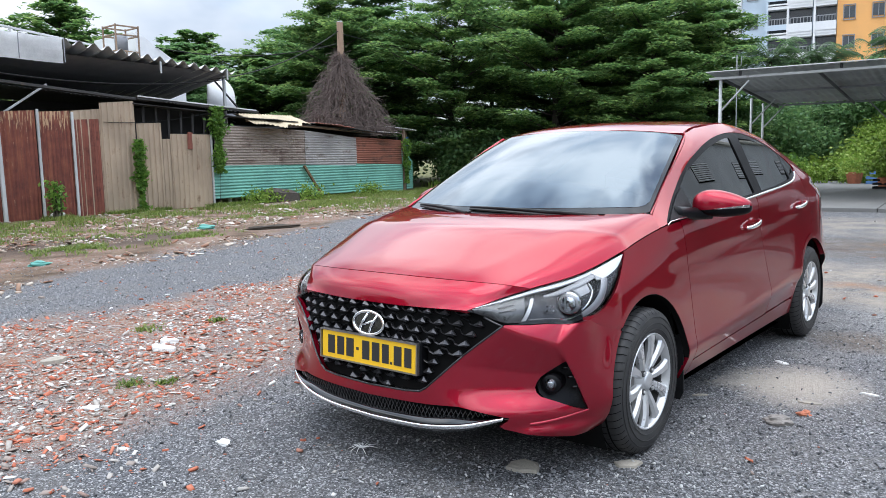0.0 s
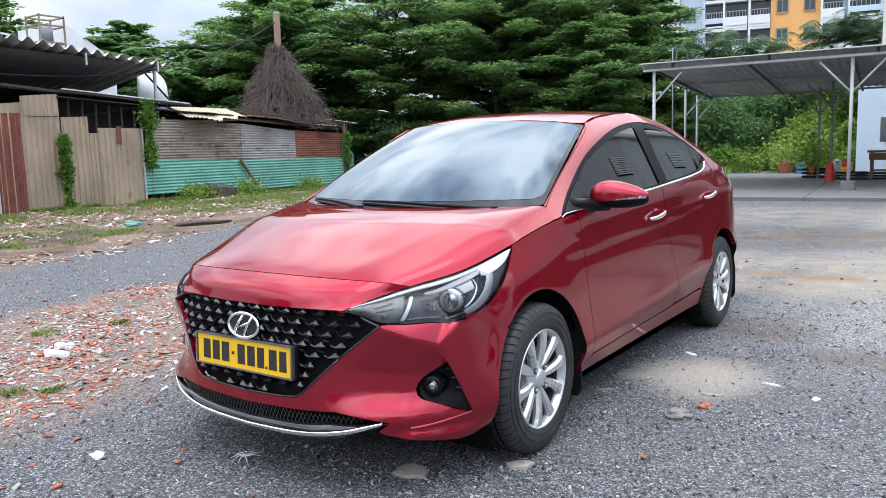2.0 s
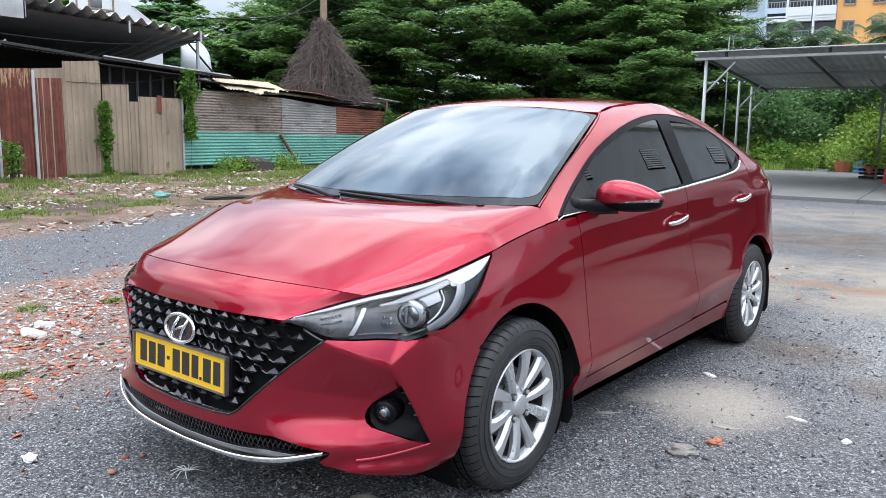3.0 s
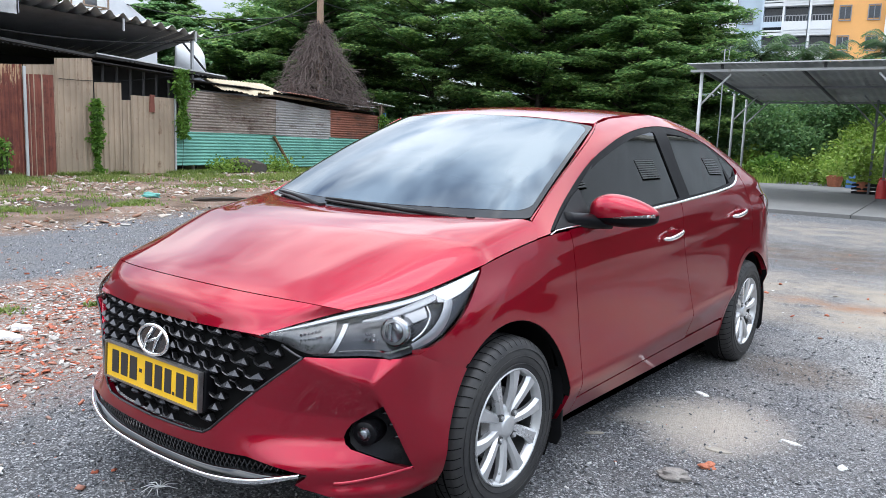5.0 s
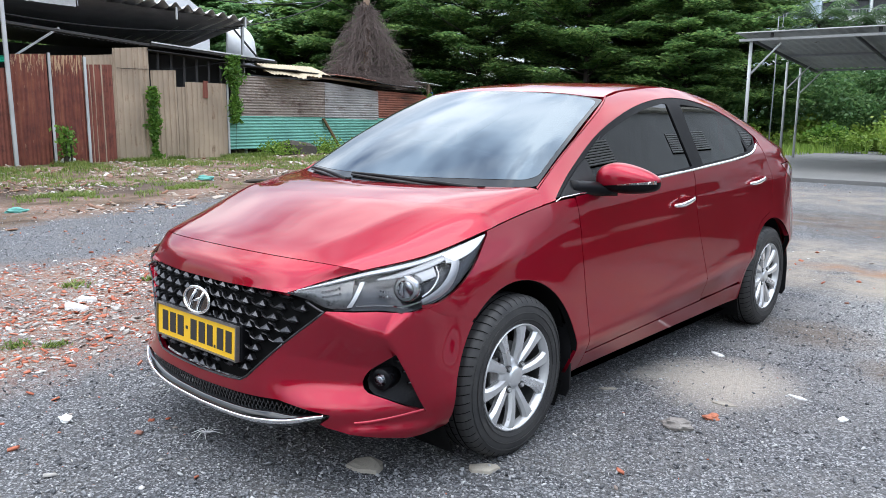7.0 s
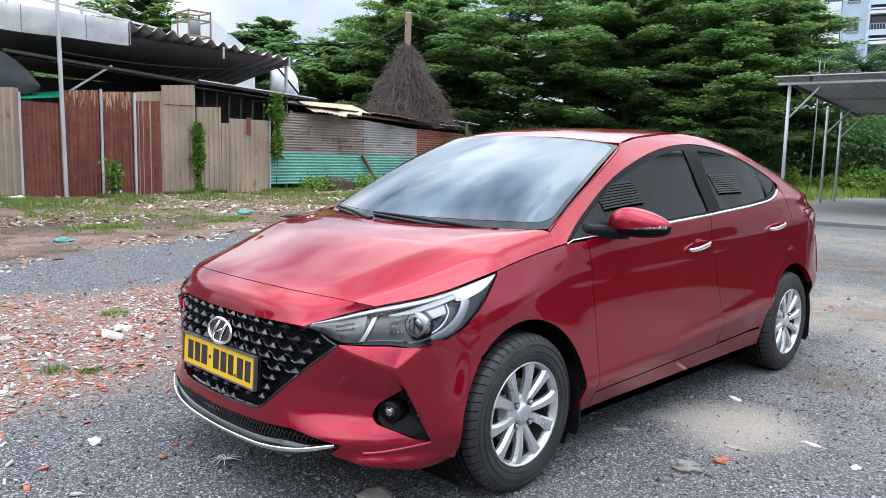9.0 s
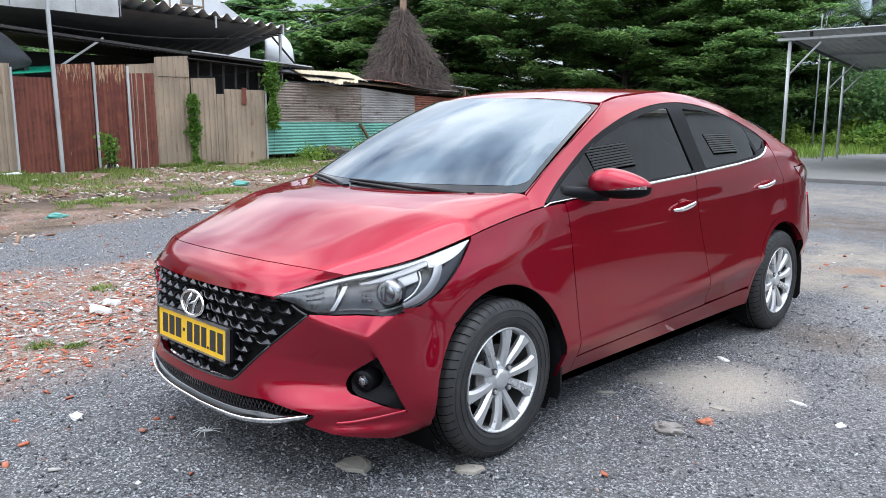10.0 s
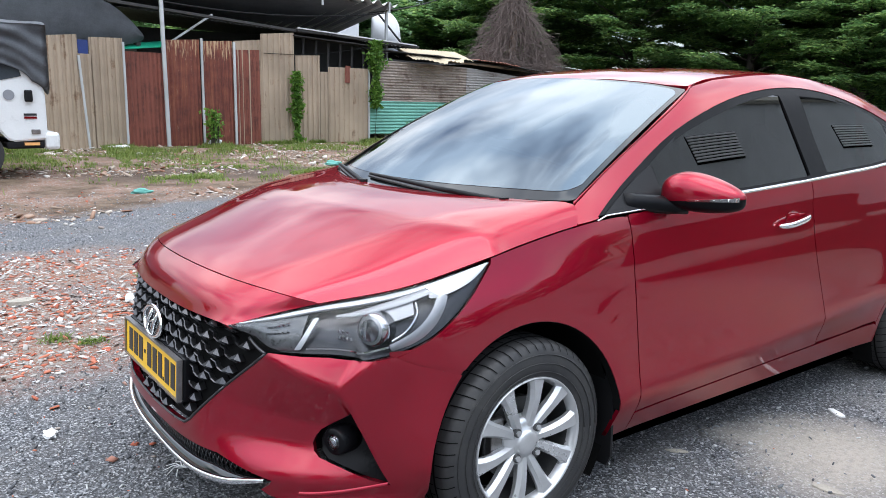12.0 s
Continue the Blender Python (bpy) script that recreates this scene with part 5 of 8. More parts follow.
cable((PX, PY, 6.4), (-18.0, 9.6, 3.75), 0.35)
cable((PX, PY, 6.3), (-21.0, 31.0, 6.8), 0.4)
cable((PX - 0.1, PY, 5.9), (-25.0, 11.2, 5.8), 0.5)
cable((-18.05, 10.2, 3.8), (fence_x(3.27) + 0.1, 3.27, 3.45), 0.2)
cable((fence_x(6.0) + 0.06, 6.0, 2.40), (fence_x(9.4) + 0.06, 9.4, 2.75), 0.10, "thin wire strung along the fence", 0.008)

# ---------------------------------------------------------------- truck
truck = thing("truck", "white cargo truck with a black tarpaulin over its cab", "truck", (-10.5, -0.55, 0))
bm = bmesh.new()
prism(bm, [(0.0, 0.58), (0.0, 1.25), (-0.10, 1.75), (-0.28, 2.12), (-1.65, 2.18), (-1.70, 0.95), (-1.32, 0.95), (-1.22, 0.86), (-0.98, 0.92), (-0.72, 0.83), (-0.55, 0.60), (-0.47, 0.55)], 1.95, Matrix.Translation((-0.99, 0, 0)) @ pose(0, 0, 0, 0, 0, 90))
bmesh.ops.bevel(bm, geom=bm.edges[:], offset=0.025, segments=2, affect="EDGES")
part("cab", bm, TRUCK_WHITE, truck, "white enamelled cab")
bm = bmesh.new()
prism(bm, [(-0.30, 1.50), (-0.42, 1.98), (-1.40, 2.02), (-1.42, 1.46), (-0.9, 1.36)], 1.975, Matrix.Translation((-0.99, 0, 0)) @ pose(0, 0, 0, 0, 0, 90))
part("side_window", bm, WINDOW_DARK, truck)
bm = bmesh.new()
grid(bm, 26, 22, lambda u, v: Vector((0.045 + 0.05 * noise.noise((u * 5, v * 4, 2)) + 0.018 * math.sin(14 * u + 22 * v), 0.05 - 1.85 * u, 2.24 - v * (0.75 - 0.45 * abs(u - 0.12) ** 0.6 + 0.30 * math.exp(-((u / 0.10) ** 2))))))
bmesh.ops.solidify(bm, geom=bm.faces[:], thickness=0.01)
tarp = part("cab_cover", bm, TARP_BLACK, truck, "dusty black tarpaulin draped over the cab", True)
bm = bmesh.new()
grid(bm, 20, 20, lambda u, v: Vector((0.035 - 2.07 * v, 0.05 - 1.85 * u + 0.05 * math.sin(v * 9), 2.24 + 0.10 * math.sin(v * 3.14) + 0.02 * noise.noise((u * 6, v * 6, 0)))))
bmesh.ops.solidify(bm, geom=bm.faces[:], thickness=0.01)
part("cover_top", bm, TARP_BLACK, tarp, "", True)
bm = bmesh.new()
grid(bm, 20, 10, lambda u, v: Vector((0.035 - 2.07 * u, 0.06 + 0.03 * math.sin(u * 7), 2.24 - (0.9 + 0.1 * math.sin(u * 9)) * v)))
bmesh.ops.solidify(bm, geom=bm.faces[:], thickness=0.01)
part("cover_front", bm, TARP_BLACK, tarp, "", True)
bm = bmesh.new()
box(bm, (-0.99, 0.06, 0.56), (2.0, 0.20, 0.26), bevel=0.05)
part("bumper", bm, TRUCK_WHITE, truck, "white front bumper")
bm = bmesh.new()
box(bm, (-0.99, -0.30, 0.50), (1.9, 0.5, 0.10), bevel=0.02)
part("step", bm, BLACK_PLASTIC, truck, "black step with an orange reflector")
bm = bmesh.new()
box(bm, (0.03, -0.23, 1.22), (0.05, 0.11, 0.17), bevel=0.02)
part("lamp_pod", bm, BLACK_PLASTIC, truck)
bm = bmesh.new()
box(bm, (-0.005, -0.16, 0.70), (0.03, 0.12, 0.07), bevel=0.01)
part("door_latch", bm, STEEL, truck)
for z, w, mat_ in ((0.95, 0.17, PLATE_DARK), (0.905, 0.17, RED_LAMP)):
    bm = bmesh.new()
    box(bm, (-0.008, -0.22, z), (0.012, w, 0.032))
    part("badge_bar", bm, mat_, truck)
bm = bmesh.new()
prism(bm, [(0.075 * math.cos(t), 0.075 * math.sin(t)) for t in [6.28318 * j / 24 for j in range(24)]], 0.012, Matrix.Translation((-0.008, -0.48, 1.23)) @ pose(0, 0, 0, 0, 0, 90))
part("round_sticker", bm, RAIL_GREY, truck)
bm = bmesh.new()
box(bm, (-0.45, -0.22, 0.52), (0.9, 0.2, 0.04))
part("orange_reflector", bm, PLASTER_ORANGE, truck)
for x in (-0.16, -1.8):
    w = new("truck_wheel")
    w.parent = truck
    w.matrix_basis = Matrix.Translation((x, -0.98, 0.39))
    bm = bmesh.new()
    tube(bm, [(-0.13, 0, 0), (-0.11, 0, 0), (0.09, 0, 0), (0.11, 0, 0)], 0.39, 36)
    part("tyre", bm, RUBBER, w)
    bm = bmesh.new()
    tube(bm, [(-0.12, 0, 0), (0.115, 0, 0)], 0.22, 24)
    part("rim", bm, LAMP_GREY, w)
bm = bmesh.new()
box(bm, (-0.99, -4.0, 1.75), (2.1, 4.4, 1.9), bevel=0.03)
part("cargo_box", bm, TARP_BLACK, truck, "tarpaulin-covered cargo box")
bm = bmesh.new()
box(bm, (-0.99, -3.5, 0.62), (0.8, 5.6, 0.25))
part("chassis", bm, BLACK_PLASTIC, truck)
for x in (-0.2, -1.8):
    bm = bmesh.new()
    tube(bm, [(x - 0.13, -4.8, 0.39), (x + 0.13, -4.8, 0.39)], 0.39, 30)
    part("rear_tyre", bm, RUBBER, truck)

# ---------------------------------------------------------------- canopy over a concrete slab
C = pose(0, 16.0, 0, 0, 0, 5.0)


def cp(x, y, z):
    return tuple(C @ Vector((x, y, z)))


slab = new("concrete_slab")
slab.matrix_world = C
tagged(slab, "dusty grey concrete slab below the canopy", "slab", kind="structure")
bm = bmesh.new()
box(bm, (0, 0, 0.03), (4.785, 4.385, 0.10), bevel=0.006)
panel = part("slab_panel", bm, CONCRETE, slab)
panel.matrix_basis = Matrix.Translation((-8.2, -0.4, 0))
for i in range(4):
    for j in range(3):
        if i or j:
            more = new("slab_panel", panel.data)
            more.parent = slab
            more.matrix_basis = Matrix.Translation((-8.2 + 4.8 * i, -0.4 + 4.4 * j, 0.002 * ((i + j) % 2)))

DARK_STEEL = simple("dark_weathered_steel", (0.05, 0.052, 0.055), 0.6, 0.3, spread=0.3)
canopy = thing("canopy", "open steel canopy with a grey corrugated roof", "canopy")
roof_sheet(SHEET_ROOF, cp(-5.09, -0.25, 3.285), cp(5.7, -0.25, 3.285), cp(-5.09, 7.6, 2.86), cp(5.7, 7.6, 2.86), 0.20, 0.03, canopy, label="grey corrugated canopy roof")
bar("fascia_beam", POST_STEEL, cp(-5.05, -0.05, 3.13), cp(5.7, -0.05, 3.13), 0.10, 0.06, canopy)
bar("gutter_trim", SHEET_WHITE, cp(-5.09, -0.27, 3.285), cp(5.7, -0.27, 3.285), 0.03, 0.022, canopy)
for y, z in ((3.7, 3.00), (7.4, 2.80)):
    bar("purlin", RAIL_GREY, cp(-5.0, y, z), cp(5.7, y, z), 0.05, 0.06, canopy)
for x in (-4.8, -2.55, -0.3, 1.95, 4.2):
    bar("rafter", DARK_STEEL, cp(x, 0.0, 3.14), cp(x, 7.5, 2.75), 0.05, 0.07, canopy)
    bar("beam_clip", DARK_STEEL, cp(x + 0.5, -0.10, 3.16), cp(x + 0.5, -0.10, 3.27), 0.06, 0.06, canopy)


def canopy_post(x, y, top, material, brace_along=True, foot=True, r=0.040):
    p = thing("canopy_post", "slim steel post with diagonal braces carrying the canopy", "post", group="canopy posts")
    bm = bmesh.new()
    tube(bm, [cp(x, y, 0.05), cp(x, y, top)], r, 12)
    part("shaft", bm, material, p, "", True)
    if foot:
        bm = bmesh.new()
        box(bm, cp(x, y, 0.16), (0.30, 0.30, 0.26), bevel=0.02)
        part("concrete_foot", bm, CONCRETE, p)
    for sgn in (1, -1):
        if (x < -4.5 and sgn < 0) or not brace_along:
            continue
        bm = bmesh.new()
        tube(bm, [cp(x, y, top - 0.80), cp(x + sgn * 0.68, y, top - 0.06)], r * 0.62, 8)
        part("brace", bm, material, p, "", True)


for x in (-4.79, -0.30, 4.19):
    canopy_post(x, 0.0, 3.1, POST_STEEL)
for x, y, mat_ in ((-5.12, 5.0, POST_STEEL), (-5.08, 6.5, POST_STEEL), (-0.97, 5.0, RAIL_GREY), (-1.41, 6.5, RAIL_GREY), (3.4, 5.0, RAIL_GREY)):
    canopy_post(x, y, 2.92 - 0.055 * (y - 5.0), mat_, foot=False, r=0.036)


# slim mast beside the canopy, with a wire running down to the roof
mast = thing("antenna_mast", "slim grey steel mast standing beside the canopy", "mast", (-8.0, 26.6, 0))
bm = bmesh.new()
tube(bm, [(0, 0, 0), (0.02, 0, 2.6), (0, 0, 5.0)], 0.030, 8, 0.020)
part("pole", bm, RAIL_GREY, mast, "", True)
bm = bmesh.new()
tube(bm, [(0, 0, 4.55), (0.16, 0, 4.60), (0.18, 0, 4.95)], 0.014, 6)
part("bracket", bm, RAIL_GREY, mast, "", True)
bm = bmesh.new()
tube(bm, [(0, 0, 4.62), (1.0, -0.4, 4.05), (2.2, -0.9, 3.55)], 0.008, 5)
part("stay_wire", bm, DARK_STEEL, mast)

# things kept under the canopy
def crate(x, y, s, material, label, rz=0.0, name="crate"):
    ob = thing(name, label, name.split("_")[-1], (x, y, 0.08), rz)
    for dz in (0.12, 0.5, 0.88):
        bm = bmesh.new()
        for c, q in (((0, -s[1] / 2, s[2] * dz), (s[0], 0.02, s[2] * 0.22)), ((0, s[1] / 2, s[2] * dz), (s[0], 0.02, s[2] * 0.22)), ((-s[0] / 2, 0, s[2] * dz), (0.02, s[1], s[2] * 0.22)), ((s[0] / 2, 0, s[2] * dz), (0.02, s[1], s[2] * 0.22))):
            box(bm, c, q)
        part("slat_band", bm, material, ob)
    bm = bmesh.new()
    box(bm, (0, 0, 0.02), (s[0], s[1], 0.03))
    part("base", bm, material, ob)


RED_PLASTIC = simple("red_plastic", (0.55, 0.03, 0.03), 0.4)
BLUE_PLASTIC = simple("blue_crate_plastic", (0.10, 0.22, 0.45), 0.45)
crate(-3.07, 26.1, (0.42, 0.40, 0.45), BLUE_PLASTIC, "blue plastic crate on the slab", 10)
crate(-2.05, 22.6, (0.75, 0.5, 0.30), BLACK_PLASTIC, "black plastic crate on the slab")
crate(-0.95, 21.6, (0.85, 0.5, 0.22), BLACK_PLASTIC, "low black tray on the slab", 5, "storage_tray")
crate(-1.75, 25.0, (0.75, 0.4, 0.42), RED_PLASTIC, "red shelf crate on the slab")
crate(-0.40, 21.6, (0.80, 0.45, 0.20), BLACK_PLASTIC, "low black tray on the slab", -4, "storage_tray")
crate(-1.70, 24.5, (0.55, 0.35, 0.25), PLATE_YELLOW, "yellow plastic crate on the slab", 8)


def pot(x, y, h, w, label, seed, foliage=True):
    ob = thing("potted_plant", label, "plant", (x, y, 0.08))
    bm = bmesh.new()
    tube(bm, [(0, 0, 0), (0, 0, h * 0.5), (0, 0, h)], w * 0.7, 16, w)
    part("pot", bm, BRICK_RED, ob)
    rs = np.random.default_rng(seed)
    cen = rs.normal(0, 1, (600, 3)) * (w * 1.3, w * 1.3, 0.25) + (0, 0, h + 0.35)
    cen[:, 2] = np.maximum(cen[:, 2], h)
    cloud_mesh("foliage", leaves(cen, 0.12, 1.0), [(0, 1, 2, 3)], LEAF_WEED, ob)


pot(-3.75, 26.6, 0.40, 0.30, "dark leafy potted plant", 1)
pot(-2.15, 22.5, 0.38, 0.20, "leafy potted plant among clutter", 2)
jug = thing("white_bottle", "large white plastic bottle on the slab", "bottle", (-1.62, 23.6, 0.08))
bm = bmesh.new()
tube(bm, [(0, 0, 0), (0, 0, 0.05), (0, 0, 0.42), (0, 0, 0.50)], 0.15, 16, 0.12)
part("bottle_body", bm, LITTER_WHITE, jug)
bm = bmesh.new()
tube(bm, [(0, 0, 0.50), (0, 0, 0.60)], 0.05, 12)
part("bottle_neck", bm, LITTER_WHITE, jug)
bucket = thing("red_canister", "red fuel canister standing on the slab", "canister", (-1.33, 20.3, 0.08))
bm = bmesh.new()
tube(bm, [(0, 0, 0), (0, 0, 0.34), (0, 0, 0.40), (0, 0, 0.50)], 0.14, 16, 0.07)
part("canister_body", bm, RED_PLASTIC, bucket)
bm = bmesh.new()
tube(bm, [(-0.09, 0, 0.42), (-0.05, 0, 0.56), (0.05, 0, 0.56), (0.09, 0, 0.42)], 0.015, 6)
part("canister_handle", bm, RED_PLASTIC, bucket)

table = thing("wooden_table", "brown wooden workbench standing on the slab", "table", (0.05, 21.7, 0.08), 5)
bm = bmesh.new()
box(bm, (0, 0, 0.80), (1.22, 0.75, 0.06), bevel=0.01)
part("tabletop", bm, WOOD_DARK, table)
bm = bmesh.new()
box(bm, (0, -0.37, 0.66), (1.12, 0.04, 0.20), bevel=0.006)
part("apron", bm, WOOD_DARK, table)
for a in (-0.48, 0.48):
    for b in (-0.30, 0.30):
        bm = bmesh.new()
        box(bm, (a, b, 0.38), (0.09, 0.09, 0.77), bevel=0.01)
        part("leg", bm, WOOD_DARK, table)
bm = bmesh.new()
box(bm, (0, 0, 0.25), (0.96, 0.08, 0.06))
part("stretcher", bm, WOOD_DARK, table)

booth = thing("green_booth", "green enamelled booth with a narrow door", "booth", (0.14, 24.9, 0.08), 5)
bm = bmesh.new()
prism(bm, [(-0.48, 0), (0.48, 0), (0.48, 2.05), (0.42, 2.16), (-0.40, 2.16), (-0.48, 2.06)], 1.0)
bmesh.ops.bevel(bm, geom=bm.edges[:], offset=0.02, segments=2, affect="EDGES")
part("booth_body", bm, BOOTH_GREEN, booth)
bm = bmesh.new()
box(bm, (0.02, -0.51, 1.30), (0.26, 0.03, 1.4), bevel=0.01)
part("booth_door", bm, POST_STEEL, booth, "grey metal door")
bm = bmesh.new()
box(bm, (-0.60, -0.30, 1.45), (0.22, 0.10, 0.8), bevel=0.01)
part("meter_box", bm, RAIL_GREY, booth)


def tyre_stack(x, y, n):
    for k in range(n):
        bm = bmesh.new()
        R, r_ = 0.30, 0.10
        vs = [[bm.verts.new(((R - 0.02 + r_ * math.cos(b) * 0.9 - 0.08) * math.cos(a), (R - 0.02 + r_ * math.cos(b) * 0.9 - 0.08) * math.sin(a), 0.095 + r_ * math.sin(b) * 0.95)) for b in [6.28318 * j / 12 for j in range(12)]] for a in [6.28318 * i / 28 for i in range(28)]]
        for i in range(28):
            for j in range(12):
                bm.faces.new((vs[i][j], vs[(i + 1) % 28][j], vs[(i + 1) % 28][(j + 1) % 12], vs[i][(j + 1) % 12]))
        bmesh.ops.recalc_face_normals(bm, faces=bm.faces)
        ob = part("used_tyre", bm, RUBBER, None, "", True)
        ob.matrix_world = pose(x + 0.02 * k, y, 0.08 + 0.19 * k)
        tagged(ob, "worn black tyre lying in a stack", "tyre", "stack of tyres")


tyre_stack(1.42, 15.5, 4)
tyre_stack(2.10, 15.9, 3)
bm = bmesh.new()
box(bm, (0, 0, 0.10), (0.22, 0.16, 0.20), bevel=0.012)
block_ = part("concrete_block", bm, STONE_GREY)
block_.matrix_world = pose(0.90, 15.25, 0.08, 0, 0, 12)
tagged(block_, "grey concrete block at the slab's edge", "block")

# ---------------------------------------------------------------- walls to the right and behind
wall = thing("white_building", "tall plain white rendered building", "building", (5.65, 33.0, 0), 5)
bm = bmesh.new()
box(bm, (-4.0, 0, 5.2), (5.0, 8.0, 10.4))
part("wall", bm, PLASTER_WHITE, wall)
bm = bmesh.new()
box(bm, (-6.75, -3.9, 4.4), (0.5, 0.5, 8.8))
part("corner_pier", bm, PLASTER_CREAM, wall)
bm = bmesh.new()
box(bm, (-4.0, 0, 10.5), (5.4, 8.4, 0.3))
part("parapet", bm, PLASTER_CREAM, wall)
blue = thing("pale_blue_wall", "pale blue rendered garden wall", "wall", (-1.2, 28.3, 0), 5)
bm = bmesh.new()
box(bm, (0, 0, 2.0), (0.92, 0.2, 4.0), bevel=0.01)
part("wall", bm, PLASTER_BLUE, blue)
bm = bmesh.new()
box(bm, (0, 0, 4.03), (1.0, 0.3, 0.08), bevel=0.01)
part("coping", bm, PLASTER_CREAM, blue)

# long concrete flank of the neighbouring building, with louvred vents, that the car's side windows mirror
WALL_GREY = simple("stained_concrete_wall", (0.42, 0.44, 0.45), 0.9, spread=0.2, scale=0.7, bump=0.2)
flank_wall = thing("grey_building", "long grey concrete building with louvred wall vents", "building", (6.5, 12.0, 0))
bm = bmesh.new()
box(bm, (0.2, 12.5, 4.05), (0.4, 37.0, 5.9))
part("wall", bm, WALL_GREY, flank_wall)
# unseen dark base, added to darken what the car doors mirror
bm = bmesh.new()
box(bm, (0.23, 12.5, 0.55), (0.4, 37.0, 1.1))
part("plinth", bm, SHEET_BLACK, flank_wall, "unseen dark base of the wall, added to darken reflections in the car doors")
bm = bmesh.new()
box(bm, (0.18, 12.5, 7.06), (0.56, 37.2, 0.12), bevel=0.01)
part("coping", bm, PLASTER_CREAM, flank_wall)
for k in range(5):
    y = -2.8 + 6.4 * k
    bm = bmesh.new()
    box(bm, (-0.005, y, 5.9), (0.03, 2.02, 0.70))
    vent = part("vent", bm, DARK_VOID, flank_wall, "louvred vent with pale slats")
    for m in range(9):
        bm = bmesh.new()
        box(bm, (-0.036, y, 5.60 + 0.075 * m), (0.02, 2.0, 0.040))
        part("slat", bm, PLASTER_WHITE, vent)
# trees out of view, added to darken the horizon that the car mirrors
BACK = "unseen leafy tree added for reflections in the car"
for k, (x, y, h) in enumerate(((27, -18, 8.5), (29, -6, 9.0), (30, 5, 8.5), (30, 15, 9.0), (31, 25, 9.0), (19, -28, 8.5), (6, -31, 8.0), (-8, -31, 8.5), (-21, -29, 8.0))):
    tree("tree", BACK, x, y, h, 5.2, 11000, LEAF_FAR, 0.5, 0.55, 40 + k)
# wall added out of view to close off the reflected ground
hedge_wall = thing("rear_wall", "unseen plain grey wall, added to close the yard", "wall")
bm = bmesh.new()
box(bm, (0, -40, 1.4), (90, 0.25, 2.8))
part("wall", bm, PLASTER_CREAM, hedge_wall)

# ---------------------------------------------------------------- apartment block
block = thing("apartment_block", "pale blue and white apartment block with an orange stair bay", "building", (-25.1, 81.5, 0), 11.3)


def slab_box(name, s0, s1, z0, z1, y0, y1, material, parent, label=""):
    bm = bmesh.new()
    box(bm, ((s0 + s1) / 2, (y0 + y1) / 2, (z0 + z1) / 2), (s1 - s0, y1 - y0, z1 - z0))
    return part(name, bm, material, parent, label)


slab_box("wall", -26.0, 34.0, 0, 27.0, 0.6, 14.0, PLASTER_BLUE, block)
slab_box("orange_bay", 8.55, 13.3, 0, 27.2, 0.0, 0.62, PLASTER_ORANGE, block, "orange rendered stair bay")
slab_box("roof", -26.3, 34.3, 27.0, 27.4, 0.3, 14.3, PLASTER_WHITE, block)
floors = [15.1 - 2.95 * k for k in range(-3, 5)]
for zc in floors:
    for s in (0.5, 9.65, 12.2, 19.6, -3.4):
        f = slab_box("window", s - 0.5, s + 0.5, zc - 0.6, zc + 0.55, -0.06 if 8.5 < s < 13.3 else 0.54, 0.64, WINDOW_DARK, block)
        for a, b, c, d in ((-0.56, -0.48, -0.8, 0.72), (0.48, 0.56, -0.8, 0.72), (-0.56, 0.56, 0.64, 0.72), (-0.56, 0.56, -0.82, -0.74), (-0.03, 0.03, -0.8, 0.7)):
            y0 = -0.12 if 8.5 < s < 13.3 else 0.48
            slab_box("window_frame", s + a, s + b, zc + c, zc + d, y0, y0 + 0.08, RAIL_GREY, f)
    for s0, s1, white in ((2.1, 3.9, False), (4.1, 6.3, True), (6.6, 8.5, True), (13.4, 15.3, True), (15.8, 18.6, False), (21.0, 23.5, True), (-2.2, -0.5, True), (-7.5, -4.5, True)):
        bal = slab_box("balcony", s0, s1, zc - 1.75, zc - 1.6, -0.5, 0.62, PLASTER_WHITE, block, "recessed balcony with a railing")
        slab_box("balcony_recess", s0 + 0.05, s1 - 0.05, zc - 1.5, zc + 0.8, 0.50, 0.58, WINDOW_DARK, bal)
        slab_box("balcony_front", s0, s1, zc - 1.9 if white else zc - 1.3, zc - 0.75, -0.5, -0.42, PLASTER_WHITE if white else PLASTER_BLUE, bal)
        slab_box("balcony_lintel", s0, s1, zc + 0.8, zc + 1.1, -0.45, 0.6, PLASTER_WHITE, bal)
        for k in range(7):
            q = s0 + (s1 - s0) * (k + 0.5) / 7
            slab_box("baluster", q - 0.03, q + 0.03, zc - 0.75, zc - 0.2, -0.48, -0.44, RAIL_GREY, bal)
        slab_box("handrail", s0, s1, zc - 0.22, zc - 0.14, -0.49, -0.43, RAIL_GREY, bal)
        slab_box("pier", s0 - 0.2, s0, zc - 1.9, zc + 1.1, -0.5, 0.62, PLASTER_WHITE if white else PLASTER_BLUE, bal)

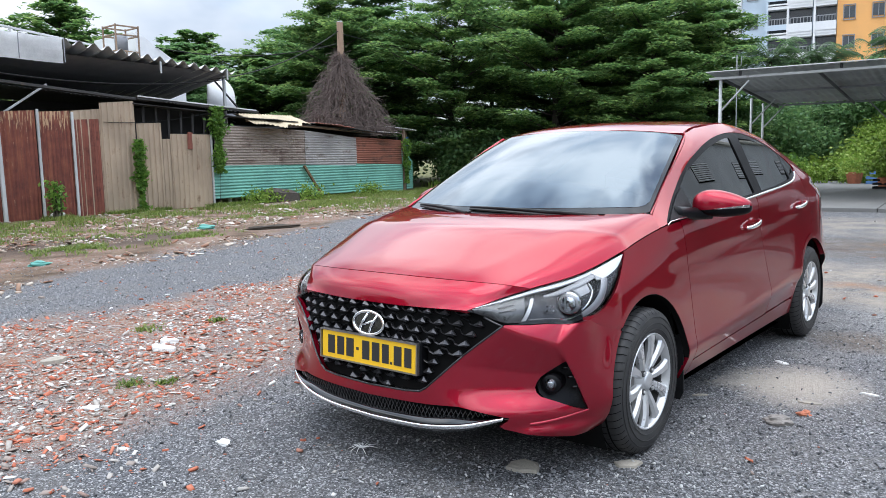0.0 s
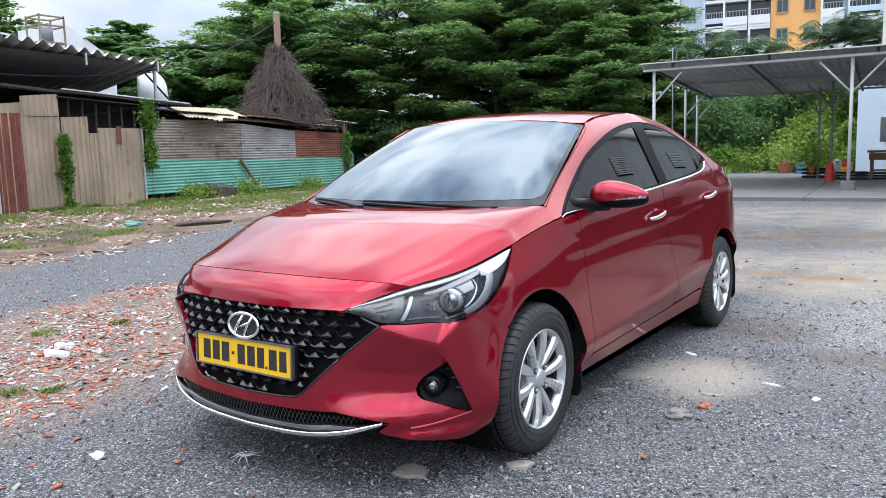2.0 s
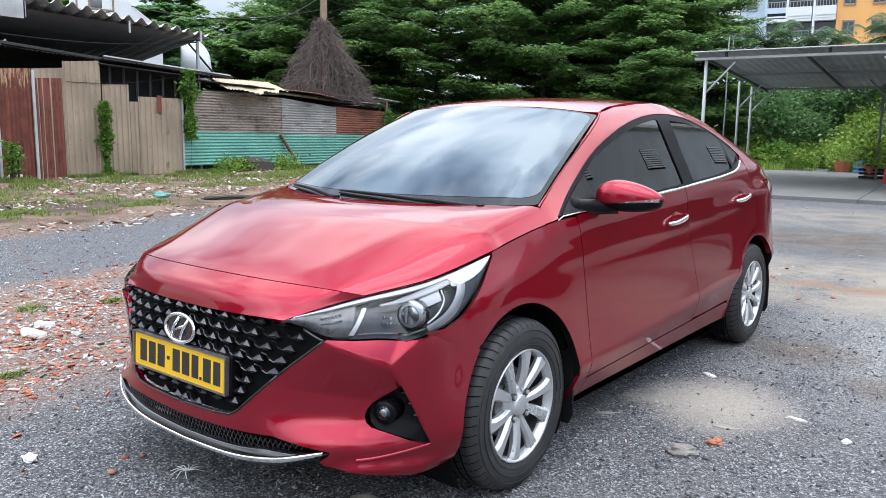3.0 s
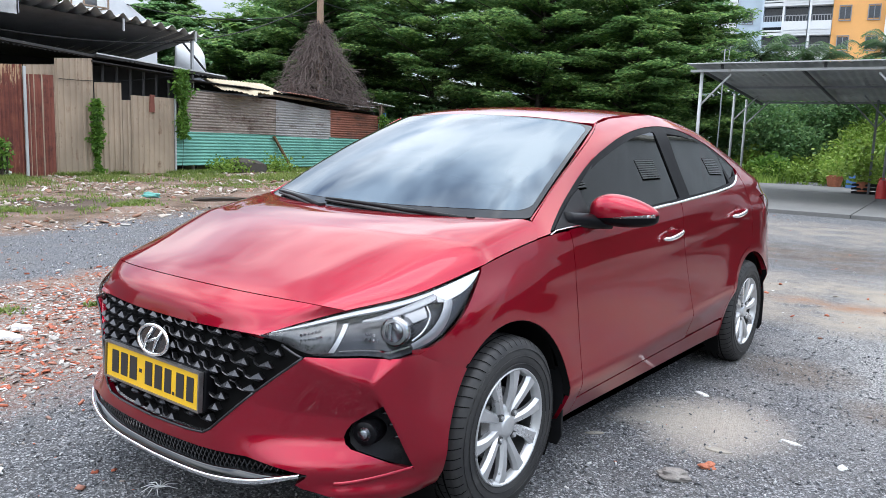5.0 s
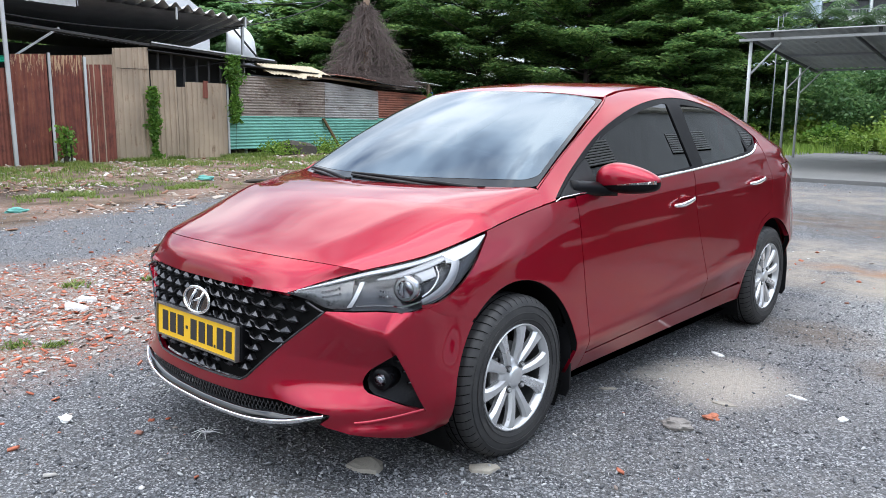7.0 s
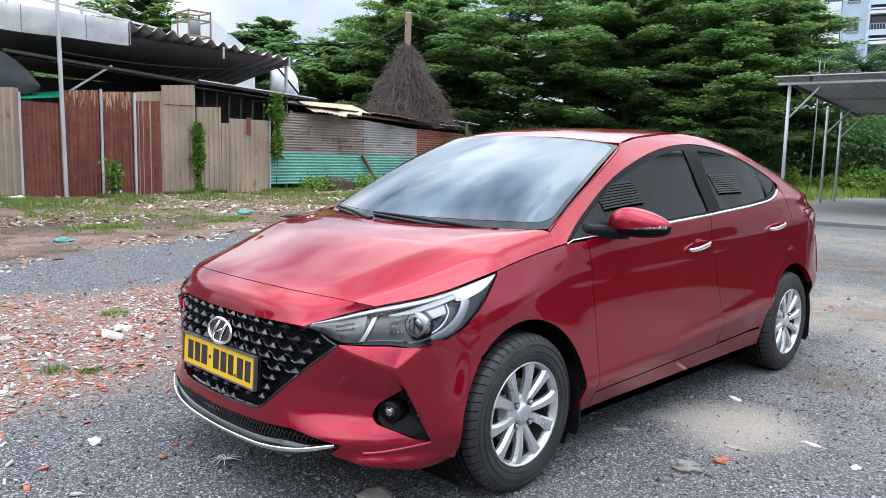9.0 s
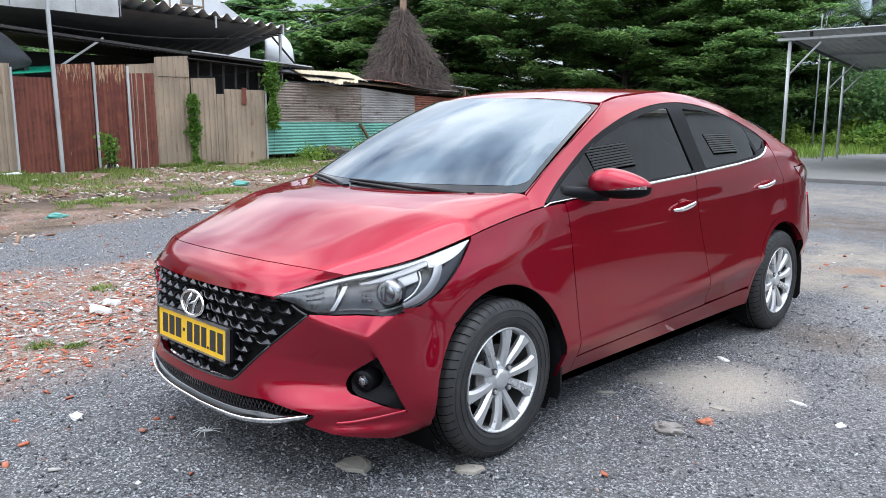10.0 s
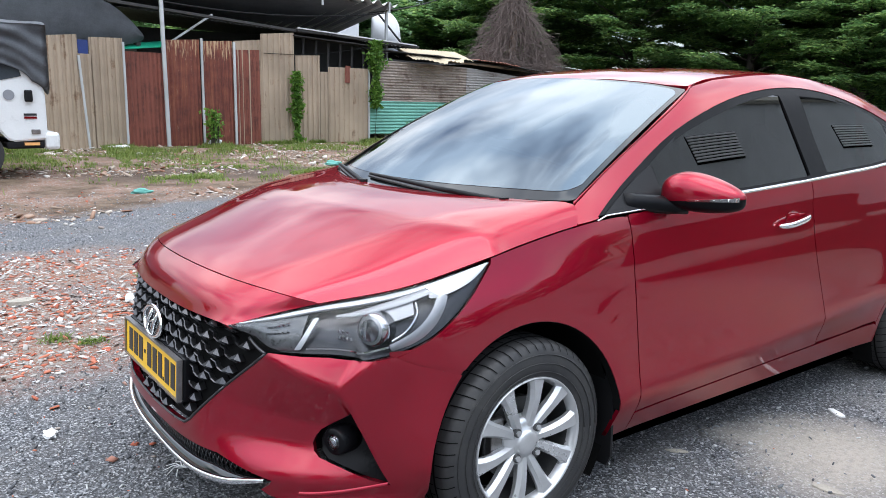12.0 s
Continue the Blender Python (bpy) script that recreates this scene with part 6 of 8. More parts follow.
# ---------------------------------------------------------------- the red car; it faces -y, its left side is +x


def curve(*pts, n=60):
    """A smooth line through points, run through evenly by t from 0 to 1."""
    p = [Vector(q) for q in pts]
    p = [2 * p[0] - p[1], *p, 2 * p[-1] - p[-2]]
    fine = []
    for a, b, c, d in zip(p, p[1:], p[2:], p[3:]):
        for k in range(n):
            t = k / n
            fine.append(0.5 * (2 * b + (c - a) * t + (2 * a - 5 * b + 4 * c - d) * t * t + (3 * b - a - 3 * c + d) * t**3))
    fine.append(p[-2])
    run = [0.0]
    for a, b in zip(fine, fine[1:]):
        run.append(run[-1] + (b - a).length)
    run = np.array(run) / run[-1]

    def at(t):
        i = min(max(int(np.searchsorted(run, t, side="right")) - 1, 0), len(fine) - 2)
        f = (t - run[i]) / max(1e-9, run[i + 1] - run[i])
        return fine[i].lerp(fine[i + 1], min(max(f, 0.0), 1.0))

    return at


def coons(c0, c1, d0, d1, bulge=None):
    """A patch between four lines: c0, c1 across (v = 0, 1), d0, d1 along (u = 0, 1)."""

    def at(u, v):
        a = c0(u) * (1 - v) + c1(u) * v + d0(v) * (1 - u) + d1(v) * u
        a -= c0(0) * (1 - u) * (1 - v) + c0(1) * u * (1 - v) + c1(0) * (1 - u) * v + c1(1) * u * v
        return a + (bulge(u, v) if bulge else Vector())

    return at


def inside(poly, a, b):
    hit, j = False, len(poly) - 1
    for i in range(len(poly)):
        (x0, y0), (x1, y1) = poly[i], poly[j]
        if (y0 > b) != (y1 > b) and a < (x1 - x0) * (b - y0) / (y1 - y0) + x0:
            hit = not hit
        j = i
    return hit


def shrink(poly, gap):
    area = sum(a[0] * b[1] - b[0] * a[1] for a, b in zip(poly, poly[1:] + poly[:1]))
    poly = poly if area > 0 else poly[::-1]
    res, n = [], len(poly)
    for i in range(n):
        p, q, r = (Vector((*poly[(i + k) % n], 0)) for k in (-1, 0, 1))
        d0, d1 = (q - p).normalized(), (r - q).normalized()
        m = (Vector((-d0.y, d0.x, 0)) + Vector((-d1.y, d1.x, 0)))
        m = m.normalized() * gap / max(0.35, m.length / 2) if m.length > 1e-6 else Vector()
        res.append((q.x + m.x, q.y + m.y))
    return res


def skin(surf, poly, holes=(), step=0.03, gap=0.0022, flange=0.014, outward=(0, 0, 0.55)):
    """The part of a surface surf(a, b) inside an outline and outside the holes, with its edges turned in."""
    poly = shrink(poly, gap) if gap else poly
    lo_a, hi_a = min(p[0] for p in poly), max(p[0] for p in poly)
    lo_b, hi_b = min(p[1] for p in poly), max(p[1] for p in poly)
    na, nb = max(2, math.ceil((hi_a - lo_a) / step)), max(2, math.ceil((hi_b - lo_b) / step))
    bm = bmesh.new()
    grid(bm, na, nb, lambda u, v: (lo_a - 1e-4 + (hi_a - lo_a + 2e-4) * u, lo_b - 1e-4 + (hi_b - lo_b + 2e-4) * v, 0))
    for ring in (poly + poly[:1], *(h + h[:1] for h in holes)):
        for (a0, b0), (a1, b1) in zip(ring, ring[1:]):
            if abs(a1 - a0) + abs(b1 - b0) < 1e-5:
                continue
            s = step * 0.9
            near = [f for f in bm.faces if min(a0, a1) - s < f.calc_center_median().x < max(a0, a1) + s and min(b0, b1) - s < f.calc_center_median().y < max(b0, b1) + s]
            geom = list({g for f in near for g in (f, *f.edges, *f.verts)})
            if geom:
                bmesh.ops.bisect_plane(bm, geom=geom, dist=1e-5, plane_co=(a0, b0, 0), plane_no=(b0 - b1, a1 - a0, 0))
    drop = []
    for f in bm.faces:
        c = f.calc_center_median()
        if not inside(poly, c.x, c.y) or any(inside(h, c.x, c.y) for h in holes):
            drop.append(f)
    bmesh.ops.delete(bm, geom=drop, context="FACES")
    bmesh.ops.remove_doubles(bm, verts=bm.verts, dist=0.0004)
    for v in bm.verts:
        v.co = surf(v.co.x, v.co.y)
    return turned_in(bm, flange, outward)


def turned_in(bm, flange, outward):
    bm.normal_update()
    o = Vector(outward)
    if sum(f.normal.dot(f.calc_center_median() - o) * f.calc_area() for f in bm.faces) < 0:
        bmesh.ops.reverse_faces(bm, faces=bm.faces)
        bm.normal_update()
    if flange:
        edges = [e for e in bm.edges if e.is_boundary]
        low = {}
        for e in edges:
            e.smooth = False
            for v in e.verts:
                if v not in low:
                    low[v] = None
        for v in list(low):
            low[v] = bm.verts.new(v.co - v.normal * flange)
        for e in edges:
            f = e.link_faces[0]
            a, b = e.verts
            lp = next(l for l in f.loops if l.edge == e)
            a, b = lp.vert, lp.link_loop_next.vert
            bm.faces.new((b, a, low[a], low[b]))
    for f in bm.faces:
        f.smooth = True
    return bm


def patch(surf, nu, nv, flange=0.014, outward=(0, 0, 0.55)):
    bm = bmesh.new()
    grid(bm, nu, nv, surf)
    bmesh.ops.remove_doubles(bm, verts=bm.verts, dist=0.0004)
    return turned_in(bm, flange, outward)


BELT = [(-2.0, 0.66), (-1.76, 0.755), (-1.42, 0.8705), (-1.37, 0.8815), (-1.29, 0.898), (-1.2, 0.915), (-1.1, 0.932), (-0.99, 0.947), (0, 0.995), (0.9, 1.045), (1.4, 1.075), (1.9, 1.09), (2.3, 1.06)]
BELT_X = [(-2.0, 0.80), (-1.76, 0.785), (-1.42, 0.766), (-1.2, 0.770), (-0.99, 0.779), (-0.7, 0.784), (0, 0.785), (0.9, 0.775), (1.4, 0.755), (1.9, 0.73), (2.3, 0.70)]
RAIL = [(-1.3, 1.0), (-1.04, 1.12), (-0.67, 1.265), (-0.3, 1.385), (0.31, 1.436), (0.86, 1.388), (1.35, 1.277), (1.94, 1.118), (2.3, 1.075)]
LOW_CREASE = [(-1.9, 0.33), (-1.4, 0.35), (-0.9, 0.37), (0.0, 0.42), (0.9, 0.49), (1.5, 0.52), (2.3, 0.48)]
HIGH_CREASE = [(-1.9, 0.60), (-1.4, 0.74), (-0.9, 0.815), (0.0, 0.845), (0.9, 0.89), (1.5, 0.93), (2.3, 0.96)]
AXLES, HUB, ARCH = (-1.30, 1.30), 0.311, 0.366


def side_x(y, z):
    w = 1.0
    if y < -1.5:
        w = max(0.02, 1 - ((y + 1.5) / 0.635) ** 2) ** (1 / 3)
    elif y > 1.45:
        w = max(0.02, 1 - ((y - 1.45) / 0.86) ** 2) ** (1 / 3.4)
    zt, xt = pch(BELT, y), pch(BELT_X, y)
    if z <= zt:
        c, h = pch(LOW_CREASE, y), pch(HIGH_CREASE, y)
        hollow = min(1.0, max(0.0, (y + 1.50) / 0.6)) * min(1.0, max(0.0, (1.75 - y) / 0.5))
        h = min(h, zt - 0.06)
        rows = [(0.10, 0.745), (0.19, 0.784), (c - 0.08, 0.835), (c, 0.860), (c + 0.06, 0.8505), (h - 0.12, 0.8225 - 0.001 * hollow), (h - 0.03, 0.8125), (h - 0.004, 0.8100 + 0.002 * hollow), (h + 0.014, 0.8065 + 0.001 * hollow)]
        if zt - 0.05 > h + 0.035:
            rows.append((zt - 0.05, min(0.804, xt + 0.0155)))
        x = pch(rows + [(zt, xt)], z)
    else:
        v = (z - zt) / max(0.02, pch(RAIL, y) - zt)
        v = min(v, 1.0)
        x = xt - (xt - 0.612) * v - 0.062 * v**11
    for a in AXLES:
        r = math.hypot(y - a, z - HUB)
        if z > 0.2:
            x += 0.007 * math.exp(-(((r - 0.375) / 0.10) ** 2))
    return x * w


def left(y, z, off=0.0):
    return Vector((side_x(y, z) + off, y, z))


def right(y, z, off=0.0):
    return Vector((-side_x(y, z) - off, y, z))


def arc(cy, r, a0, a1, n=14):
    return [(cy + r * math.cos(radians(a0 + (a1 - a0) * k / n)), HUB + r * math.sin(radians(a0 + (a1 - a0) * k / n))) for k in range(n + 1)]


# gently curved side panes: the middle's y, then x = a + b y + c z + d y y + e y z + f z z round it
FRONT_PANE = (-0.2, 0.6938, 0.0377, -0.4259, -0.0358, 0.0459, -0.0220)
REAR_PANE = (0.7, 0.7017, 0.0117, -0.4059, -0.0196, 0.0253, -0.0174)

QUARTER_PANE = (0.7, 0.6920, 0.0117, -0.4059, -0.0196, 0.0253, -0.0174)


def pane(s, shape):
    def at(y, z):
        y0, a, b, c, d, e, f = shape
        u, w = y - y0, z - 1.18
        return Vector((s * (a + b * u + c * w + d * u * u + e * u * w + f * w * w), y, z))

    return at


def belt_line(y0, y1, n=8, lift=0.0):
    return [(y0 + (y1 - y0) * k / n, pch(BELT, y0 + (y1 - y0) * k / n) + lift) for k in range(n + 1)]


def flat_curve(*pts, n=14):
    c = curve(*[(a, b, 0) for a, b in pts])
    return [tuple(c(k / n)[:2]) for k in range(n + 1)]


# outlines on the car's flank, as (y, z)
WINDOW_TOP = flat_curve((-0.985, 0.957), (-0.75, 1.085), (-0.45, 1.232), (-0.1, 1.335), (0.26, 1.378), (0.6, 1.360), (0.9, 1.300), (1.2, 1.210), (1.275, 1.172), n=26)
WINDOW_LOW = flat_curve((1.275, 1.172), (1.225, 1.118), (1.08, 1.074), (0.80, 1.048), n=8)[:-1] + belt_line(0.80, -0.985, 10, 0.008)
DOOR_FRONT = flat_curve((-0.862, 0.951), (-0.848, 0.80), (-0.836, 0.55), (-0.832, 0.31), n=6)
DOOR_SPLIT = flat_curve((0.252, 1.012), (0.240, 0.95), (0.27, 0.75), (0.33, 0.50), (0.352, 0.325), n=8)
DOOR_BACK = flat_curve((1.305, 1.07), (1.335, 0.95), (1.338, 0.80), (1.30, 0.715), n=6) + arc(1.30, 0.402, 95, 178, 10) + [(0.885, 0.335)]

FENDER = (
    arc(-1.30, ARCH, 132, 4, 22) + [(-0.943, 0.29), (-0.942, 0.222), (-0.832, 0.222)] + DOOR_FRONT[::-1] + belt_line(-0.90, -1.415, 10)
    + flat_curve((-1.42, 0.856), (-1.50, 0.778), (-1.62, 0.692), (-1.735, 0.640), n=8) + [(-1.66, 0.612)]
)
FRONT_DOOR = DOOR_FRONT + [(-0.832, 0.303), (-0.2, 0.311), (0.352, 0.318)] + DOOR_SPLIT[::-1][1:-1] + belt_line(0.25, -0.855, 8, 0.002)
REAR_DOOR = DOOR_SPLIT + [(0.60, 0.324)] + DOOR_BACK[::-1] + flat_curve((1.285, 1.150), (1.225, 1.108), (1.08, 1.066), (0.80, 1.040), n=8) + belt_line(0.79, 0.255, 5, 0.002)
SILL = [(-0.832, 0.222), (-0.832, 0.300), (0.352, 0.315), (0.885, 0.325), (0.937, 0.300), (0.94, 0.222)]
QUARTER = (
    [(-1.078, 0.938), (-1.062, 0.985)] + flat_curve((-1.035, 1.0), (-0.67, 1.185), (-0.31, 1.368), n=10) + [(-0.15, 1.398), (0.1, 1.422), (0.31, 1.434), (0.6, 1.418), (0.86, 1.386), (1.1, 1.338), (1.35, 1.275), (1.65, 1.192), (1.94, 1.116), (2.06, 1.075)]
    + [(1.90, 1.005), (1.56, 0.995), (1.62, 0.93), (1.80, 0.86), (1.80, 0.80), (1.66, 0.62)] + arc(1.30, ARCH, 38, 182, 24) + arc(1.30, 0.401, 179, 96, 10) + DOOR_BACK[5::-1] + [(1.30, 1.16)] + WINDOW_TOP[::-1] + [(-0.985, 0.951), (-1.03, 0.944)]
)
REAR_BUMPER_SIDE = arc(1.30, ARCH, 38, -14, 8) + [(1.75, 0.185), (2.02, 0.205), (2.12, 0.35), (2.12, 0.80), (1.80, 0.80), (1.66, 0.62)]
GLASS_FRONT = flat_curve((-0.66, 1.098), (-0.45, 1.205), (-0.1, 1.305), (0.16, 1.348), n=10) + flat_curve((0.195, 1.345), (0.225, 1.2), (0.262, 1.035), n=4) + belt_line(0.255, -0.66, 8, 0.022)
GLASS_REAR = flat_curve((0.345, 1.345), (0.6, 1.332), (0.86, 1.282), (0.985, 1.235), n=8) + [(1.005, 1.215), (1.055, 1.10)] + flat_curve((1.05, 1.086), (0.80, 1.063), n=2) + belt_line(0.79, 0.405, 4, 0.022) + flat_curve((0.395, 1.04), (0.36, 1.2), n=3)
GLASS_QUARTER = [(1.045, 1.222), (1.19, 1.178), (1.235, 1.158), (1.205, 1.125), (1.095, 1.100)]
MIRROR_SAIL = [(-0.965, 0.958), (-0.74, 1.075), (-0.675, 1.10), (-0.668, 0.975), (-0.80, 0.967)]

# the nose: a plan line with a rounded corner, leaning with height
_th = np.linspace(0.0, math.pi / 2, 400)
_px, _py = 0.865 * np.sin(_th) ** (2 / 3), -1.5 - 0.635 * np.cos(_th)
_px, _py = np.append(_px, 0.865), np.append(_py, -1.1)
_run = np.append(0.0, np.cumsum(np.hypot(np.diff(_px), np.diff(_py))))
NOSE_C = [(0.12, 0.10), (0.20, 0.035), (0.26, 0.005), (0.33, 0.0), (0.45, 0.010), (0.60, 0.022), (0.70, 0.040), (0.80, 0.115)]
NOSE_Q = [(0.40, 0.0), (0.571, 0.006), (0.646, 0.050), (0.70, 0.075)]
NOSE_A = [(0.15, 0.93), (0.21, 0.965), (0.26, 0.975), (0.34, 0.99), (0.45, 1.0), (0.62, 1.0), (0.72, 0.985)]


def u_of_x(x):
    return math.copysign(float(np.interp(abs(x), _px[:400], _run[:400])), x)


def u_of_y(y):
    return float(np.interp(y, _py, _run))


def eased(t, w):
    """max(0, t) with its corner rounded over 2 w."""
    return 0.0 if t <= -w else (t if t >= w else (t + w) ** 2 / (4 * w))


def nose(u, z, off=0.0):
    a = abs(u)
    x, y = float(np.interp(a, _run, _px)), float(np.interp(a, _run, _py))
    fade = min(1.0, max(0.0, (-1.55 - y) / 0.12))
    # the undercut below the fold, from the grille's edge to the fog lamp's outer rim
    edge = 0.728 + (0.571 - z) * 0.296
    crest = 0.644 - (x - 0.572) * 0.468
    over = z - (crest if x < 0.728 else 0.571 + (x - 0.728) * 1.5)
    facet = 0.62 * eased(over, 0.011)
    t = min(1.0, max(0.0, (x - 0.46) / 0.12))
    t = t * t * (3 - 2 * t)
    q = (pch(NOSE_Q, z) * (x / 0.76) ** 2 * (1 - t) + facet * t) * fade
    fold = 0.0
    if 0.30 < z < crest + 0.011 and x < edge + 0.012:
        deep = min(1.0, eased(crest - z, 0.011) / max(0.03, (crest - 0.41) * 0.75)) if z > 0.41 else 0.5 - 0.5 * math.cos(math.pi * (z - 0.30) / 0.11)
        rim = min(1.0, max(0.0, (edge + 0.010 - x) / 0.024))
        rim = rim * rim * (3 - 2 * rim)
        start = min(1.0, max(0.0, (x - 0.30) / 0.30))
        fold = -0.048 * deep * rim * start * start * (3 - 2 * start) * fade
    y2 = y + (pch(NOSE_C, z) * fade + q) - fold - off * fade
    x2 = x * (1 + (pch(NOSE_A, z) - 1) * (0.3 + 0.7 * fade)) + fold * 0.3 + off * (1 - fade)
    # the lower lip of the corner turns outwards
    lip = min(1.0, max(0.0, (0.275 - z) / 0.035)) * min(1.0, max(0.0, (x - 0.60) / 0.08))
    lip = 0.014 * lip * lip * (3 - 2 * lip)
    y2 -= lip * fade
    x2 += 0.6 * lip
    b = min(1.0, max(0.0, (y2 + 1.82) / 0.17))
    if b > 0:
        b = b * b * (3 - 2 * b)
        x2 += (side_x(y2, z) - x2) * b
    return Vector((math.copysign(x2, u), y2, z))


def nose_x(x, z, off=0.0):
    return nose(u_of_x(x), z, off)


def make_wheel(parent, x, y, s):
    """s = 1: the outer face looks to +x."""
    wheel = new("wheel")
    wheel.parent = parent
    wheel.matrix_basis = Matrix.Translation((x, y, HUB)) @ (Matrix() if s > 0 else pose(0, 0, 0, 0, 0, 180))
    bm = bmesh.new()
    n = 96
    prof = [(-0.165, 0.195), (-0.178, 0.205), (-0.187, 0.235), (-0.184, 0.275), (-0.170, 0.300), (-0.150, 0.3085), (-0.092, 0.311), (-0.035, 0.3085), (-0.014, 0.300), (0.000, 0.275), (0.004, 0.240), (-0.002, 0.210), (-0.012, 0.198), (-0.02, 0.194)]
    rings = []
    for px, pr in prof:
        rings.append([bm.verts.new((px, pr * math.cos(6.28318 * k / n), pr * math.sin(6.28318 * k / n))) for k in range(n)])
    for i, (a, b) in enumerate(zip(rings, rings[1:])):
        for k in range(n):
            bm.faces.new((a[k], a[(k + 1) % n], b[(k + 1) % n], b[k]))
    bmesh.ops.recalc_face_normals(bm, faces=bm.faces)
    tyre = part("tyre", bm, RUBBER, wheel, "dusty black rubber tyre", True)
    bm = bmesh.new()
    for gx in (-0.128, -0.094, -0.060):
        for k in range(n):
            a0, a1 = 6.28318 * k / n, 6.28318 * (k + 1) / n
            q = [(gx - 0.004, a0), (gx + 0.004, a0), (gx + 0.004, a1), (gx - 0.004, a1)]
            bm.faces.new([bm.verts.new((qx, 0.3118 * math.cos(a), 0.3118 * math.sin(a))) for qx, a in q])
    for k in range(56):
        a = 6.28318 * k / 56
        for sh in (((-0.1865, 0.283), (-0.176, 0.2985), (-0.162, 0.3065), (-0.134, 0.3116)), ((-0.054, 0.3110), (-0.030, 0.3085), (-0.012, 0.300), (-0.0005, 0.284)), ((-0.122, 0.3118), (-0.100, 0.3122)), ((-0.088, 0.3122), (-0.066, 0.3118))):
            lean = 0.045 if sh[0][0] < -0.1 else -0.045
            rows = [[bm.verts.new((qx, (pr + 0.0012) * math.cos(a + lean * m / 3 + e), (pr + 0.0012) * math.sin(a + lean * m / 3 + e))) for e in (-0.0055, 0.0055)] for m, (qx, pr) in enumerate(sh)]
            for u, v in zip(rows, rows[1:]):
                bm.faces.new((u[0], u[1], v[1], v[0]))
    bmesh.ops.remove_doubles(bm, verts=bm.verts, dist=0.0003)
    part("tread_groove", bm, DARK_VOID, tyre)
    bm = bmesh.new()
    for px, pr in ((0.0035, 0.222), (0.0050, 0.248), (0.0015, 0.274)):
        tube(bm, [(px, pr * math.cos(6.28318 * k / 64), pr * math.sin(6.28318 * k / 64)) for k in range(65)], 0.0016, 5)
    part("sidewall_rib", bm, RUBBER, tyre, "", True)
    # rim barrel and lip
    bm = bmesh.new()
    prof = [(-0.034, 0.186), (-0.014, 0.191), (-0.004, 0.1975), (0.000, 0.201), (-0.001, 0.2035), (-0.006, 0.2055), (-0.02, 0.205)]
    rings = [[bm.verts.new((px, pr * math.cos(6.28318 * k / 64), pr * math.sin(6.28318 * k / 64))) for k in range(64)] for px, pr in prof]
    for a, b in zip(rings, rings[1:]):
        for k in range(64):
            bm.faces.new((a[k], b[k], b[(k + 1) % 64], a[(k + 1) % 64]))
    rim = part("rim", bm, ALLOY, wheel, "silver ten-spoke alloy rim", True)
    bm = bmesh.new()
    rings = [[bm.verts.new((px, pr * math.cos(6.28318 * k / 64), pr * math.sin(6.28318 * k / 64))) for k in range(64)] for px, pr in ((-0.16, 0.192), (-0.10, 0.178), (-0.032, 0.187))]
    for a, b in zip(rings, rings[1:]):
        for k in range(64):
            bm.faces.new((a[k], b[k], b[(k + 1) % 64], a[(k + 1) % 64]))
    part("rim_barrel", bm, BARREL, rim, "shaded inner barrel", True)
    bm = bmesh.new()
    tube(bm, [(-0.165, 0, 0), (-0.155, 0, 0)], 0.19, 40)
    part("backing_plate", bm, DARK_VOID, wheel)
    # ten spokes, in five pairs that lean together at the hub, each with a raised face and bevelled flanks
    for k in range(10):
        base = 36 * k + 9 + (5.5 if k % 2 else -5.5)
        tip = 36 * k + 9 + (-0.5 if k % 2 else 0.5)
        bm = bmesh.new()
        secs = []
        for t in (0.0, 0.2, 0.4, 0.6, 0.8, 0.92, 1.0):
            r = 0.036 + (0.197 - 0.036) * t
            a = radians(base + (tip - base) * t)
            w = 0.0148 + 0.0085 * t + 0.009 * max(0.0, t - 0.75) / 0.25
            fx = -0.024 + 0.018 * math.sin(t * 2.0)
            d = 0.034 - 0.010 * t
            c, q = Vector((0, math.cos(a), math.sin(a))), Vector((0, -math.sin(a), math.cos(a)))
            face = 0.50 + 0.12 * t
            sec = [c * r - q * w + Vector((fx - 0.012, 0, 0)), c * r - q * w * face + Vector((fx, 0, 0)), c * r + q * w * face + Vector((fx, 0, 0)), c * r + q * w + Vector((fx - 0.012, 0, 0)), c * r + q * w * 0.9 + Vector((fx - d, 0, 0)), c * r - q * w * 0.9 + Vector((fx - d, 0, 0))]
            secs.append([bm.verts.new(v) for v in sec])
        for a, b in zip(secs, secs[1:]):
            for j in range(6):
                bm.faces.new((a[j], a[(j + 1) % 6], b[(j + 1) % 6], b[j]))
        bm.faces.new(secs[-1]), bm.faces.new(secs[0][::-1])
        bmesh.ops.recalc_face_normals(bm, faces=bm.faces)
        part("spoke", bm, ALLOY, rim)
    bm = bmesh.new()
    hubp = [(-0.055, 0.080), (-0.036, 0.077), (-0.027, 0.070), (-0.0225, 0.060), (-0.0205, 0.041), (-0.013, 0.0365), (-0.0095, 0.0335), (-0.0085, 0.018), (-0.0082, 0.0)]
    rings = [[bm.verts.new((px, max(pr, 1e-4) * math.cos(6.28318 * k / 32), max(pr, 1e-4) * math.sin(6.28318 * k / 32))) for k in range(32)] for px, pr in hubp]
    for a, b in zip(rings, rings[1:]):
        for k in range(32):
            bm.faces.new((a[k], a[(k + 1) % 32], b[(k + 1) % 32], b[k]))
    bmesh.ops.recalc_face_normals(bm, faces=bm.faces)
    part("hub_cap", bm, ALLOY, rim, "", True)
    for k in range(4):
        bm = bmesh.new()
        a = radians(45 + 90 * k)
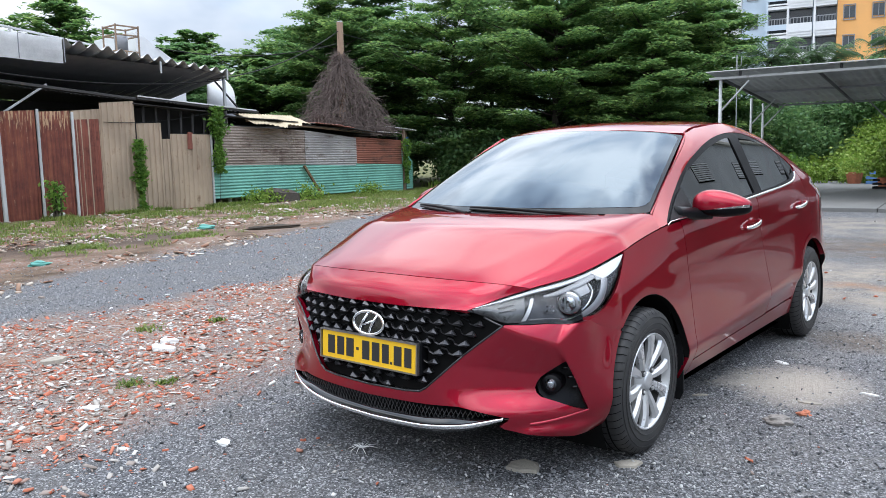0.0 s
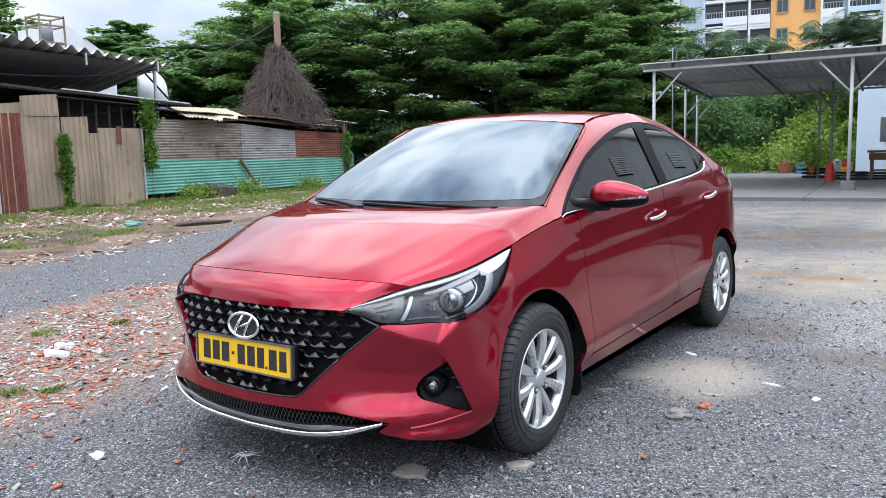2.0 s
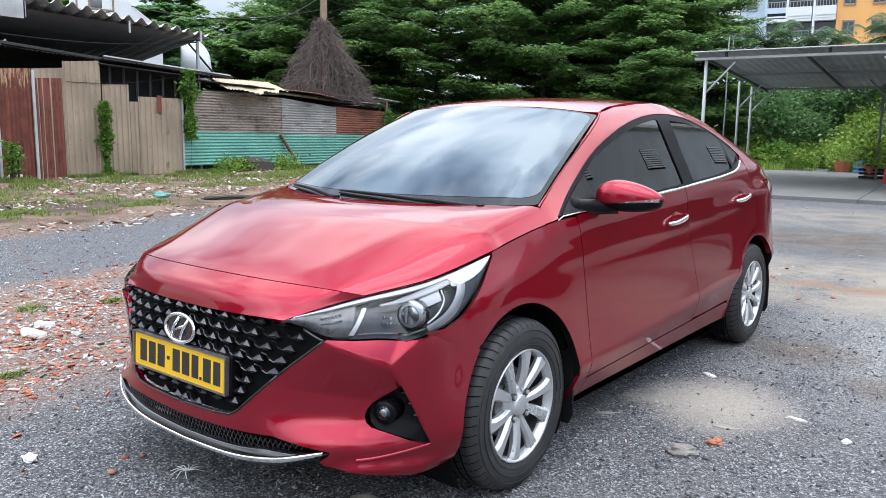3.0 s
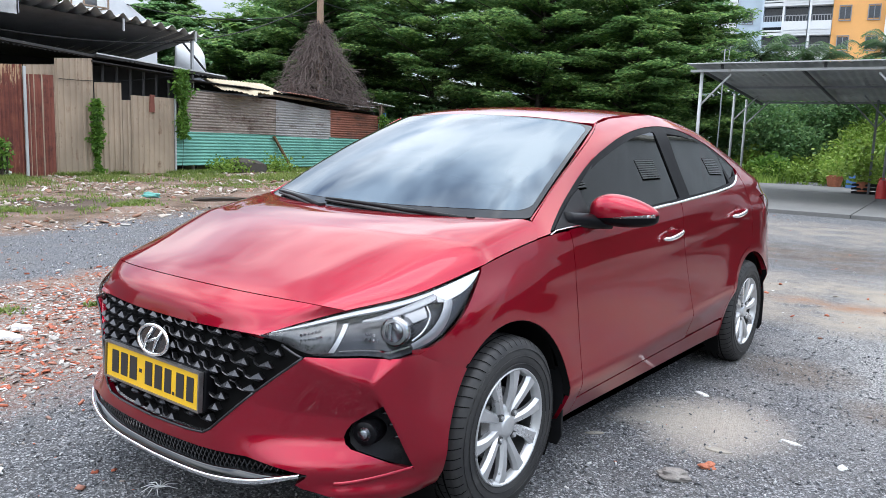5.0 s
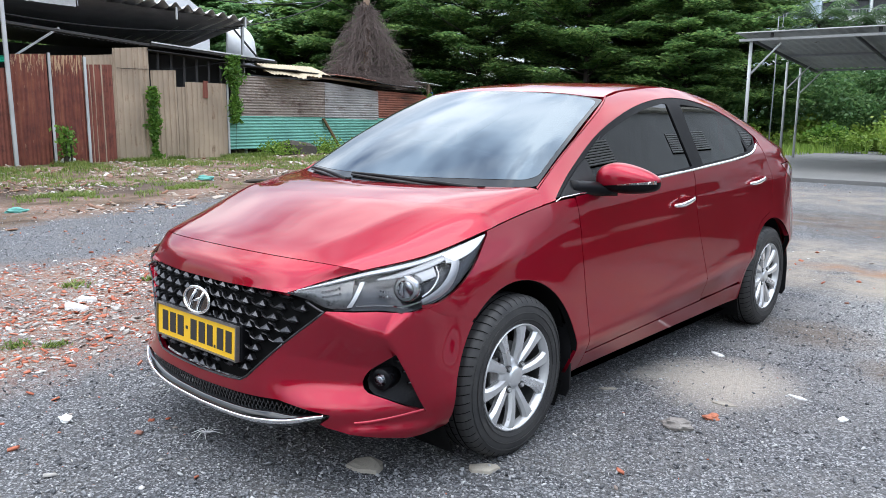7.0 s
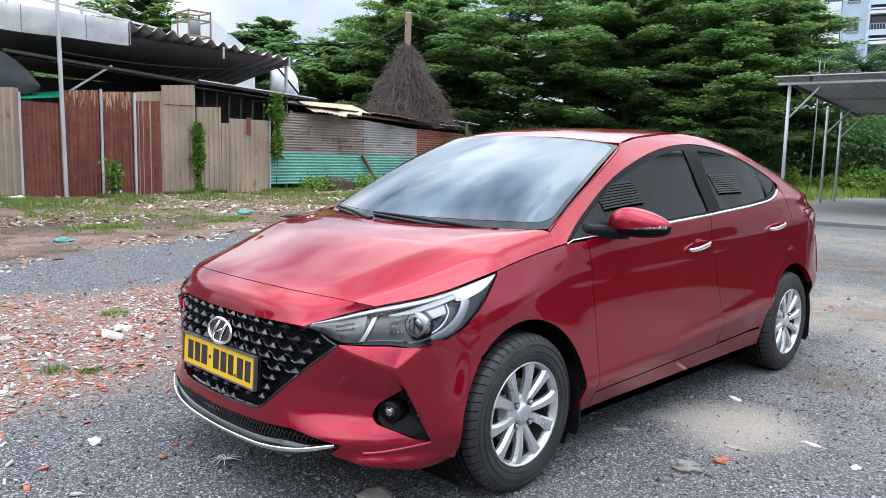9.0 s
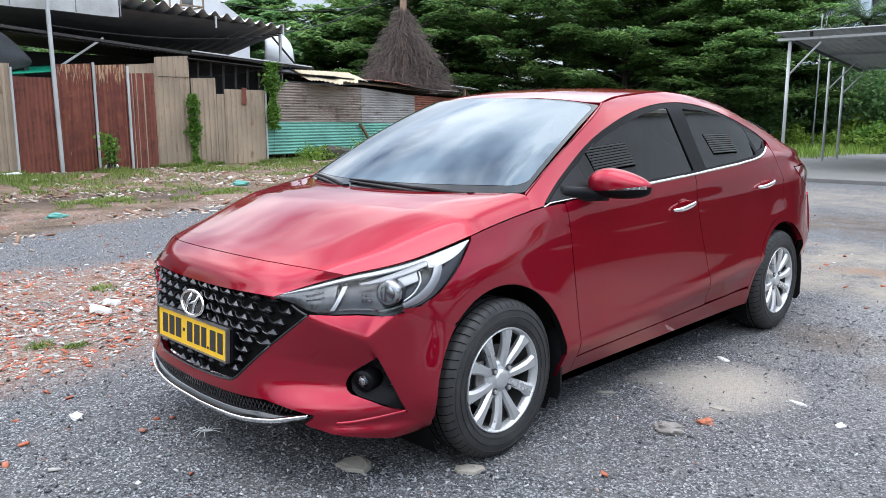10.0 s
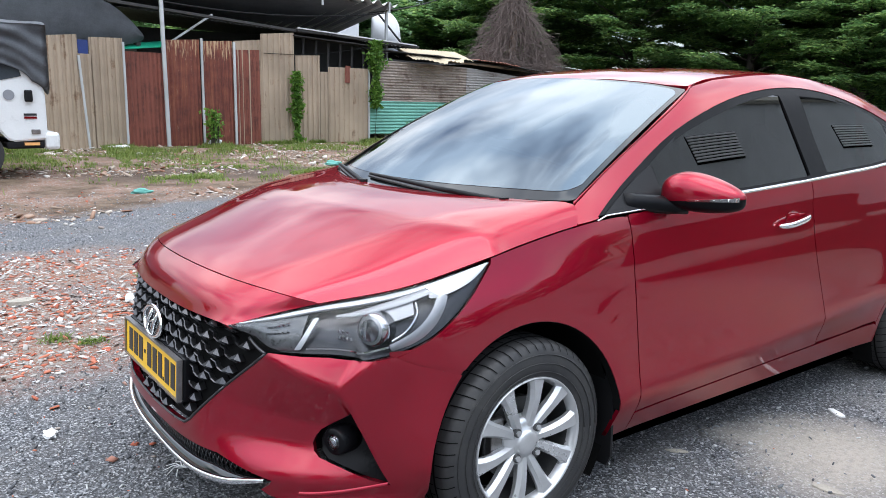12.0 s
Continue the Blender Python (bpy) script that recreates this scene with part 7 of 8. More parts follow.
        p = Vector((0, math.cos(a), math.sin(a))) * 0.056
        # dark collar round the nut: the hollow's shade as colour
        tube(bm, [p + Vector((-0.03, 0, 0)), p + Vector((-0.0135, 0, 0))], 0.0135, 16)
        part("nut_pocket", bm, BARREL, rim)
        bm = bmesh.new()
        tube(bm, [p + Vector((-0.03, 0, 0)), p + Vector((-0.0075, 0, 0))], 0.0085, 6)
        part("wheel_nut", bm, ALLOY, rim)
    # the disc takes the same grey, with the shade behind the spokes in it
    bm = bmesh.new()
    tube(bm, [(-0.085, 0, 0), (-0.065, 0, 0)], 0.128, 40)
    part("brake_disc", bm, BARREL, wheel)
    bm = bmesh.new()
    box(bm, (-0.07, -0.095, 0.03), (0.06, 0.05, 0.12), bevel=0.01)
    part("brake_caliper", bm, STEEL, wheel)
    return wheel


def build_car():
    car = thing("car", "glossy dark red four-door sedan parked on gravel", "car")
    # ---- flanks
    for s, surf in ((1, left), (-1, right)):
        doors = []
        part("fender", skin(surf, FENDER), PAINT, car)
        lap = arc(-1.30, ARCH + 0.0015, 126, 146, 8) + [(-1.66, 0.548), (-1.745, 0.60), (-1.745, 0.655), (-1.62, 0.660), (-1.52, 0.63)]
        part("fender_lap", skin(lambda y, z: surf(y, z, -0.0045), lap, gap=0, flange=0.0), PAINT, car)
        fd = part("front_door", skin(surf, FRONT_DOOR), PAINT, car)
        rd = part("rear_door", skin(surf, REAR_DOOR), PAINT, car)
        part("sill", skin(surf, SILL, flange=0.05), PAINT, car)
        part("quarter_panel", skin(surf, QUARTER, flange=0.03, gap=0.001), PAINT, car)
        frame_poly = WINDOW_TOP + WINDOW_LOW[1:-1]

        part("window_frame", skin(lambda y, z: surf(y, z, -0.004), frame_poly, (GLASS_FRONT, GLASS_REAR, GLASS_QUARTER), gap=0.001, flange=0.02), SATIN_BLACK, car, "black window surround and door pillars")
        for name, poly, shape in (("front_side_window", GLASS_FRONT, FRONT_PANE), ("rear_side_window", GLASS_REAR, REAR_PANE), ("quarter_window", GLASS_QUARTER, QUARTER_PANE)):
            part(name, skin(pane(s, shape), poly, gap=-0.010, flange=0.0), TINTED_GLASS, car, "dark tinted window glass")
        # bright strip along the belt that turns up at the rear
        bm = bmesh.new()
        line = WINDOW_LOW[1:] + [(-1.0, 0.945)]
        fine = flat_curve(*line, n=40)
        slim = [min(1.0, max(0.35, 0.35 + 0.65 * (y + 0.85) / 0.4)) for y, z in fine]
        top = [surf(y, z + 0.0065 * k, 0.004) for (y, z), k in zip(fine, slim)]
        mid = [surf(y, z - 0.001 * k, 0.003 + 0.005 * k) for (y, z), k in zip(fine, slim)]
        low = [surf(y, z - 0.0075 * k, 0.003) for (y, z), k in zip(fine, slim)]
        bk = [surf(y, z, -0.006) for y, z in fine]
        rows = [[bm.verts.new(p) for p in r] for r in (top, mid, low, bk)]
        for a, b in zip(rows, rows[1:] + rows[:1]):
            for i in range(len(a) - 1):
                bm.faces.new((a[i], a[i + 1], b[i + 1], b[i]))
        bmesh.ops.recalc_face_normals(bm, faces=bm.faces)
        part("belt_moulding", bm, CHROME, car, "bright chrome strip under the side windows", True)
        # handles
        for door, y0, z0 in ((fd, 0.088, 0.866), (rd, 1.062, 0.918)):
            bm = bmesh.new()
            c = curve(surf(y0 - 0.105, z0 - 0.013, 0.006), surf(y0 - 0.07, z0 - 0.010, 0.032), surf(y0, z0, 0.040), surf(y0 + 0.07, z0 + 0.011, 0.034), surf(y0 + 0.105, z0 + 0.015, 0.008))
            rings = []
            for k in range(15):
                p, d = c(k / 14), (c(min(1, k / 14 + 0.02)) - c(max(0, k / 14 - 0.02))).normalized()
                upv = Vector((0, 0, 1))
                o = d.cross(upv).normalized()
                e = 0.55 + 0.45 * math.sin(math.pi * k / 14) ** 0.5
                rings.append([bm.verts.new(p + upv * 0.0125 * e * math.sin(q) + o * 0.007 * math.cos(q)) for q in [6.28318 * j / 12 for j in range(12)]])
            for a, b in zip(rings, rings[1:]):
                for j in range(12):
                    bm.faces.new((a[j], a[(j + 1) % 12], b[(j + 1) % 12], b[j]))
            bm.faces.new(rings[0][::-1]), bm.faces.new(rings[-1])
            bmesh.ops.recalc_face_normals(bm, faces=bm.faces)
            part("door_handle", bm, CHROME, door, "chrome pull handle", True)
            bm = bmesh.new()
            ring = [(y0 + 0.052 * math.cos(t) + 0.005, z0 + 0.003 + 0.036 * math.sin(t)) for t in [6.28318 * j / 28 for j in range(28)]]
            rim_v = [bm.verts.new(surf(y, z, 0.0016)) for y, z in ring]
            mid_v = [bm.verts.new(surf(y0 + 0.005 + (y - y0 - 0.005) * 0.86, z0 + 0.003 + (z - z0 - 0.003) * 0.86, 0.0012)) for y, z in ring]
            cen = bm.verts.new(surf(y0 + 0.005, z0 + 0.003, -0.004))
            for j in range(28):
                bm.faces.new((rim_v[j], rim_v[(j + 1) % 28], mid_v[(j + 1) % 28], mid_v[j]))
                bm.faces.new((mid_v[j], mid_v[(j + 1) % 28], cen))
            bmesh.ops.recalc_face_normals(bm, faces=bm.faces)
            part("handle_recess", bm, PAINT, door, "", True)
        # wheel arch lining, open to the road
        for a in AXLES:
            bm = bmesh.new()
            grid(bm, 44, 5, lambda u, v: (s * (0.30 + 0.50 * v), a + (ARCH + 0.012) * math.cos(radians(-34 + 248 * u)), HUB + (ARCH + 0.012) * math.sin(radians(-34 + 248 * u))))
            part("wheel_arch_liner", bm, DARK_VOID, car, "", True)
            bm = bmesh.new()
            lip = arc(a, ARCH, 176, 4, 30)
            rows = [[bm.verts.new(surf(y, z, -0.001)) for y, z in lip], [bm.verts.new(surf(y, z, -0.001) - Vector((s * 0.03, 0, 0))) for y, z in lip]]
            for i in range(len(lip) - 1):
                bm.faces.new((rows[0][i], rows[0][i + 1], rows[1][i + 1], rows[1][i]))
            lips = part("arch_flange", bm, DARK_VOID, car, "", True)
            make_wheel(car, s * 0.842, a, s)
        # mud flap behind each front wheel
        for fy in (-0.935, 1.665):
            bm = bmesh.new()
            prism(bm, [(-0.13, 0.16), (-0.13, 0.44), (0.070, 0.44), (0.082, 0.34), (0.084, 0.17), (0.068, 0.135), (-0.11, 0.135)], 0.010, Matrix.Translation((s * 0.755, fy, 0.0)))
            part("mud_flap", bm, BLACK_PLASTIC, car, "black rubber mud flap")
        # fuel flap and rear lamp
        if s > 0:
            ring = [(1.665 + 0.075 * math.cos(t), 0.865 + 0.085 * math.sin(t)) for t in [6.28318 * j / 30 for j in range(30)]]
            part("fuel_flap", skin(lambda y, z: surf(y, z, 0.0015), ring, gap=0, flange=0.003), PAINT, car)
        lamp = [(1.562, 0.994), (1.90, 1.003), (2.055, 1.070), (2.16, 1.0), (2.16, 0.87), (1.95, 0.845), (1.80, 0.862), (1.625, 0.93)]
        part("tail_lamp", skin(lambda y, z: surf(y, z, 0.004), lamp, flange=0.03), RED_LAMP, car, "dark red wraparound tail lamp")
        part("rear_bumper_corner", skin(surf, REAR_BUMPER_SIDE), PAINT, car)
        # door mirror
        foot = new("door_mirror")
        foot.parent = car
        foot.matrix_basis = Matrix.Translation((s * 0.882, -0.625, 1.012))
        foot["label"] = "red door mirror with a chrome signal strip"

        def shell(u, v, k=1.0):
            th, ph = 6.28318 * u, math.pi * (v - 0.5)
            cx, sx = math.cos(ph), math.sin(ph)
            # a rounded housing: flat behind, drawn back and tapering outboard
            e = 0.62
            yy = math.copysign(abs(math.cos(th)) ** 0.9, math.cos(th)) * cx ** e
            zz = math.copysign(abs(math.sin(th)) ** 0.75, math.sin(th)) * cx ** e
            w = 0.128 * sx
            k2 = (sx + 1) / 2
            up = 0.082 * (1.0 - 0.62 * max(0.0, k2 - 0.25) ** 1.25)
            return Vector((s * (w + 0.012), (yy * 0.066 if yy < 0 else yy * 0.034) * (1 - 0.25 * k2 * k2) + 0.034 * sx, zz * (up if zz > 0 else 0.058 - 0.012 * k2) + 0.010 * (1 - k2) - 0.006))

        bm = bmesh.new()
        grid(bm, 40, 24, shell)
        bmesh.ops.remove_doubles(bm, verts=bm.verts, dist=0.0005)
        cut = bmesh.ops.bisect_plane(bm, geom=bm.verts[:] + bm.edges[:] + bm.faces[:], plane_co=(0, 0, -0.012), plane_no=(-0.10 * s, 0, 1), clear_inner=True)
        bmesh.ops.recalc_face_normals(bm, faces=bm.faces)
        part("mirror_shell", turned_in(bm, 0.004, (0, 0, 0)), PAINT, foot)
        bm = bmesh.new()
        grid(bm, 40, 24, lambda u, v: shell(u, v) * 0.985)
        bmesh.ops.remove_doubles(bm, verts=bm.verts, dist=0.0005)
        bmesh.ops.bisect_plane(bm, geom=bm.verts[:] + bm.edges[:] + bm.faces[:], plane_co=(0, 0, -0.009), plane_no=(-0.10 * s, 0, 1), clear_outer=True)
        bmesh.ops.recalc_face_normals(bm, faces=bm.faces)
        part("mirror_base", bm, RECESS_BLACK, foot, "black plastic lower housing", True)
        bm = bmesh.new()
        rows = []
        for j, dz in enumerate((-0.006, 0.006)):
            row = []
            for k in range(15):
                t = k / 14
                v = 0.46 + 0.44 * t
                q = min((shell(0.5 + 0.5 * m / 60, v) for m in range(0, 61)), key=lambda p: abs(p.z - (-0.012 + dz * (0.5 + t * 0.7) + 0.10 * s * p.x)) + (10 if p.y > 0.03 * math.sin(math.pi * (v - 0.5)) else 0))
                row.append(bm.verts.new(Vector((q.x * 1.01, q.y - 0.004, -0.012 + dz * (0.4 + t * 0.8) + 0.10 * s * q.x))))
            rows.append(row)
        for i in range(14):
            bm.faces.new((rows[0][i], rows[0][i + 1], rows[1][i + 1], rows[1][i]))
        bmesh.ops.solidify(bm, geom=bm.faces[:], thickness=0.003)
        part("signal_strip", bm, CHROME, foot, "chrome and clear signal strip", True)
        bm = bmesh.new()
        c = curve((-s * 0.150, -0.215, -0.028), (-s * 0.120, -0.125, -0.032), (-s * 0.085, -0.055, -0.036), (-s * 0.035, -0.012, -0.038))
        tube(bm, [c(k / 6) for k in range(7)], 0.038, 14, 0.026)
        part("mirror_arm", bm, RECESS_BLACK, foot, "", True)
        part("mirror_sail", skin(lambda y, z: surf(y, z, 0.004), MIRROR_SAIL, gap=0, flange=0.012), BLACK_PLASTIC, car, "black mirror mount panel")

    # ---- roof, glass, bonnet, boot
    crown = [(-0.55, 1.358), (-0.475, 1.394), (-0.42, 1.412), (-0.2, 1.443), (0.06, 1.458), (0.33, 1.464), (0.8, 1.447), (1.2, 1.392), (1.4, 1.345)]

    def roof(x, y):
        zc, zr = pch(crown, y), pch(RAIL, y)
        corner = max(0.0, (abs(x) - 0.42) / 0.13) * max(0.0, (-0.18 - y) / 0.17)
        return Vector((x, y, zc - (zc - zr) * (abs(x) / 0.55) ** 2.3 - 0.008 * min(1.0, corner)))

    half = [(0.0, -0.474), (0.2, -0.462), (0.4, -0.422), (0.52, -0.366), (0.574, -0.320), (0.5565, -0.2), (0.5515, -0.05), (0.549, 0.3), (0.549, 0.8), (0.549, 1.25), (0.3, 1.17), (0.0, 1.15)]
    part("roof", skin(roof, half + [(-a, b) for a, b in half[-2:0:-1]], step=0.05, flange=0.02, gap=0.001), PAINT, car)
    top_w = curve((-0.575, -0.295, 1.372), (-0.4, -0.39, 1.398), (0, -0.44, 1.414), (0.4, -0.39, 1.398), (0.575, -0.295, 1.372))
    low_w = curve((-0.715, -1.045, 0.995), (-0.60, -1.155, 0.992), (-0.3, -1.275, 0.985), (0, -1.31, 0.982), (0.3, -1.275, 0.985), (0.60, -1.155, 0.992), (0.715, -1.045, 0.995))
    sl = curve(low_w(0), (-0.650, -0.665, 1.187), top_w(0))
    sr = curve(low_w(1), (0.650, -0.665, 1.187), top_w(1))

    def arch_up(u, v):
        return Vector((0, -0.018, 0.03)) * (4 * v * (1 - v)) * (0.4 + 0.6 * 4 * u * (1 - u))

    screen = coons(low_w, top_w, sl, sr, arch_up)
    for s, surf, edge in ((1, left, sr), (-1, right, sl)):
        rim = flat_curve((-1.062, 0.985), (-1.035, 1.0), (-0.67, 1.185), (-0.31, 1.368), n=24)
        bm = bmesh.new()

        def ret(u, v):
            k = min(24, int(round(u * 24)))
            a = surf(*rim[k])
            b = edge(k / 24) + Vector((0, 0, 0.004))
            return a.lerp(b, v) + Vector((s * 0.004, 0, 0.006)) * math.sin(math.pi * v)

        part("pillar_edge", patch(ret, 24, 4, 0.006), PAINT, car)
    def rounded(u0, u1, v0, v1, ru, rv, n=7):
        ring = []
        for cu, cv, a0 in ((u1 - ru, v1 - rv, 0), (u0 + ru, v1 - rv, 90), (u0 + ru, v0 + rv, 180), (u1 - ru, v0 + rv, 270)):
            ring += [(cu + ru * math.cos(radians(a0 + 90 * k / n)), cv + rv * math.sin(radians(a0 + 90 * k / n))) for k in range(n + 1)]
        return ring

    view = rounded(0.016, 0.984, 0.075, 0.938, 0.04, 0.06)
    part("windscreen", skin(screen, view, step=0.028, gap=0, flange=0.003), SCREEN_GLASS, car, "tinted windscreen that mirrors the clouds")
    rim_ring = rounded(0.003, 0.997, 0.02, 0.957, 0.012, 0.02)
    part("screen_border", skin(lambda u, v: screen(u, v) - Vector((0, 0, 0.0015)), rim_ring, (view,), step=0.028, gap=0, flange=0.004), SCREEN_PRINT, car, "black printed border of the windscreen")
    # rear window and boot
    top_r = curve((-0.53, 1.265, 1.300), (-0.3, 1.185, 1.375), (0, 1.155, 1.394), (0.3, 1.185, 1.375), (0.53, 1.265, 1.300))
    low_r = curve((-0.58, 1.845, 1.112), (-0.3, 1.885, 1.128), (0, 1.90, 1.132), (0.3, 1.885, 1.128), (0.58, 1.845, 1.112))
    back = coons(top_r, low_r, curve(top_r(0), (-0.56, 1.55, 1.222), low_r(0)), curve(top_r(1), (0.56, 1.55, 1.222), low_r(1)), lambda u, v: Vector((0, 0, 0.02)) * 4 * v * (1 - v))
    part("rear_window", patch(lambda u, v: back(u, v), 24, 14, 0.006), TINTED_GLASS, car, "dark tinted rear window")
    edge_b = curve((-0.60, 2.06, 1.085), (-0.3, 2.145, 1.10), (0, 2.165, 1.104), (0.3, 2.145, 1.10), (0.60, 2.06, 1.085))
    low_b = curve((-0.60, 2.20, 0.78), (-0.3, 2.265, 0.78), (0, 2.285, 0.78), (0.3, 2.265, 0.78), (0.60, 2.20, 0.78))
    deck = coons(low_r, edge_b, curve(low_r(0), edge_b(0)), curve(low_r(1), edge_b(1)))
    part("boot_lid", patch(lambda u, v: deck(u, v) - Vector((0, 0, 0.004)), 20, 6, 0.02), PAINT, car)
    tail = coons(edge_b, low_b, curve(edge_b(0), low_b(0)), curve(edge_b(1), low_b(1)), lambda u, v: Vector((0, -0.03, 0)) * 4 * v * (1 - v))
    part("boot_panel", patch(tail, 20, 10, 0.02), PAINT, car)
    b0 = curve((-0.70, 2.06, 0.80), (-0.56, 2.205, 0.775), (0, 2.29, 0.77), (0.56, 2.205, 0.775), (0.70, 2.06, 0.80))
    b1 = curve((-0.66, 2.04, 0.20), (-0.50, 2.16, 0.21), (0, 2.24, 0.22), (0.50, 2.16, 0.21), (0.66, 2.04, 0.20))
    rb = coons(b0, b1, curve(b0(0), (-0.705, 2.085, 0.5), b1(0)), curve(b0(1), (0.705, 2.085, 0.5), b1(1)), lambda u, v: Vector((0, 0.03, 0)) * 4 * v * (1 - v))
    part("rear_bumper", patch(rb, 30, 14, 0.02), PAINT, car)

    # ---- bonnet
    seam = curve((-0.605, -1.868, 0.768), (-0.53, -1.935, 0.786), (-0.3, -2.0, 0.797), (0, -2.022, 0.801), (0.3, -2.0, 0.797), (0.53, -1.935, 0.786), (0.605, -1.868, 0.768))
    def edge_at(y, s=1):
        return (s * side_x(y, pch(BELT, y)), y, pch(BELT, y) + 0.001)

    cowl = curve(edge_at(-1.082, -1), (-0.728, -1.056, 0.994), (-0.62, -1.138, 1.000), (-0.3, -1.268, 0.997), (0, -1.305, 0.996), (0.3, -1.268, 0.997), (0.62, -1.138, 1.000), (0.728, -1.056, 0.994), edge_at(-1.082))
    hl_ = curve(seam(0), (-0.70, -1.655, 0.805), *[edge_at(-1.42 + 0.0676 * k, -1) for k in range(5)], cowl(0))
    hr_ = curve(seam(1), (0.70, -1.655, 0.805), *[edge_at(-1.42 + 0.0676 * k) for k in range(5)], cowl(1))

    def puff(u, v):
        a = abs(2 * u - 1)
        w = v**0.86
        rise = 0.043 * (1 - a**2.4) * 4 * w * (1 - w)
        ridge = 0.60 + 0.14 * v
        return Vector((0, 0, rise + 0.005 * math.exp(-(((a - ridge) / 0.09) ** 2)) * 4 * w * (1 - w)))

    hood = coons(seam, cowl, hl_, hr_, puff)
    part("bonnet", patch(lambda u, v: hood(0.0012 + 0.9976 * u, 0.003 + 0.997 * v), 64, 40, 0.012), PAINT, car)
    lipc = curve((-0.445, -2.055, 0.698), (-0.2, -2.088, 0.694), (0, -2.094, 0.693), (0.2, -2.088, 0.694), (0.445, -2.055, 0.698))
    nosep = coons(lipc, seam, curve(lipc(0), (-0.525, -1.968, 0.735), seam(0)), curve(lipc(1), (0.525, -1.968, 0.735), seam(1)), lambda u, v: Vector((0, -0.012, 0.007)) * math.sin(math.pi * v) * (1 - abs(2 * u - 1) ** 4))
    part("nose_panel", patch(lambda u, v: nosep(u, 0.994 * v), 48, 14, 0.014), PAINT, car)

    # ---- front bumper and what sits in it
    ua = u_of_x
    uy = u_of_y
    arch_u = [(uy(y), z) for y, z in arc(-1.30, ARCH, 189, 134, 10)]
    half = [(0.0, 0.320), (ua(0.25), 0.327), (ua(0.43), 0.334), (ua(0.52), 0.318), (ua(0.609), 0.302), (ua(0.606), 0.291), (ua(0.580), 0.268), (ua(0.60), 0.255), (ua(0.66), 0.240), (ua(0.72), 0.225), (ua(0.78), 0.211), (uy(-1.72), 0.213), (uy(-1.665), 0.222), (uy(-1.655), 0.236)]
    half += arch_u + [(uy(-1.70), 0.616), (uy(-1.775), 0.650), (ua(0.768), 0.645), (ua(0.725), 0.641), (ua(0.69), 0.646), (ua(0.64), 0.646), (ua(0.578), 0.649), (ua(0.43), 0.520), (ua(0.295), 0.390), (ua(0.265), 0.372), (ua(0.20), 0.366), (0.0, 0.360)]
    outline = half + [(-a, b) for a, b in half[-2:0:-1]]
    fog_r = [(ua(a), b) for a, b in ((0.668, 0.405), (0.672, 0.425), (0.682, 0.445), (0.705, 0.466), (0.735, 0.492), (0.752, 0.508), (0.770, 0.45), (0.788, 0.39), (0.812, 0.302), (0.74, 0.350), (0.690, 0.372), (0.675, 0.386))]
    fog_l = [(-a, b) for a, b in fog_r]
    bumper = part("front_bumper", skin(nose, outline, (fog_r, fog_l), step=0.0095, flange=0.022, gap=0.001), PAINT, car)
    for sgn, ring in ((1, fog_r), (-1, fog_l)):
        part("fog_lamp_bezel", skin(lambda u, z: nose(u, z, -0.040), ring, gap=-0.012, flange=0.02, step=0.03), RECESS_BLACK, car, "gloss black fog lamp recess")
        c = nose_x(sgn * 0.712, 0.415, 0.004)
        fog = new("fog_lamp")
        fog.parent = car
        fog.matrix_basis = Matrix.Translation(c)
        d = Vector((sgn * 0.28, -0.95, 0)).normalized()
        bm = bmesh.new()
        tube(bm, [d * 0.006, d * 0.002, d * -0.02, d * -0.06], 0.034, 28, 0.043)
        part("fog_housing", bm, RECESS_BLACK, fog, "", True)
        bm = bmesh.new()
        tube(bm, [d * 0.0065, d * 0.010, d * 0.012], 0.022, 24, 0.012)
        part("fog_lens", bm, PROJECTOR_GLASS, fog, "", True)
        bm = bmesh.new()
        tube(bm, [d * 0.0062, d * 0.0085], 0.014, 20, 0.011)
        part("fog_reflector", bm, LAMP_SILVER, fog, "", True)
        for k in range(3):
            bm = bmesh.new()
            x0, z0 = 0.728 + 0.012 * k, 0.468 - 0.038 * k
            pts = [nose_x(sgn * (x0 + 0.010 * m), z0 + 0.002 * m, -0.030 + 0.006 * m) for m in range(5)]
            tube(bm, pts, 0.0055, 6, 0.003)
            part("recess_fin", bm, BLACK_GLOSS, car, "", True)
        # thin red blade under the recess
        bm = bmesh.new()
        line = [nose_x(sgn * (0.675 + 0.135 * t), 0.276 + 0.031 * t**1.5, 0.002) for t in [k / 12 for k in range(13)]]
        rows = [[bm.verts.new(p + Vector((0, 0, o)) + (Vector((sgn * 0.4, -0.9, 0)) * k)) for p in line] for o, k in ((-0.006, 0.0), (0.0, 0.006), (0.006, 0.0))]
        for a, b in zip(rows, rows[1:]):
            for i in range(12):
                bm.faces.new((a[i], a[i + 1], b[i + 1], b[i]))
        part("bumper_blade", bm, PAINT, bumper, "", True)

    # lower intake: black trough, lattice and a bright lip
    def trough(x, z):
        return nose_x(x, z, -0.035)

    low_line = [(0.0, 0.222), (0.25, 0.232), (0.45, 0.258), (0.605, 0.300)]
    shell_poly = low_line + [(0.52, 0.318), (0.43, 0.336), (0.25, 0.329), (0.0, 0.322)]
    sp = shell_poly + [(-a, b) for a, b in shell_poly[-2:0:-1]]
    intake = part("lower_intake", skin(lambda x, z: nose_x(x, z, -0.045), sp, gap=-0.006, flange=0.0, step=0.05), DARK_VOID, car, "black lower air intake with fine lattice")

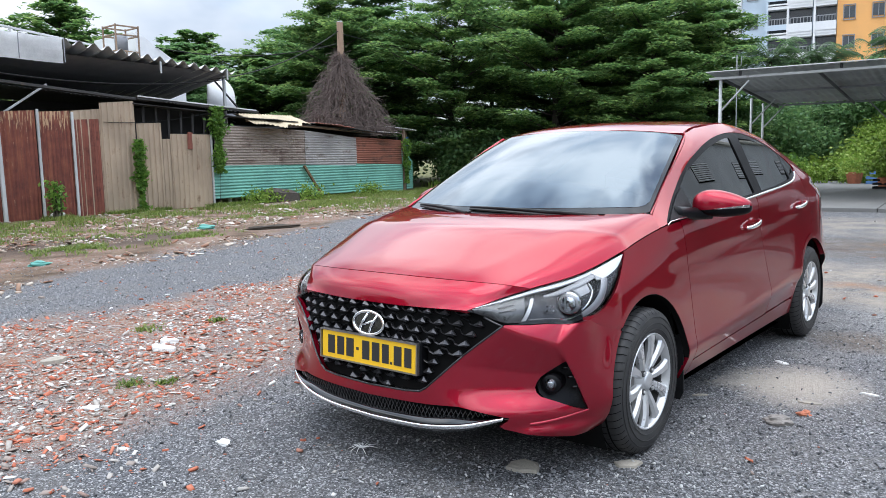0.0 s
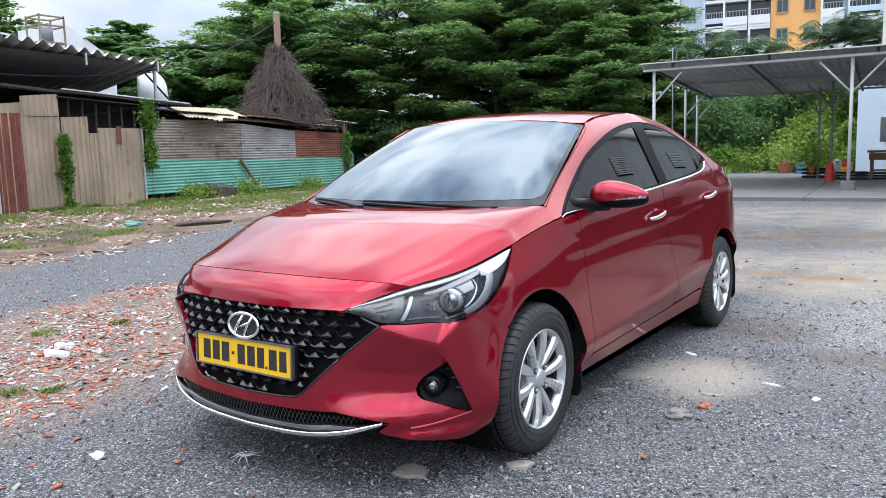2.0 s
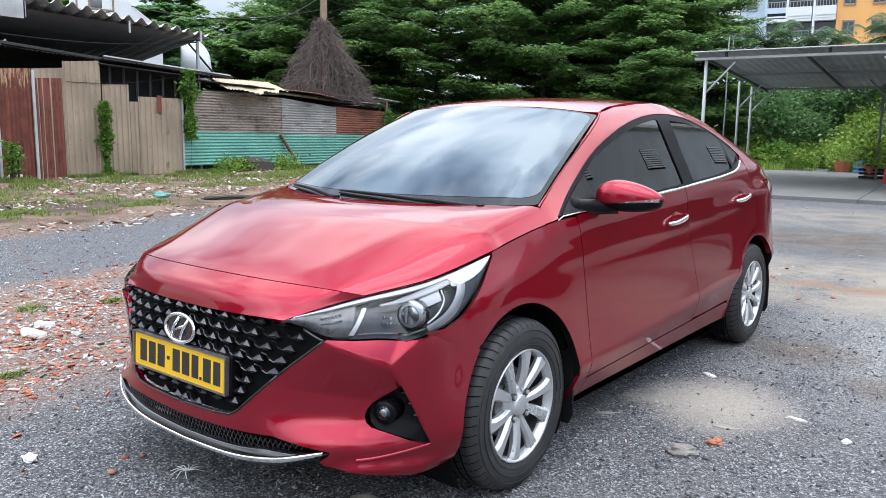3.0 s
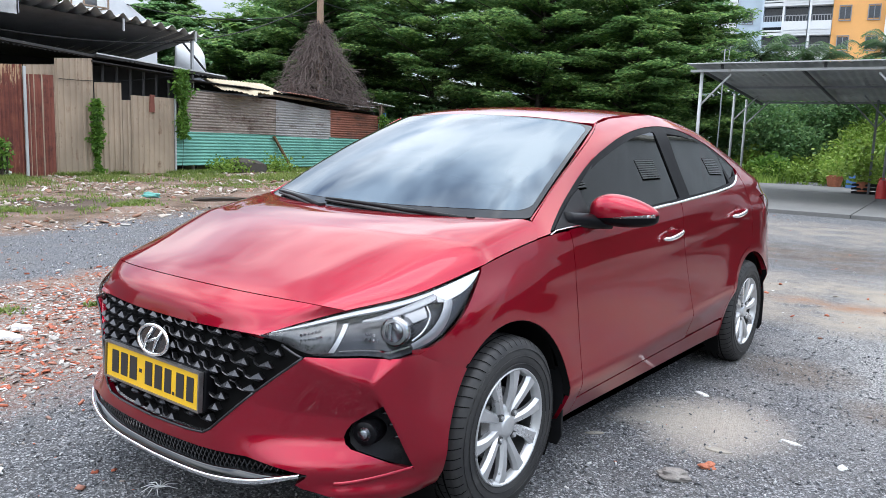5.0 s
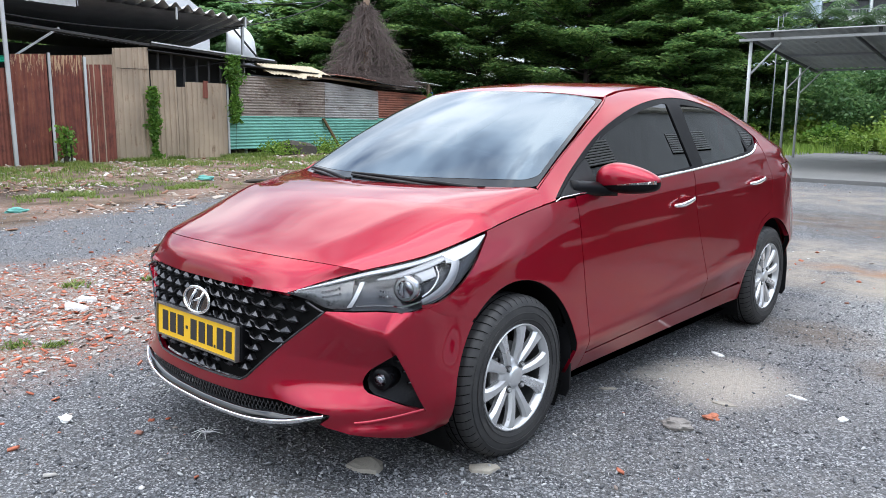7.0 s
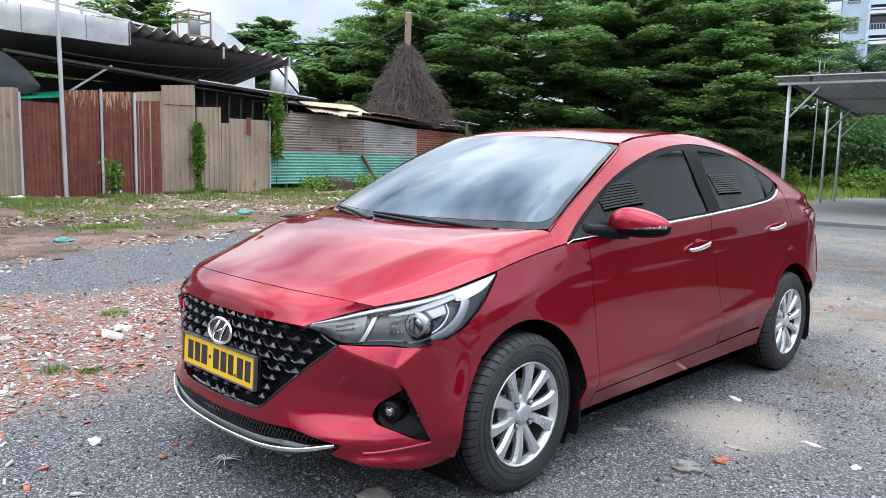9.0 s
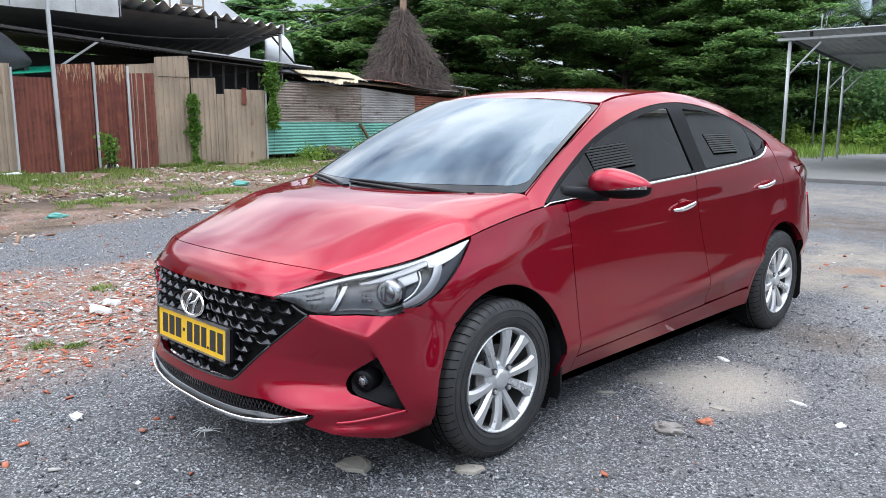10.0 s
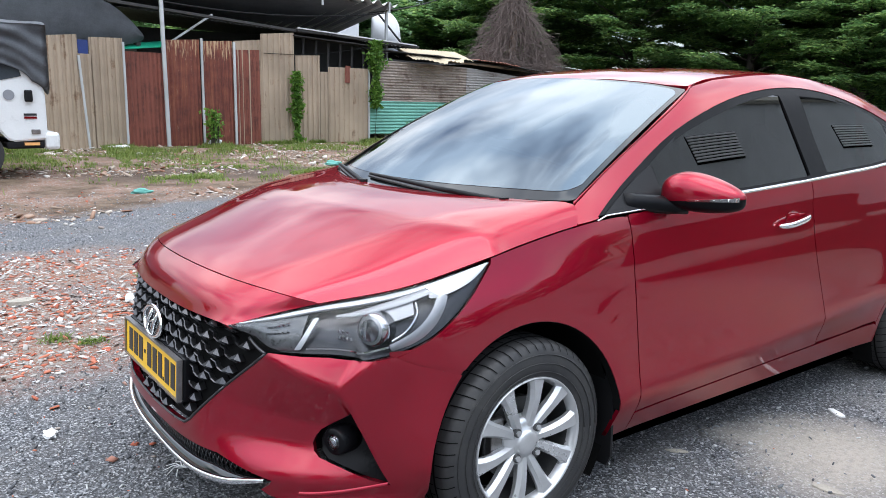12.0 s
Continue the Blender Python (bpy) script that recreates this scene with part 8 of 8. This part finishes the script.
    def intake_low(x):
        return pch(low_line, abs(x))

    def intake_top(x):
        return pch([(0.0, 0.321), (0.25, 0.328), (0.43, 0.335), (0.52, 0.318), (0.605, 0.300)], abs(x))

    bm = bmesh.new()
    for k in range(-34, 35):
        for way in (1, -1):
            xa = k * 0.019
            pts = [(xa + way * 0.045 * (t - 0.5), 0.255 + 0.08 * t) for t in (0, 0.25, 0.5, 0.75, 1)]
            pts = [(x, z) for x, z in pts if abs(x) < 0.58 and intake_low(x) + 0.012 < z < intake_top(x)]
            if len(pts) > 1:
                tube(bm, [nose_x(x, z, -0.024) for x, z in pts], 0.0023, 4)
    part("intake_lattice", bm, BLACK_GLOSS, intake)
    for name, mat_, z0, z1, o0, o1, lab in (("bright_lip", CHROME, -0.006, 0.014, 0.010, 0.004, "polished chrome lip along the bumper"), ("spoiler_lip", BLACK_GLOSS, -0.030, -0.006, -0.012, 0.010, "gloss black splitter"), ("intake_ledge", BLACK_GLOSS, 0.015, 0.046, 0.002, -0.030, "")):
        bm = bmesh.new()
        rows = []
        for o, dz in ((o0, z0), (o0 + (o1 - o0) * 0.35 + 0.004, (z0 + z1) / 2), (o1, z1)):
            row = []
            for k in range(61):
                x = (-0.612 + 1.224 * k / 60) * (0.968 if name == "bright_lip" else 1.0)
                pinch = min(1.0, (0.613 - abs(x)) / 0.22) if name != "bright_lip" else min(1.0, 0.5 + (0.613 - abs(x)) / 0.2)
                row.append(bm.verts.new(nose_x(x, intake_low(x) + dz * pinch, o * min(1.0, (0.64 - abs(x)) / 0.14) if o > 0 else o)))
            rows.append(row)
        rows.append([bm.verts.new(v.co + Vector((0, 0.02, 0))) for v in rows[0]])
        for a, b in zip(rows, rows[1:]):
            for i in range(60):
                bm.faces.new((a[i], a[i + 1], b[i + 1], b[i]))
        bmesh.ops.recalc_face_normals(bm, faces=bm.faces)
        part(name, bm, mat_, car if name != "intake_ledge" else intake, lab, True)

    # grille: dark back wall, rim and rows of winged studs
    gh = [(0.0, 0.364), (0.20, 0.370), (0.265, 0.376), (0.295, 0.394), (0.43, 0.522), (0.572, 0.645), (0.50, 0.672), (0.442, 0.696), (0.2, 0.692), (0.0, 0.691)]
    gp = gh + [(-a, b) for a, b in gh[-2:0:-1]]
    grille = part("grille", skin(lambda x, z: nose_x(x, z, -0.030), gp, gap=-0.004, flange=0.0, step=0.05), DARK_VOID, car, "black and dark chrome grille of winged studs")
    bm = bmesh.new()
    ring = gp + gp[:1]
    for (a0, b0), (a1, b1) in zip(ring, ring[1:]):
        if max(b0, b1) > 0.685 and min(b0, b1) > 0.66:
            continue
        tube(bm, [nose_x(a0 + (a1 - a0) * k / 6, b0 + (b1 - b0) * k / 6, 0.001) for k in range(7)], 0.0038, 6)
    part("grille_rim", bm, GRILLE_METAL, grille, "", True)

    def stud_mesh():
        """A small raised pyramid with a thin bent wing trailing to one side."""
        bm = bmesh.new()
        rim = ((-0.026, -0.004), (0.006, 0.0165), (0.022, -0.003), (0.004, -0.0085))
        front = [bm.verts.new((x, -0.002, z)) for x, z in rim]
        rear = [bm.verts.new((x * 0.9, 0.018, z * 0.9)) for x, z in rim]
        peak = bm.verts.new((0.006, -0.014, 0.001))
        for a in range(4):
            b = (a + 1) % 4
            bm.faces.new((front[a], front[b], peak))
            bm.faces.new((front[a], rear[a], rear[b], front[b]))
        wing = ((-0.064, 0.021, 0.002), (-0.044, 0.016, -0.001), (-0.036, 0.003, -0.003), (-0.022, -0.003, -0.004), (0.012, -0.007, -0.004))
        rows = []
        for x, z, y in wing:
            rows.append([bm.verts.new((x, y + dy, z + dz)) for dy, dz in ((0.0, 0.0022), (-0.003, 0.0), (0.0, -0.0022), (0.016, 0.0))])
        for a, b in zip(rows, rows[1:]):
            for k in range(4):
                bm.faces.new((a[k], a[(k + 1) % 4], b[(k + 1) % 4], b[k]))
        bm.faces.new(rows[0][::-1]), bm.faces.new(rows[-1])
        bmesh.ops.recalc_face_normals(bm, faces=bm.faces)
        me = bpy.data.meshes.new("grille_stud")
        bm.to_mesh(me)
        bm.free()
        me.materials.append(GRILLE_METAL)
        return me

    stud = stud_mesh()
    small = shrink(gp, 0.010)
    for row in range(9):
        z = 0.378 + 0.0375 * row
        for k in range(0, 10):
            for sgn in (1, -1):
                x = sgn * (0.018 + k * 0.076 + (0.022 * row) % 0.076)
                if inside(small, x, z) and not (abs(x) < 0.275 and 0.452 < z < 0.550):
                    ob = new("grille_stud", stud)
                    ob.parent = grille
                    p, px_, pz_ = nose_x(x, z, -0.008), nose_x(x + 0.01, z, -0.008), nose_x(x, z + 0.01, -0.008)
                    ax, az = (px_ - p).normalized(), (pz_ - p).normalized()
                    ay = az.cross(ax).normalized()
                    m = Matrix((ax, ay, az)).transposed().to_4x4()
                    ob.matrix_basis = Matrix.Translation(p) @ m @ Matrix.Diagonal((sgn, 1, 1, 1))
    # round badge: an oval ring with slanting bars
    badge = new("badge")
    badge.parent = car
    badge["label"] = "oval chrome badge on the grille"
    badge.matrix_basis = Matrix.Translation(nose_x(0, 0.612, 0.012)) @ pose(0, 0, 0, -8, 0, 0)
    bm = bmesh.new()
    ringpts = [Vector((0.083 * math.cos(t), 0, 0.046 * math.sin(t))) for t in [6.28318 * j / 48 for j in range(48)]]
    rings = []
    for j, p in enumerate(ringpts):
        d = (ringpts[(j + 1) % 48] - ringpts[j - 1]).normalized()
        o = d.cross(Vector((0, 1, 0))).normalized()
        rings.append([bm.verts.new(p + o * 0.0065 * math.cos(q) + Vector((0, 0.006 * math.sin(q), 0))) for q in [6.28318 * i / 10 for i in range(10)]])
    for j in range(48):
        a, b = rings[j], rings[(j + 1) % 48]
        for i in range(10):
            bm.faces.new((a[i], a[(i + 1) % 10], b[(i + 1) % 10], b[i]))
    bmesh.ops.recalc_face_normals(bm, faces=bm.faces)
    part("badge_ring", bm, CHROME, badge, "", True)
    for x0, lean in ((-0.027, 0.018), (0.027, 0.018)):
        bm = bmesh.new()
        tube(bm, [(x0 - lean, 0, -0.036), (x0 - lean * 0.2, -0.003, 0.0), (x0 + lean * 1.2, 0, 0.036)], 0.0062, 8)
        part("badge_bar", bm, CHROME, badge, "", True)
    bm = bmesh.new()
    tube(bm, [(-0.027, -0.002, -0.010), (0.027, -0.002, 0.010)], 0.0048, 8)
    part("badge_bar", bm, CHROME, badge, "", True)
    bm = bmesh.new()
    prism(bm, [(0.079 * math.cos(t), 0.042 * math.sin(t)) for t in [6.28318 * j / 32 for j in range(32)]], 0.008, Matrix.Translation((0, 0.006, 0)))
    part("badge_plate", bm, BLACK_GLOSS, badge)
    # number plate on its black holder, its characters as plain bars
    plate = new("number_plate")
    plate.parent = car
    plate["label"] = "yellow number plate with dark characters"
    plate.matrix_basis = Matrix.Translation((0.0, -2.142, 0.502)) @ pose(0, 0, 0, -3, 0, 0)
    bm = bmesh.new()
    box(bm, (0, 0.010, 0), (0.524, 0.012, 0.120), bevel=0.004)
    part("plate_sheet", bm, PLATE_YELLOW, plate)
    bm = bmesh.new()
    for c, sz in (((0, 0.007, 0.059), (0.540, 0.016, 0.006)), ((0, 0.007, -0.059), (0.540, 0.016, 0.006)), ((-0.267, 0.007, 0), (0.006, 0.016, 0.112)), ((0.267, 0.007, 0), (0.006, 0.016, 0.112))):
        box(bm, c, sz)
    part("plate_border", bm, STEEL, plate)
    bm = bmesh.new()
    box(bm, (0, 0.042, 0), (0.548, 0.05, 0.128), bevel=0.006)
    part("plate_holder", bm, RECESS_BLACK, plate)
    for x0, w, h, dz in ((-0.205, 0.040, 0.076, 0), (-0.150, 0.040, 0.076, 0), (-0.095, 0.042, 0.076, 0), (-0.052, 0.014, 0.012, 0), (-0.005, 0.040, 0.076, 0), (0.050, 0.040, 0.076, 0), (0.103, 0.036, 0.076, 0), (0.134, 0.010, 0.010, -0.033), (0.168, 0.040, 0.076, 0), (0.221, 0.036, 0.076, 0)):
        bm = bmesh.new()
        box(bm, (x0, 0.0035, dz), (w, 0.002, h))
        part("plate_bar", bm, PLATE_DARK, plate)

    # ---- headlights
    for s in (1, -1):
        def mx(*p):
            return [Vector((s * a, b, c)) for a, b, c in p]

        top = curve(*mx((0.445, -2.062, 0.699), (0.528, -1.965, 0.734), (0.606, -1.865, 0.766), (0.70, -1.652, 0.803), (0.770, -1.418, 0.863)))
        def on_nose(x, z):
            q = nose_x(s * x, z, -0.002)
            return q

        def on_flank(y, z):
            return Vector((s * (side_x(y, z) - 0.002), y, z))

        low = curve(mx((0.445, -2.062, 0.699))[0], on_nose(0.505, 0.675), on_nose(0.578, 0.652), on_nose(0.64, 0.648), on_nose(0.69, 0.648), on_nose(0.725, 0.642), on_nose(0.755, 0.640), on_flank(-1.715, 0.655), on_flank(-1.62, 0.696), on_flank(-1.50, 0.779), on_flank(-1.425, 0.856), mx((0.770, -1.418, 0.863))[0])

        def lens(u, v, deep=0.0):
            a, b = low(u), top(min(1, u))
            p = a.lerp(b, v)
            n = Vector((s * 0.72, -0.66, 0.22))
            fat = math.sin(math.pi * u) ** 0.7
            return p + n * (0.030 * math.sin(math.pi * v) * fat - deep * fat)

        lamp = new("headlight")
        lamp.parent = car
        lamp["label"] = "clear projector headlight with a bright strip"
        part("lamp_cover", patch(lambda u, v: lens(0.004 + 0.992 * u, v), 40, 12, 0.0), LAMP_GLASS, lamp)
        part("lamp_bezel", patch(lambda u, v: lens(0.01 + 0.98 * u, 0.0 + v, 0.050 + 0.02 * math.sin(math.pi * v)), 40, 12, 0.0), LAMP_BLACK, lamp, "black inner bezel")

        def ribbon(name, mat_, u0, u1, v0, v1, deep, n=24, lab=""):
            part(name, patch(lambda u, v: lens(u0(v) + (u1(v) - u0(v)) * u, v0(u) + (v1(u) - v0(u)) * v, deep), n, 5, 0.006), mat_, lamp, lab)

        # white strip that widens down the outer end, a thin rail along the top, a slanting blade, grey inner pane
        ribbon("lamp_strip", LIGHT_GUIDE, lambda v: 0.765 - 0.045 * v, lambda v: 0.985, lambda u: 0.58 - 0.32 * u, lambda u: 0.95, 0.014, lab="frosted white light strip")
        ribbon("lamp_rail", LIGHT_GUIDE, lambda v: 0.05, lambda v: 0.75, lambda u: 0.885, lambda u: 0.955, 0.016)
        ribbon("lamp_inner", LAMP_DARK, lambda v: 0.04, lambda v: 0.255 + 0.05 * v, lambda u: 0.06, lambda u: 0.84, 0.030)
        ribbon("lamp_blade", LIGHT_GUIDE, lambda v: 0.250 + 0.075 * v, lambda v: 0.268 + 0.075 * v, lambda u: 0.10, lambda u: 0.74, 0.016)
        ribbon("lamp_sill", LAMP_SILVER, lambda v: 0.285, lambda v: 0.56, lambda u: 0.115, lambda u: 0.145, 0.022)

        def sweep(name, mat_, pts, width, deep, lab=""):
            line = curve(*[(a * 0.85, b * 0.11, 0) for a, b in pts])
            rows = []
            bm = bmesh.new()
            for k in range(31):
                q, d = line(k / 30), (line(min(1, k / 30 + 0.02)) - line(max(0, k / 30 - 0.02))).normalized()
                o = Vector((-d.y, d.x, 0))
                wv = width(k / 30)
                rows.append([bm.verts.new(lens(min(0.99, max(0.01, (q + o * wv * e).x / 0.85)), min(0.99, max(0.01, (q + o * wv * e).y / 0.11)), deep - 0.004 * (1 - e * e))) for e in (-1, -0.5, 0, 0.5, 1)])
            for a, b in zip(rows, rows[1:]):
                for m in range(4):
                    bm.faces.new((a[m], a[m + 1], b[m + 1], b[m]))
            part(name, turned_in(bm, 0.006, (0, 0, 0.55)), mat_, lamp, lab)

        sweep("lamp_wrap", LAMP_PALE, ((0.735, 0.82), (0.775, 0.66), (0.755, 0.44), (0.705, 0.25), (0.63, 0.14), (0.55, 0.11)), lambda t: 0.019 - 0.013 * t, 0.018, "ribbed pale grey light surround")
        sweep("lamp_brow", LAMP_PALE, ((0.735, 0.82), (0.62, 0.79), (0.50, 0.76), (0.40, 0.73)), lambda t: 0.009 - 0.006 * t, 0.022)
        sweep("lamp_wire", LAMP_SILVER, ((0.675, 0.70), (0.665, 0.48), (0.615, 0.28), (0.56, 0.20)), lambda t: 0.0035, 0.026)
        ribbon("lamp_reflector", LAMP_PALE, lambda v: 0.575 - 0.02 * v, lambda v: 0.655 + 0.01 * v, lambda u: 0.50, lambda u: 0.72, 0.030, 10)
        c = lens(0.515, 0.45, 0.040)
        d = Vector((s * 0.34, -0.93, 0.10)).normalized()
        bm = bmesh.new()
        tube(bm, [c - d * 0.03, c + d * 0.014, c + d * 0.019], 0.047, 36, 0.043)
        part("projector_ring", bm, LAMP_SILVER, lamp, "", True)
        bm = bmesh.new()
        tube(bm, [c + d * 0.0195, c + d * 0.0205], 0.0385, 36)
        part("projector_collar", bm, LAMP_GREY, lamp, "", True)
        bm = bmesh.new()
        tube(bm, [c + d * 0.021, c + d * 0.0225], 0.030, 32, 0.029)
        part("projector_rim", bm, LAMP_SILVER, lamp, "", True)
        bm = bmesh.new()
        bmesh.ops.create_uvsphere(bm, u_segments=28, v_segments=16, radius=0.030)
        for v in bm.verts:
            v.co = c + d * 0.021 + v.co - d * (v.co.dot(d) * 0.45)
        part("projector_lens", bm, PROJECTOR_GLASS, lamp, "", True)
        bm = bmesh.new()
        side = d.cross(Vector((0, 0, 1))).normalized()
        box(bm, c + d * 0.024 + side * s * 0.010, (0.006, 0.004, 0.044), bevel=0.001)
        part("projector_shutter", bm, LAMP_PALE, lamp)
        c2 = lens(0.405, 0.40, 0.034)
        for j in range(7):
            bm = bmesh.new()
            o = Vector((s * (0.010 * (j % 4) - 0.016), 0.006 * (j % 4), 0.016 * (j // 4) - 0.010))
            box(bm, c2 + o, (0.0055, 0.008, 0.009), pose(0, 0, 0, 12 * (j % 3), 0, 20 * j), bevel=0.0015)
            part("reflector_block", bm, LAMP_SILVER, lamp)
        for j in range(12):
            bm = bmesh.new()
            box(bm, lens(0.165 + 0.014 * (j % 6), 0.46 + 0.17 * (j // 6) + 0.012 * (j % 6), 0.024), (0.007, 0.006, 0.005), bevel=0.001)
            part("lamp_facet", bm, LAMP_SILVER, lamp)

    # ---- cowl and wipers
    cowl_p = coons(cowl, low_w, curve(cowl(0), low_w(0)), curve(cowl(1), low_w(1)))
    part("cowl_panel", patch(lambda u, v: cowl_p(u, v) - Vector((0, 0, 0.024)), 40, 4, 0.02), BLACK_PLASTIC, car, "black plastic panel below the windscreen")
    for pts in (((0.56, -1.175, 0.990), (0.30, -1.262, 1.005), (0.02, -1.275, 1.018), (-0.12, -1.265, 1.022)), ((-0.10, -1.305, 0.992), (-0.30, -1.252, 1.010), (-0.52, -1.170, 1.022))):
        bm = bmesh.new()
        c = curve(*pts)
        tube(bm, [c(k / 10) + Vector((0, 0, 0.006 * math.sin(math.pi * k / 10))) for k in range(11)], 0.010, 8, 0.006)
        wiper = part("wiper", bm, BLACK_PLASTIC, car, "black wiper at rest", True)
        bm = bmesh.new()
        tube(bm, [c(k / 10) + Vector((0, -0.004, -0.008)) for k in range(2, 11)], 0.006, 6)
        part("wiper_blade", bm, RUBBER, wiper)
        bm = bmesh.new()
        tube(bm, [c(0.02) + Vector((0, 0, -0.02)), c(0.02) + Vector((0, 0, 0.012))], 0.016, 12)
        part("wiper_pivot", bm, BLACK_PLASTIC, wiper)

    # ---- inside and below
    bm = bmesh.new()
    grid(bm, 10, 30, lambda u, v: ((u * 2 - 1) * (0.765 if abs(-1.60 + 3.5 * v) < 0.92 else 0.58), -1.60 + 3.5 * v, 0.170))
    bmesh.ops.solidify(bm, geom=bm.faces[:], thickness=0.02)
    part("underbody", bm, DARK_VOID, car)
    for s in (1, -1):
        part("inner_flank", patch(lambda u, v: Vector((s * (side_x(-0.88 + 2.1 * u, 0.2 + 0.75 * v) - 0.05), -0.88 + 2.1 * u, 0.2 + 0.75 * v)), 20, 8, 0.0), DARK_VOID, car)
    bm = bmesh.new()
    box(bm, (0, -1.05, 0.83), (1.36, 0.5, 0.25), bevel=0.06)
    part("dashboard", bm, SEAT_CLOTH, car)
    for x0 in (-0.36, 0.36):
        for y0 in (-0.05, 0.85):
            bm = bmesh.new()
            box(bm, (x0, y0, 0.48), (0.50, 0.50, 0.20), bevel=0.06)
            box(bm, (x0, y0 + 0.28, 0.80), (0.48, 0.14, 0.58), pose(0, 0, 0, -14), bevel=0.06)
            box(bm, (x0, y0 + 0.37, 1.13), (0.26, 0.09, 0.16), pose(0, 0, 0, -10), bevel=0.04)
            part("seat", bm, SEAT_CLOTH, car)
    bm = bmesh.new()
    box(bm, (0, -1.62, 0.48), (1.0, 0.50, 0.40), bevel=0.05)
    part("engine_block", bm, DARK_VOID, car)
    return car


build_car()
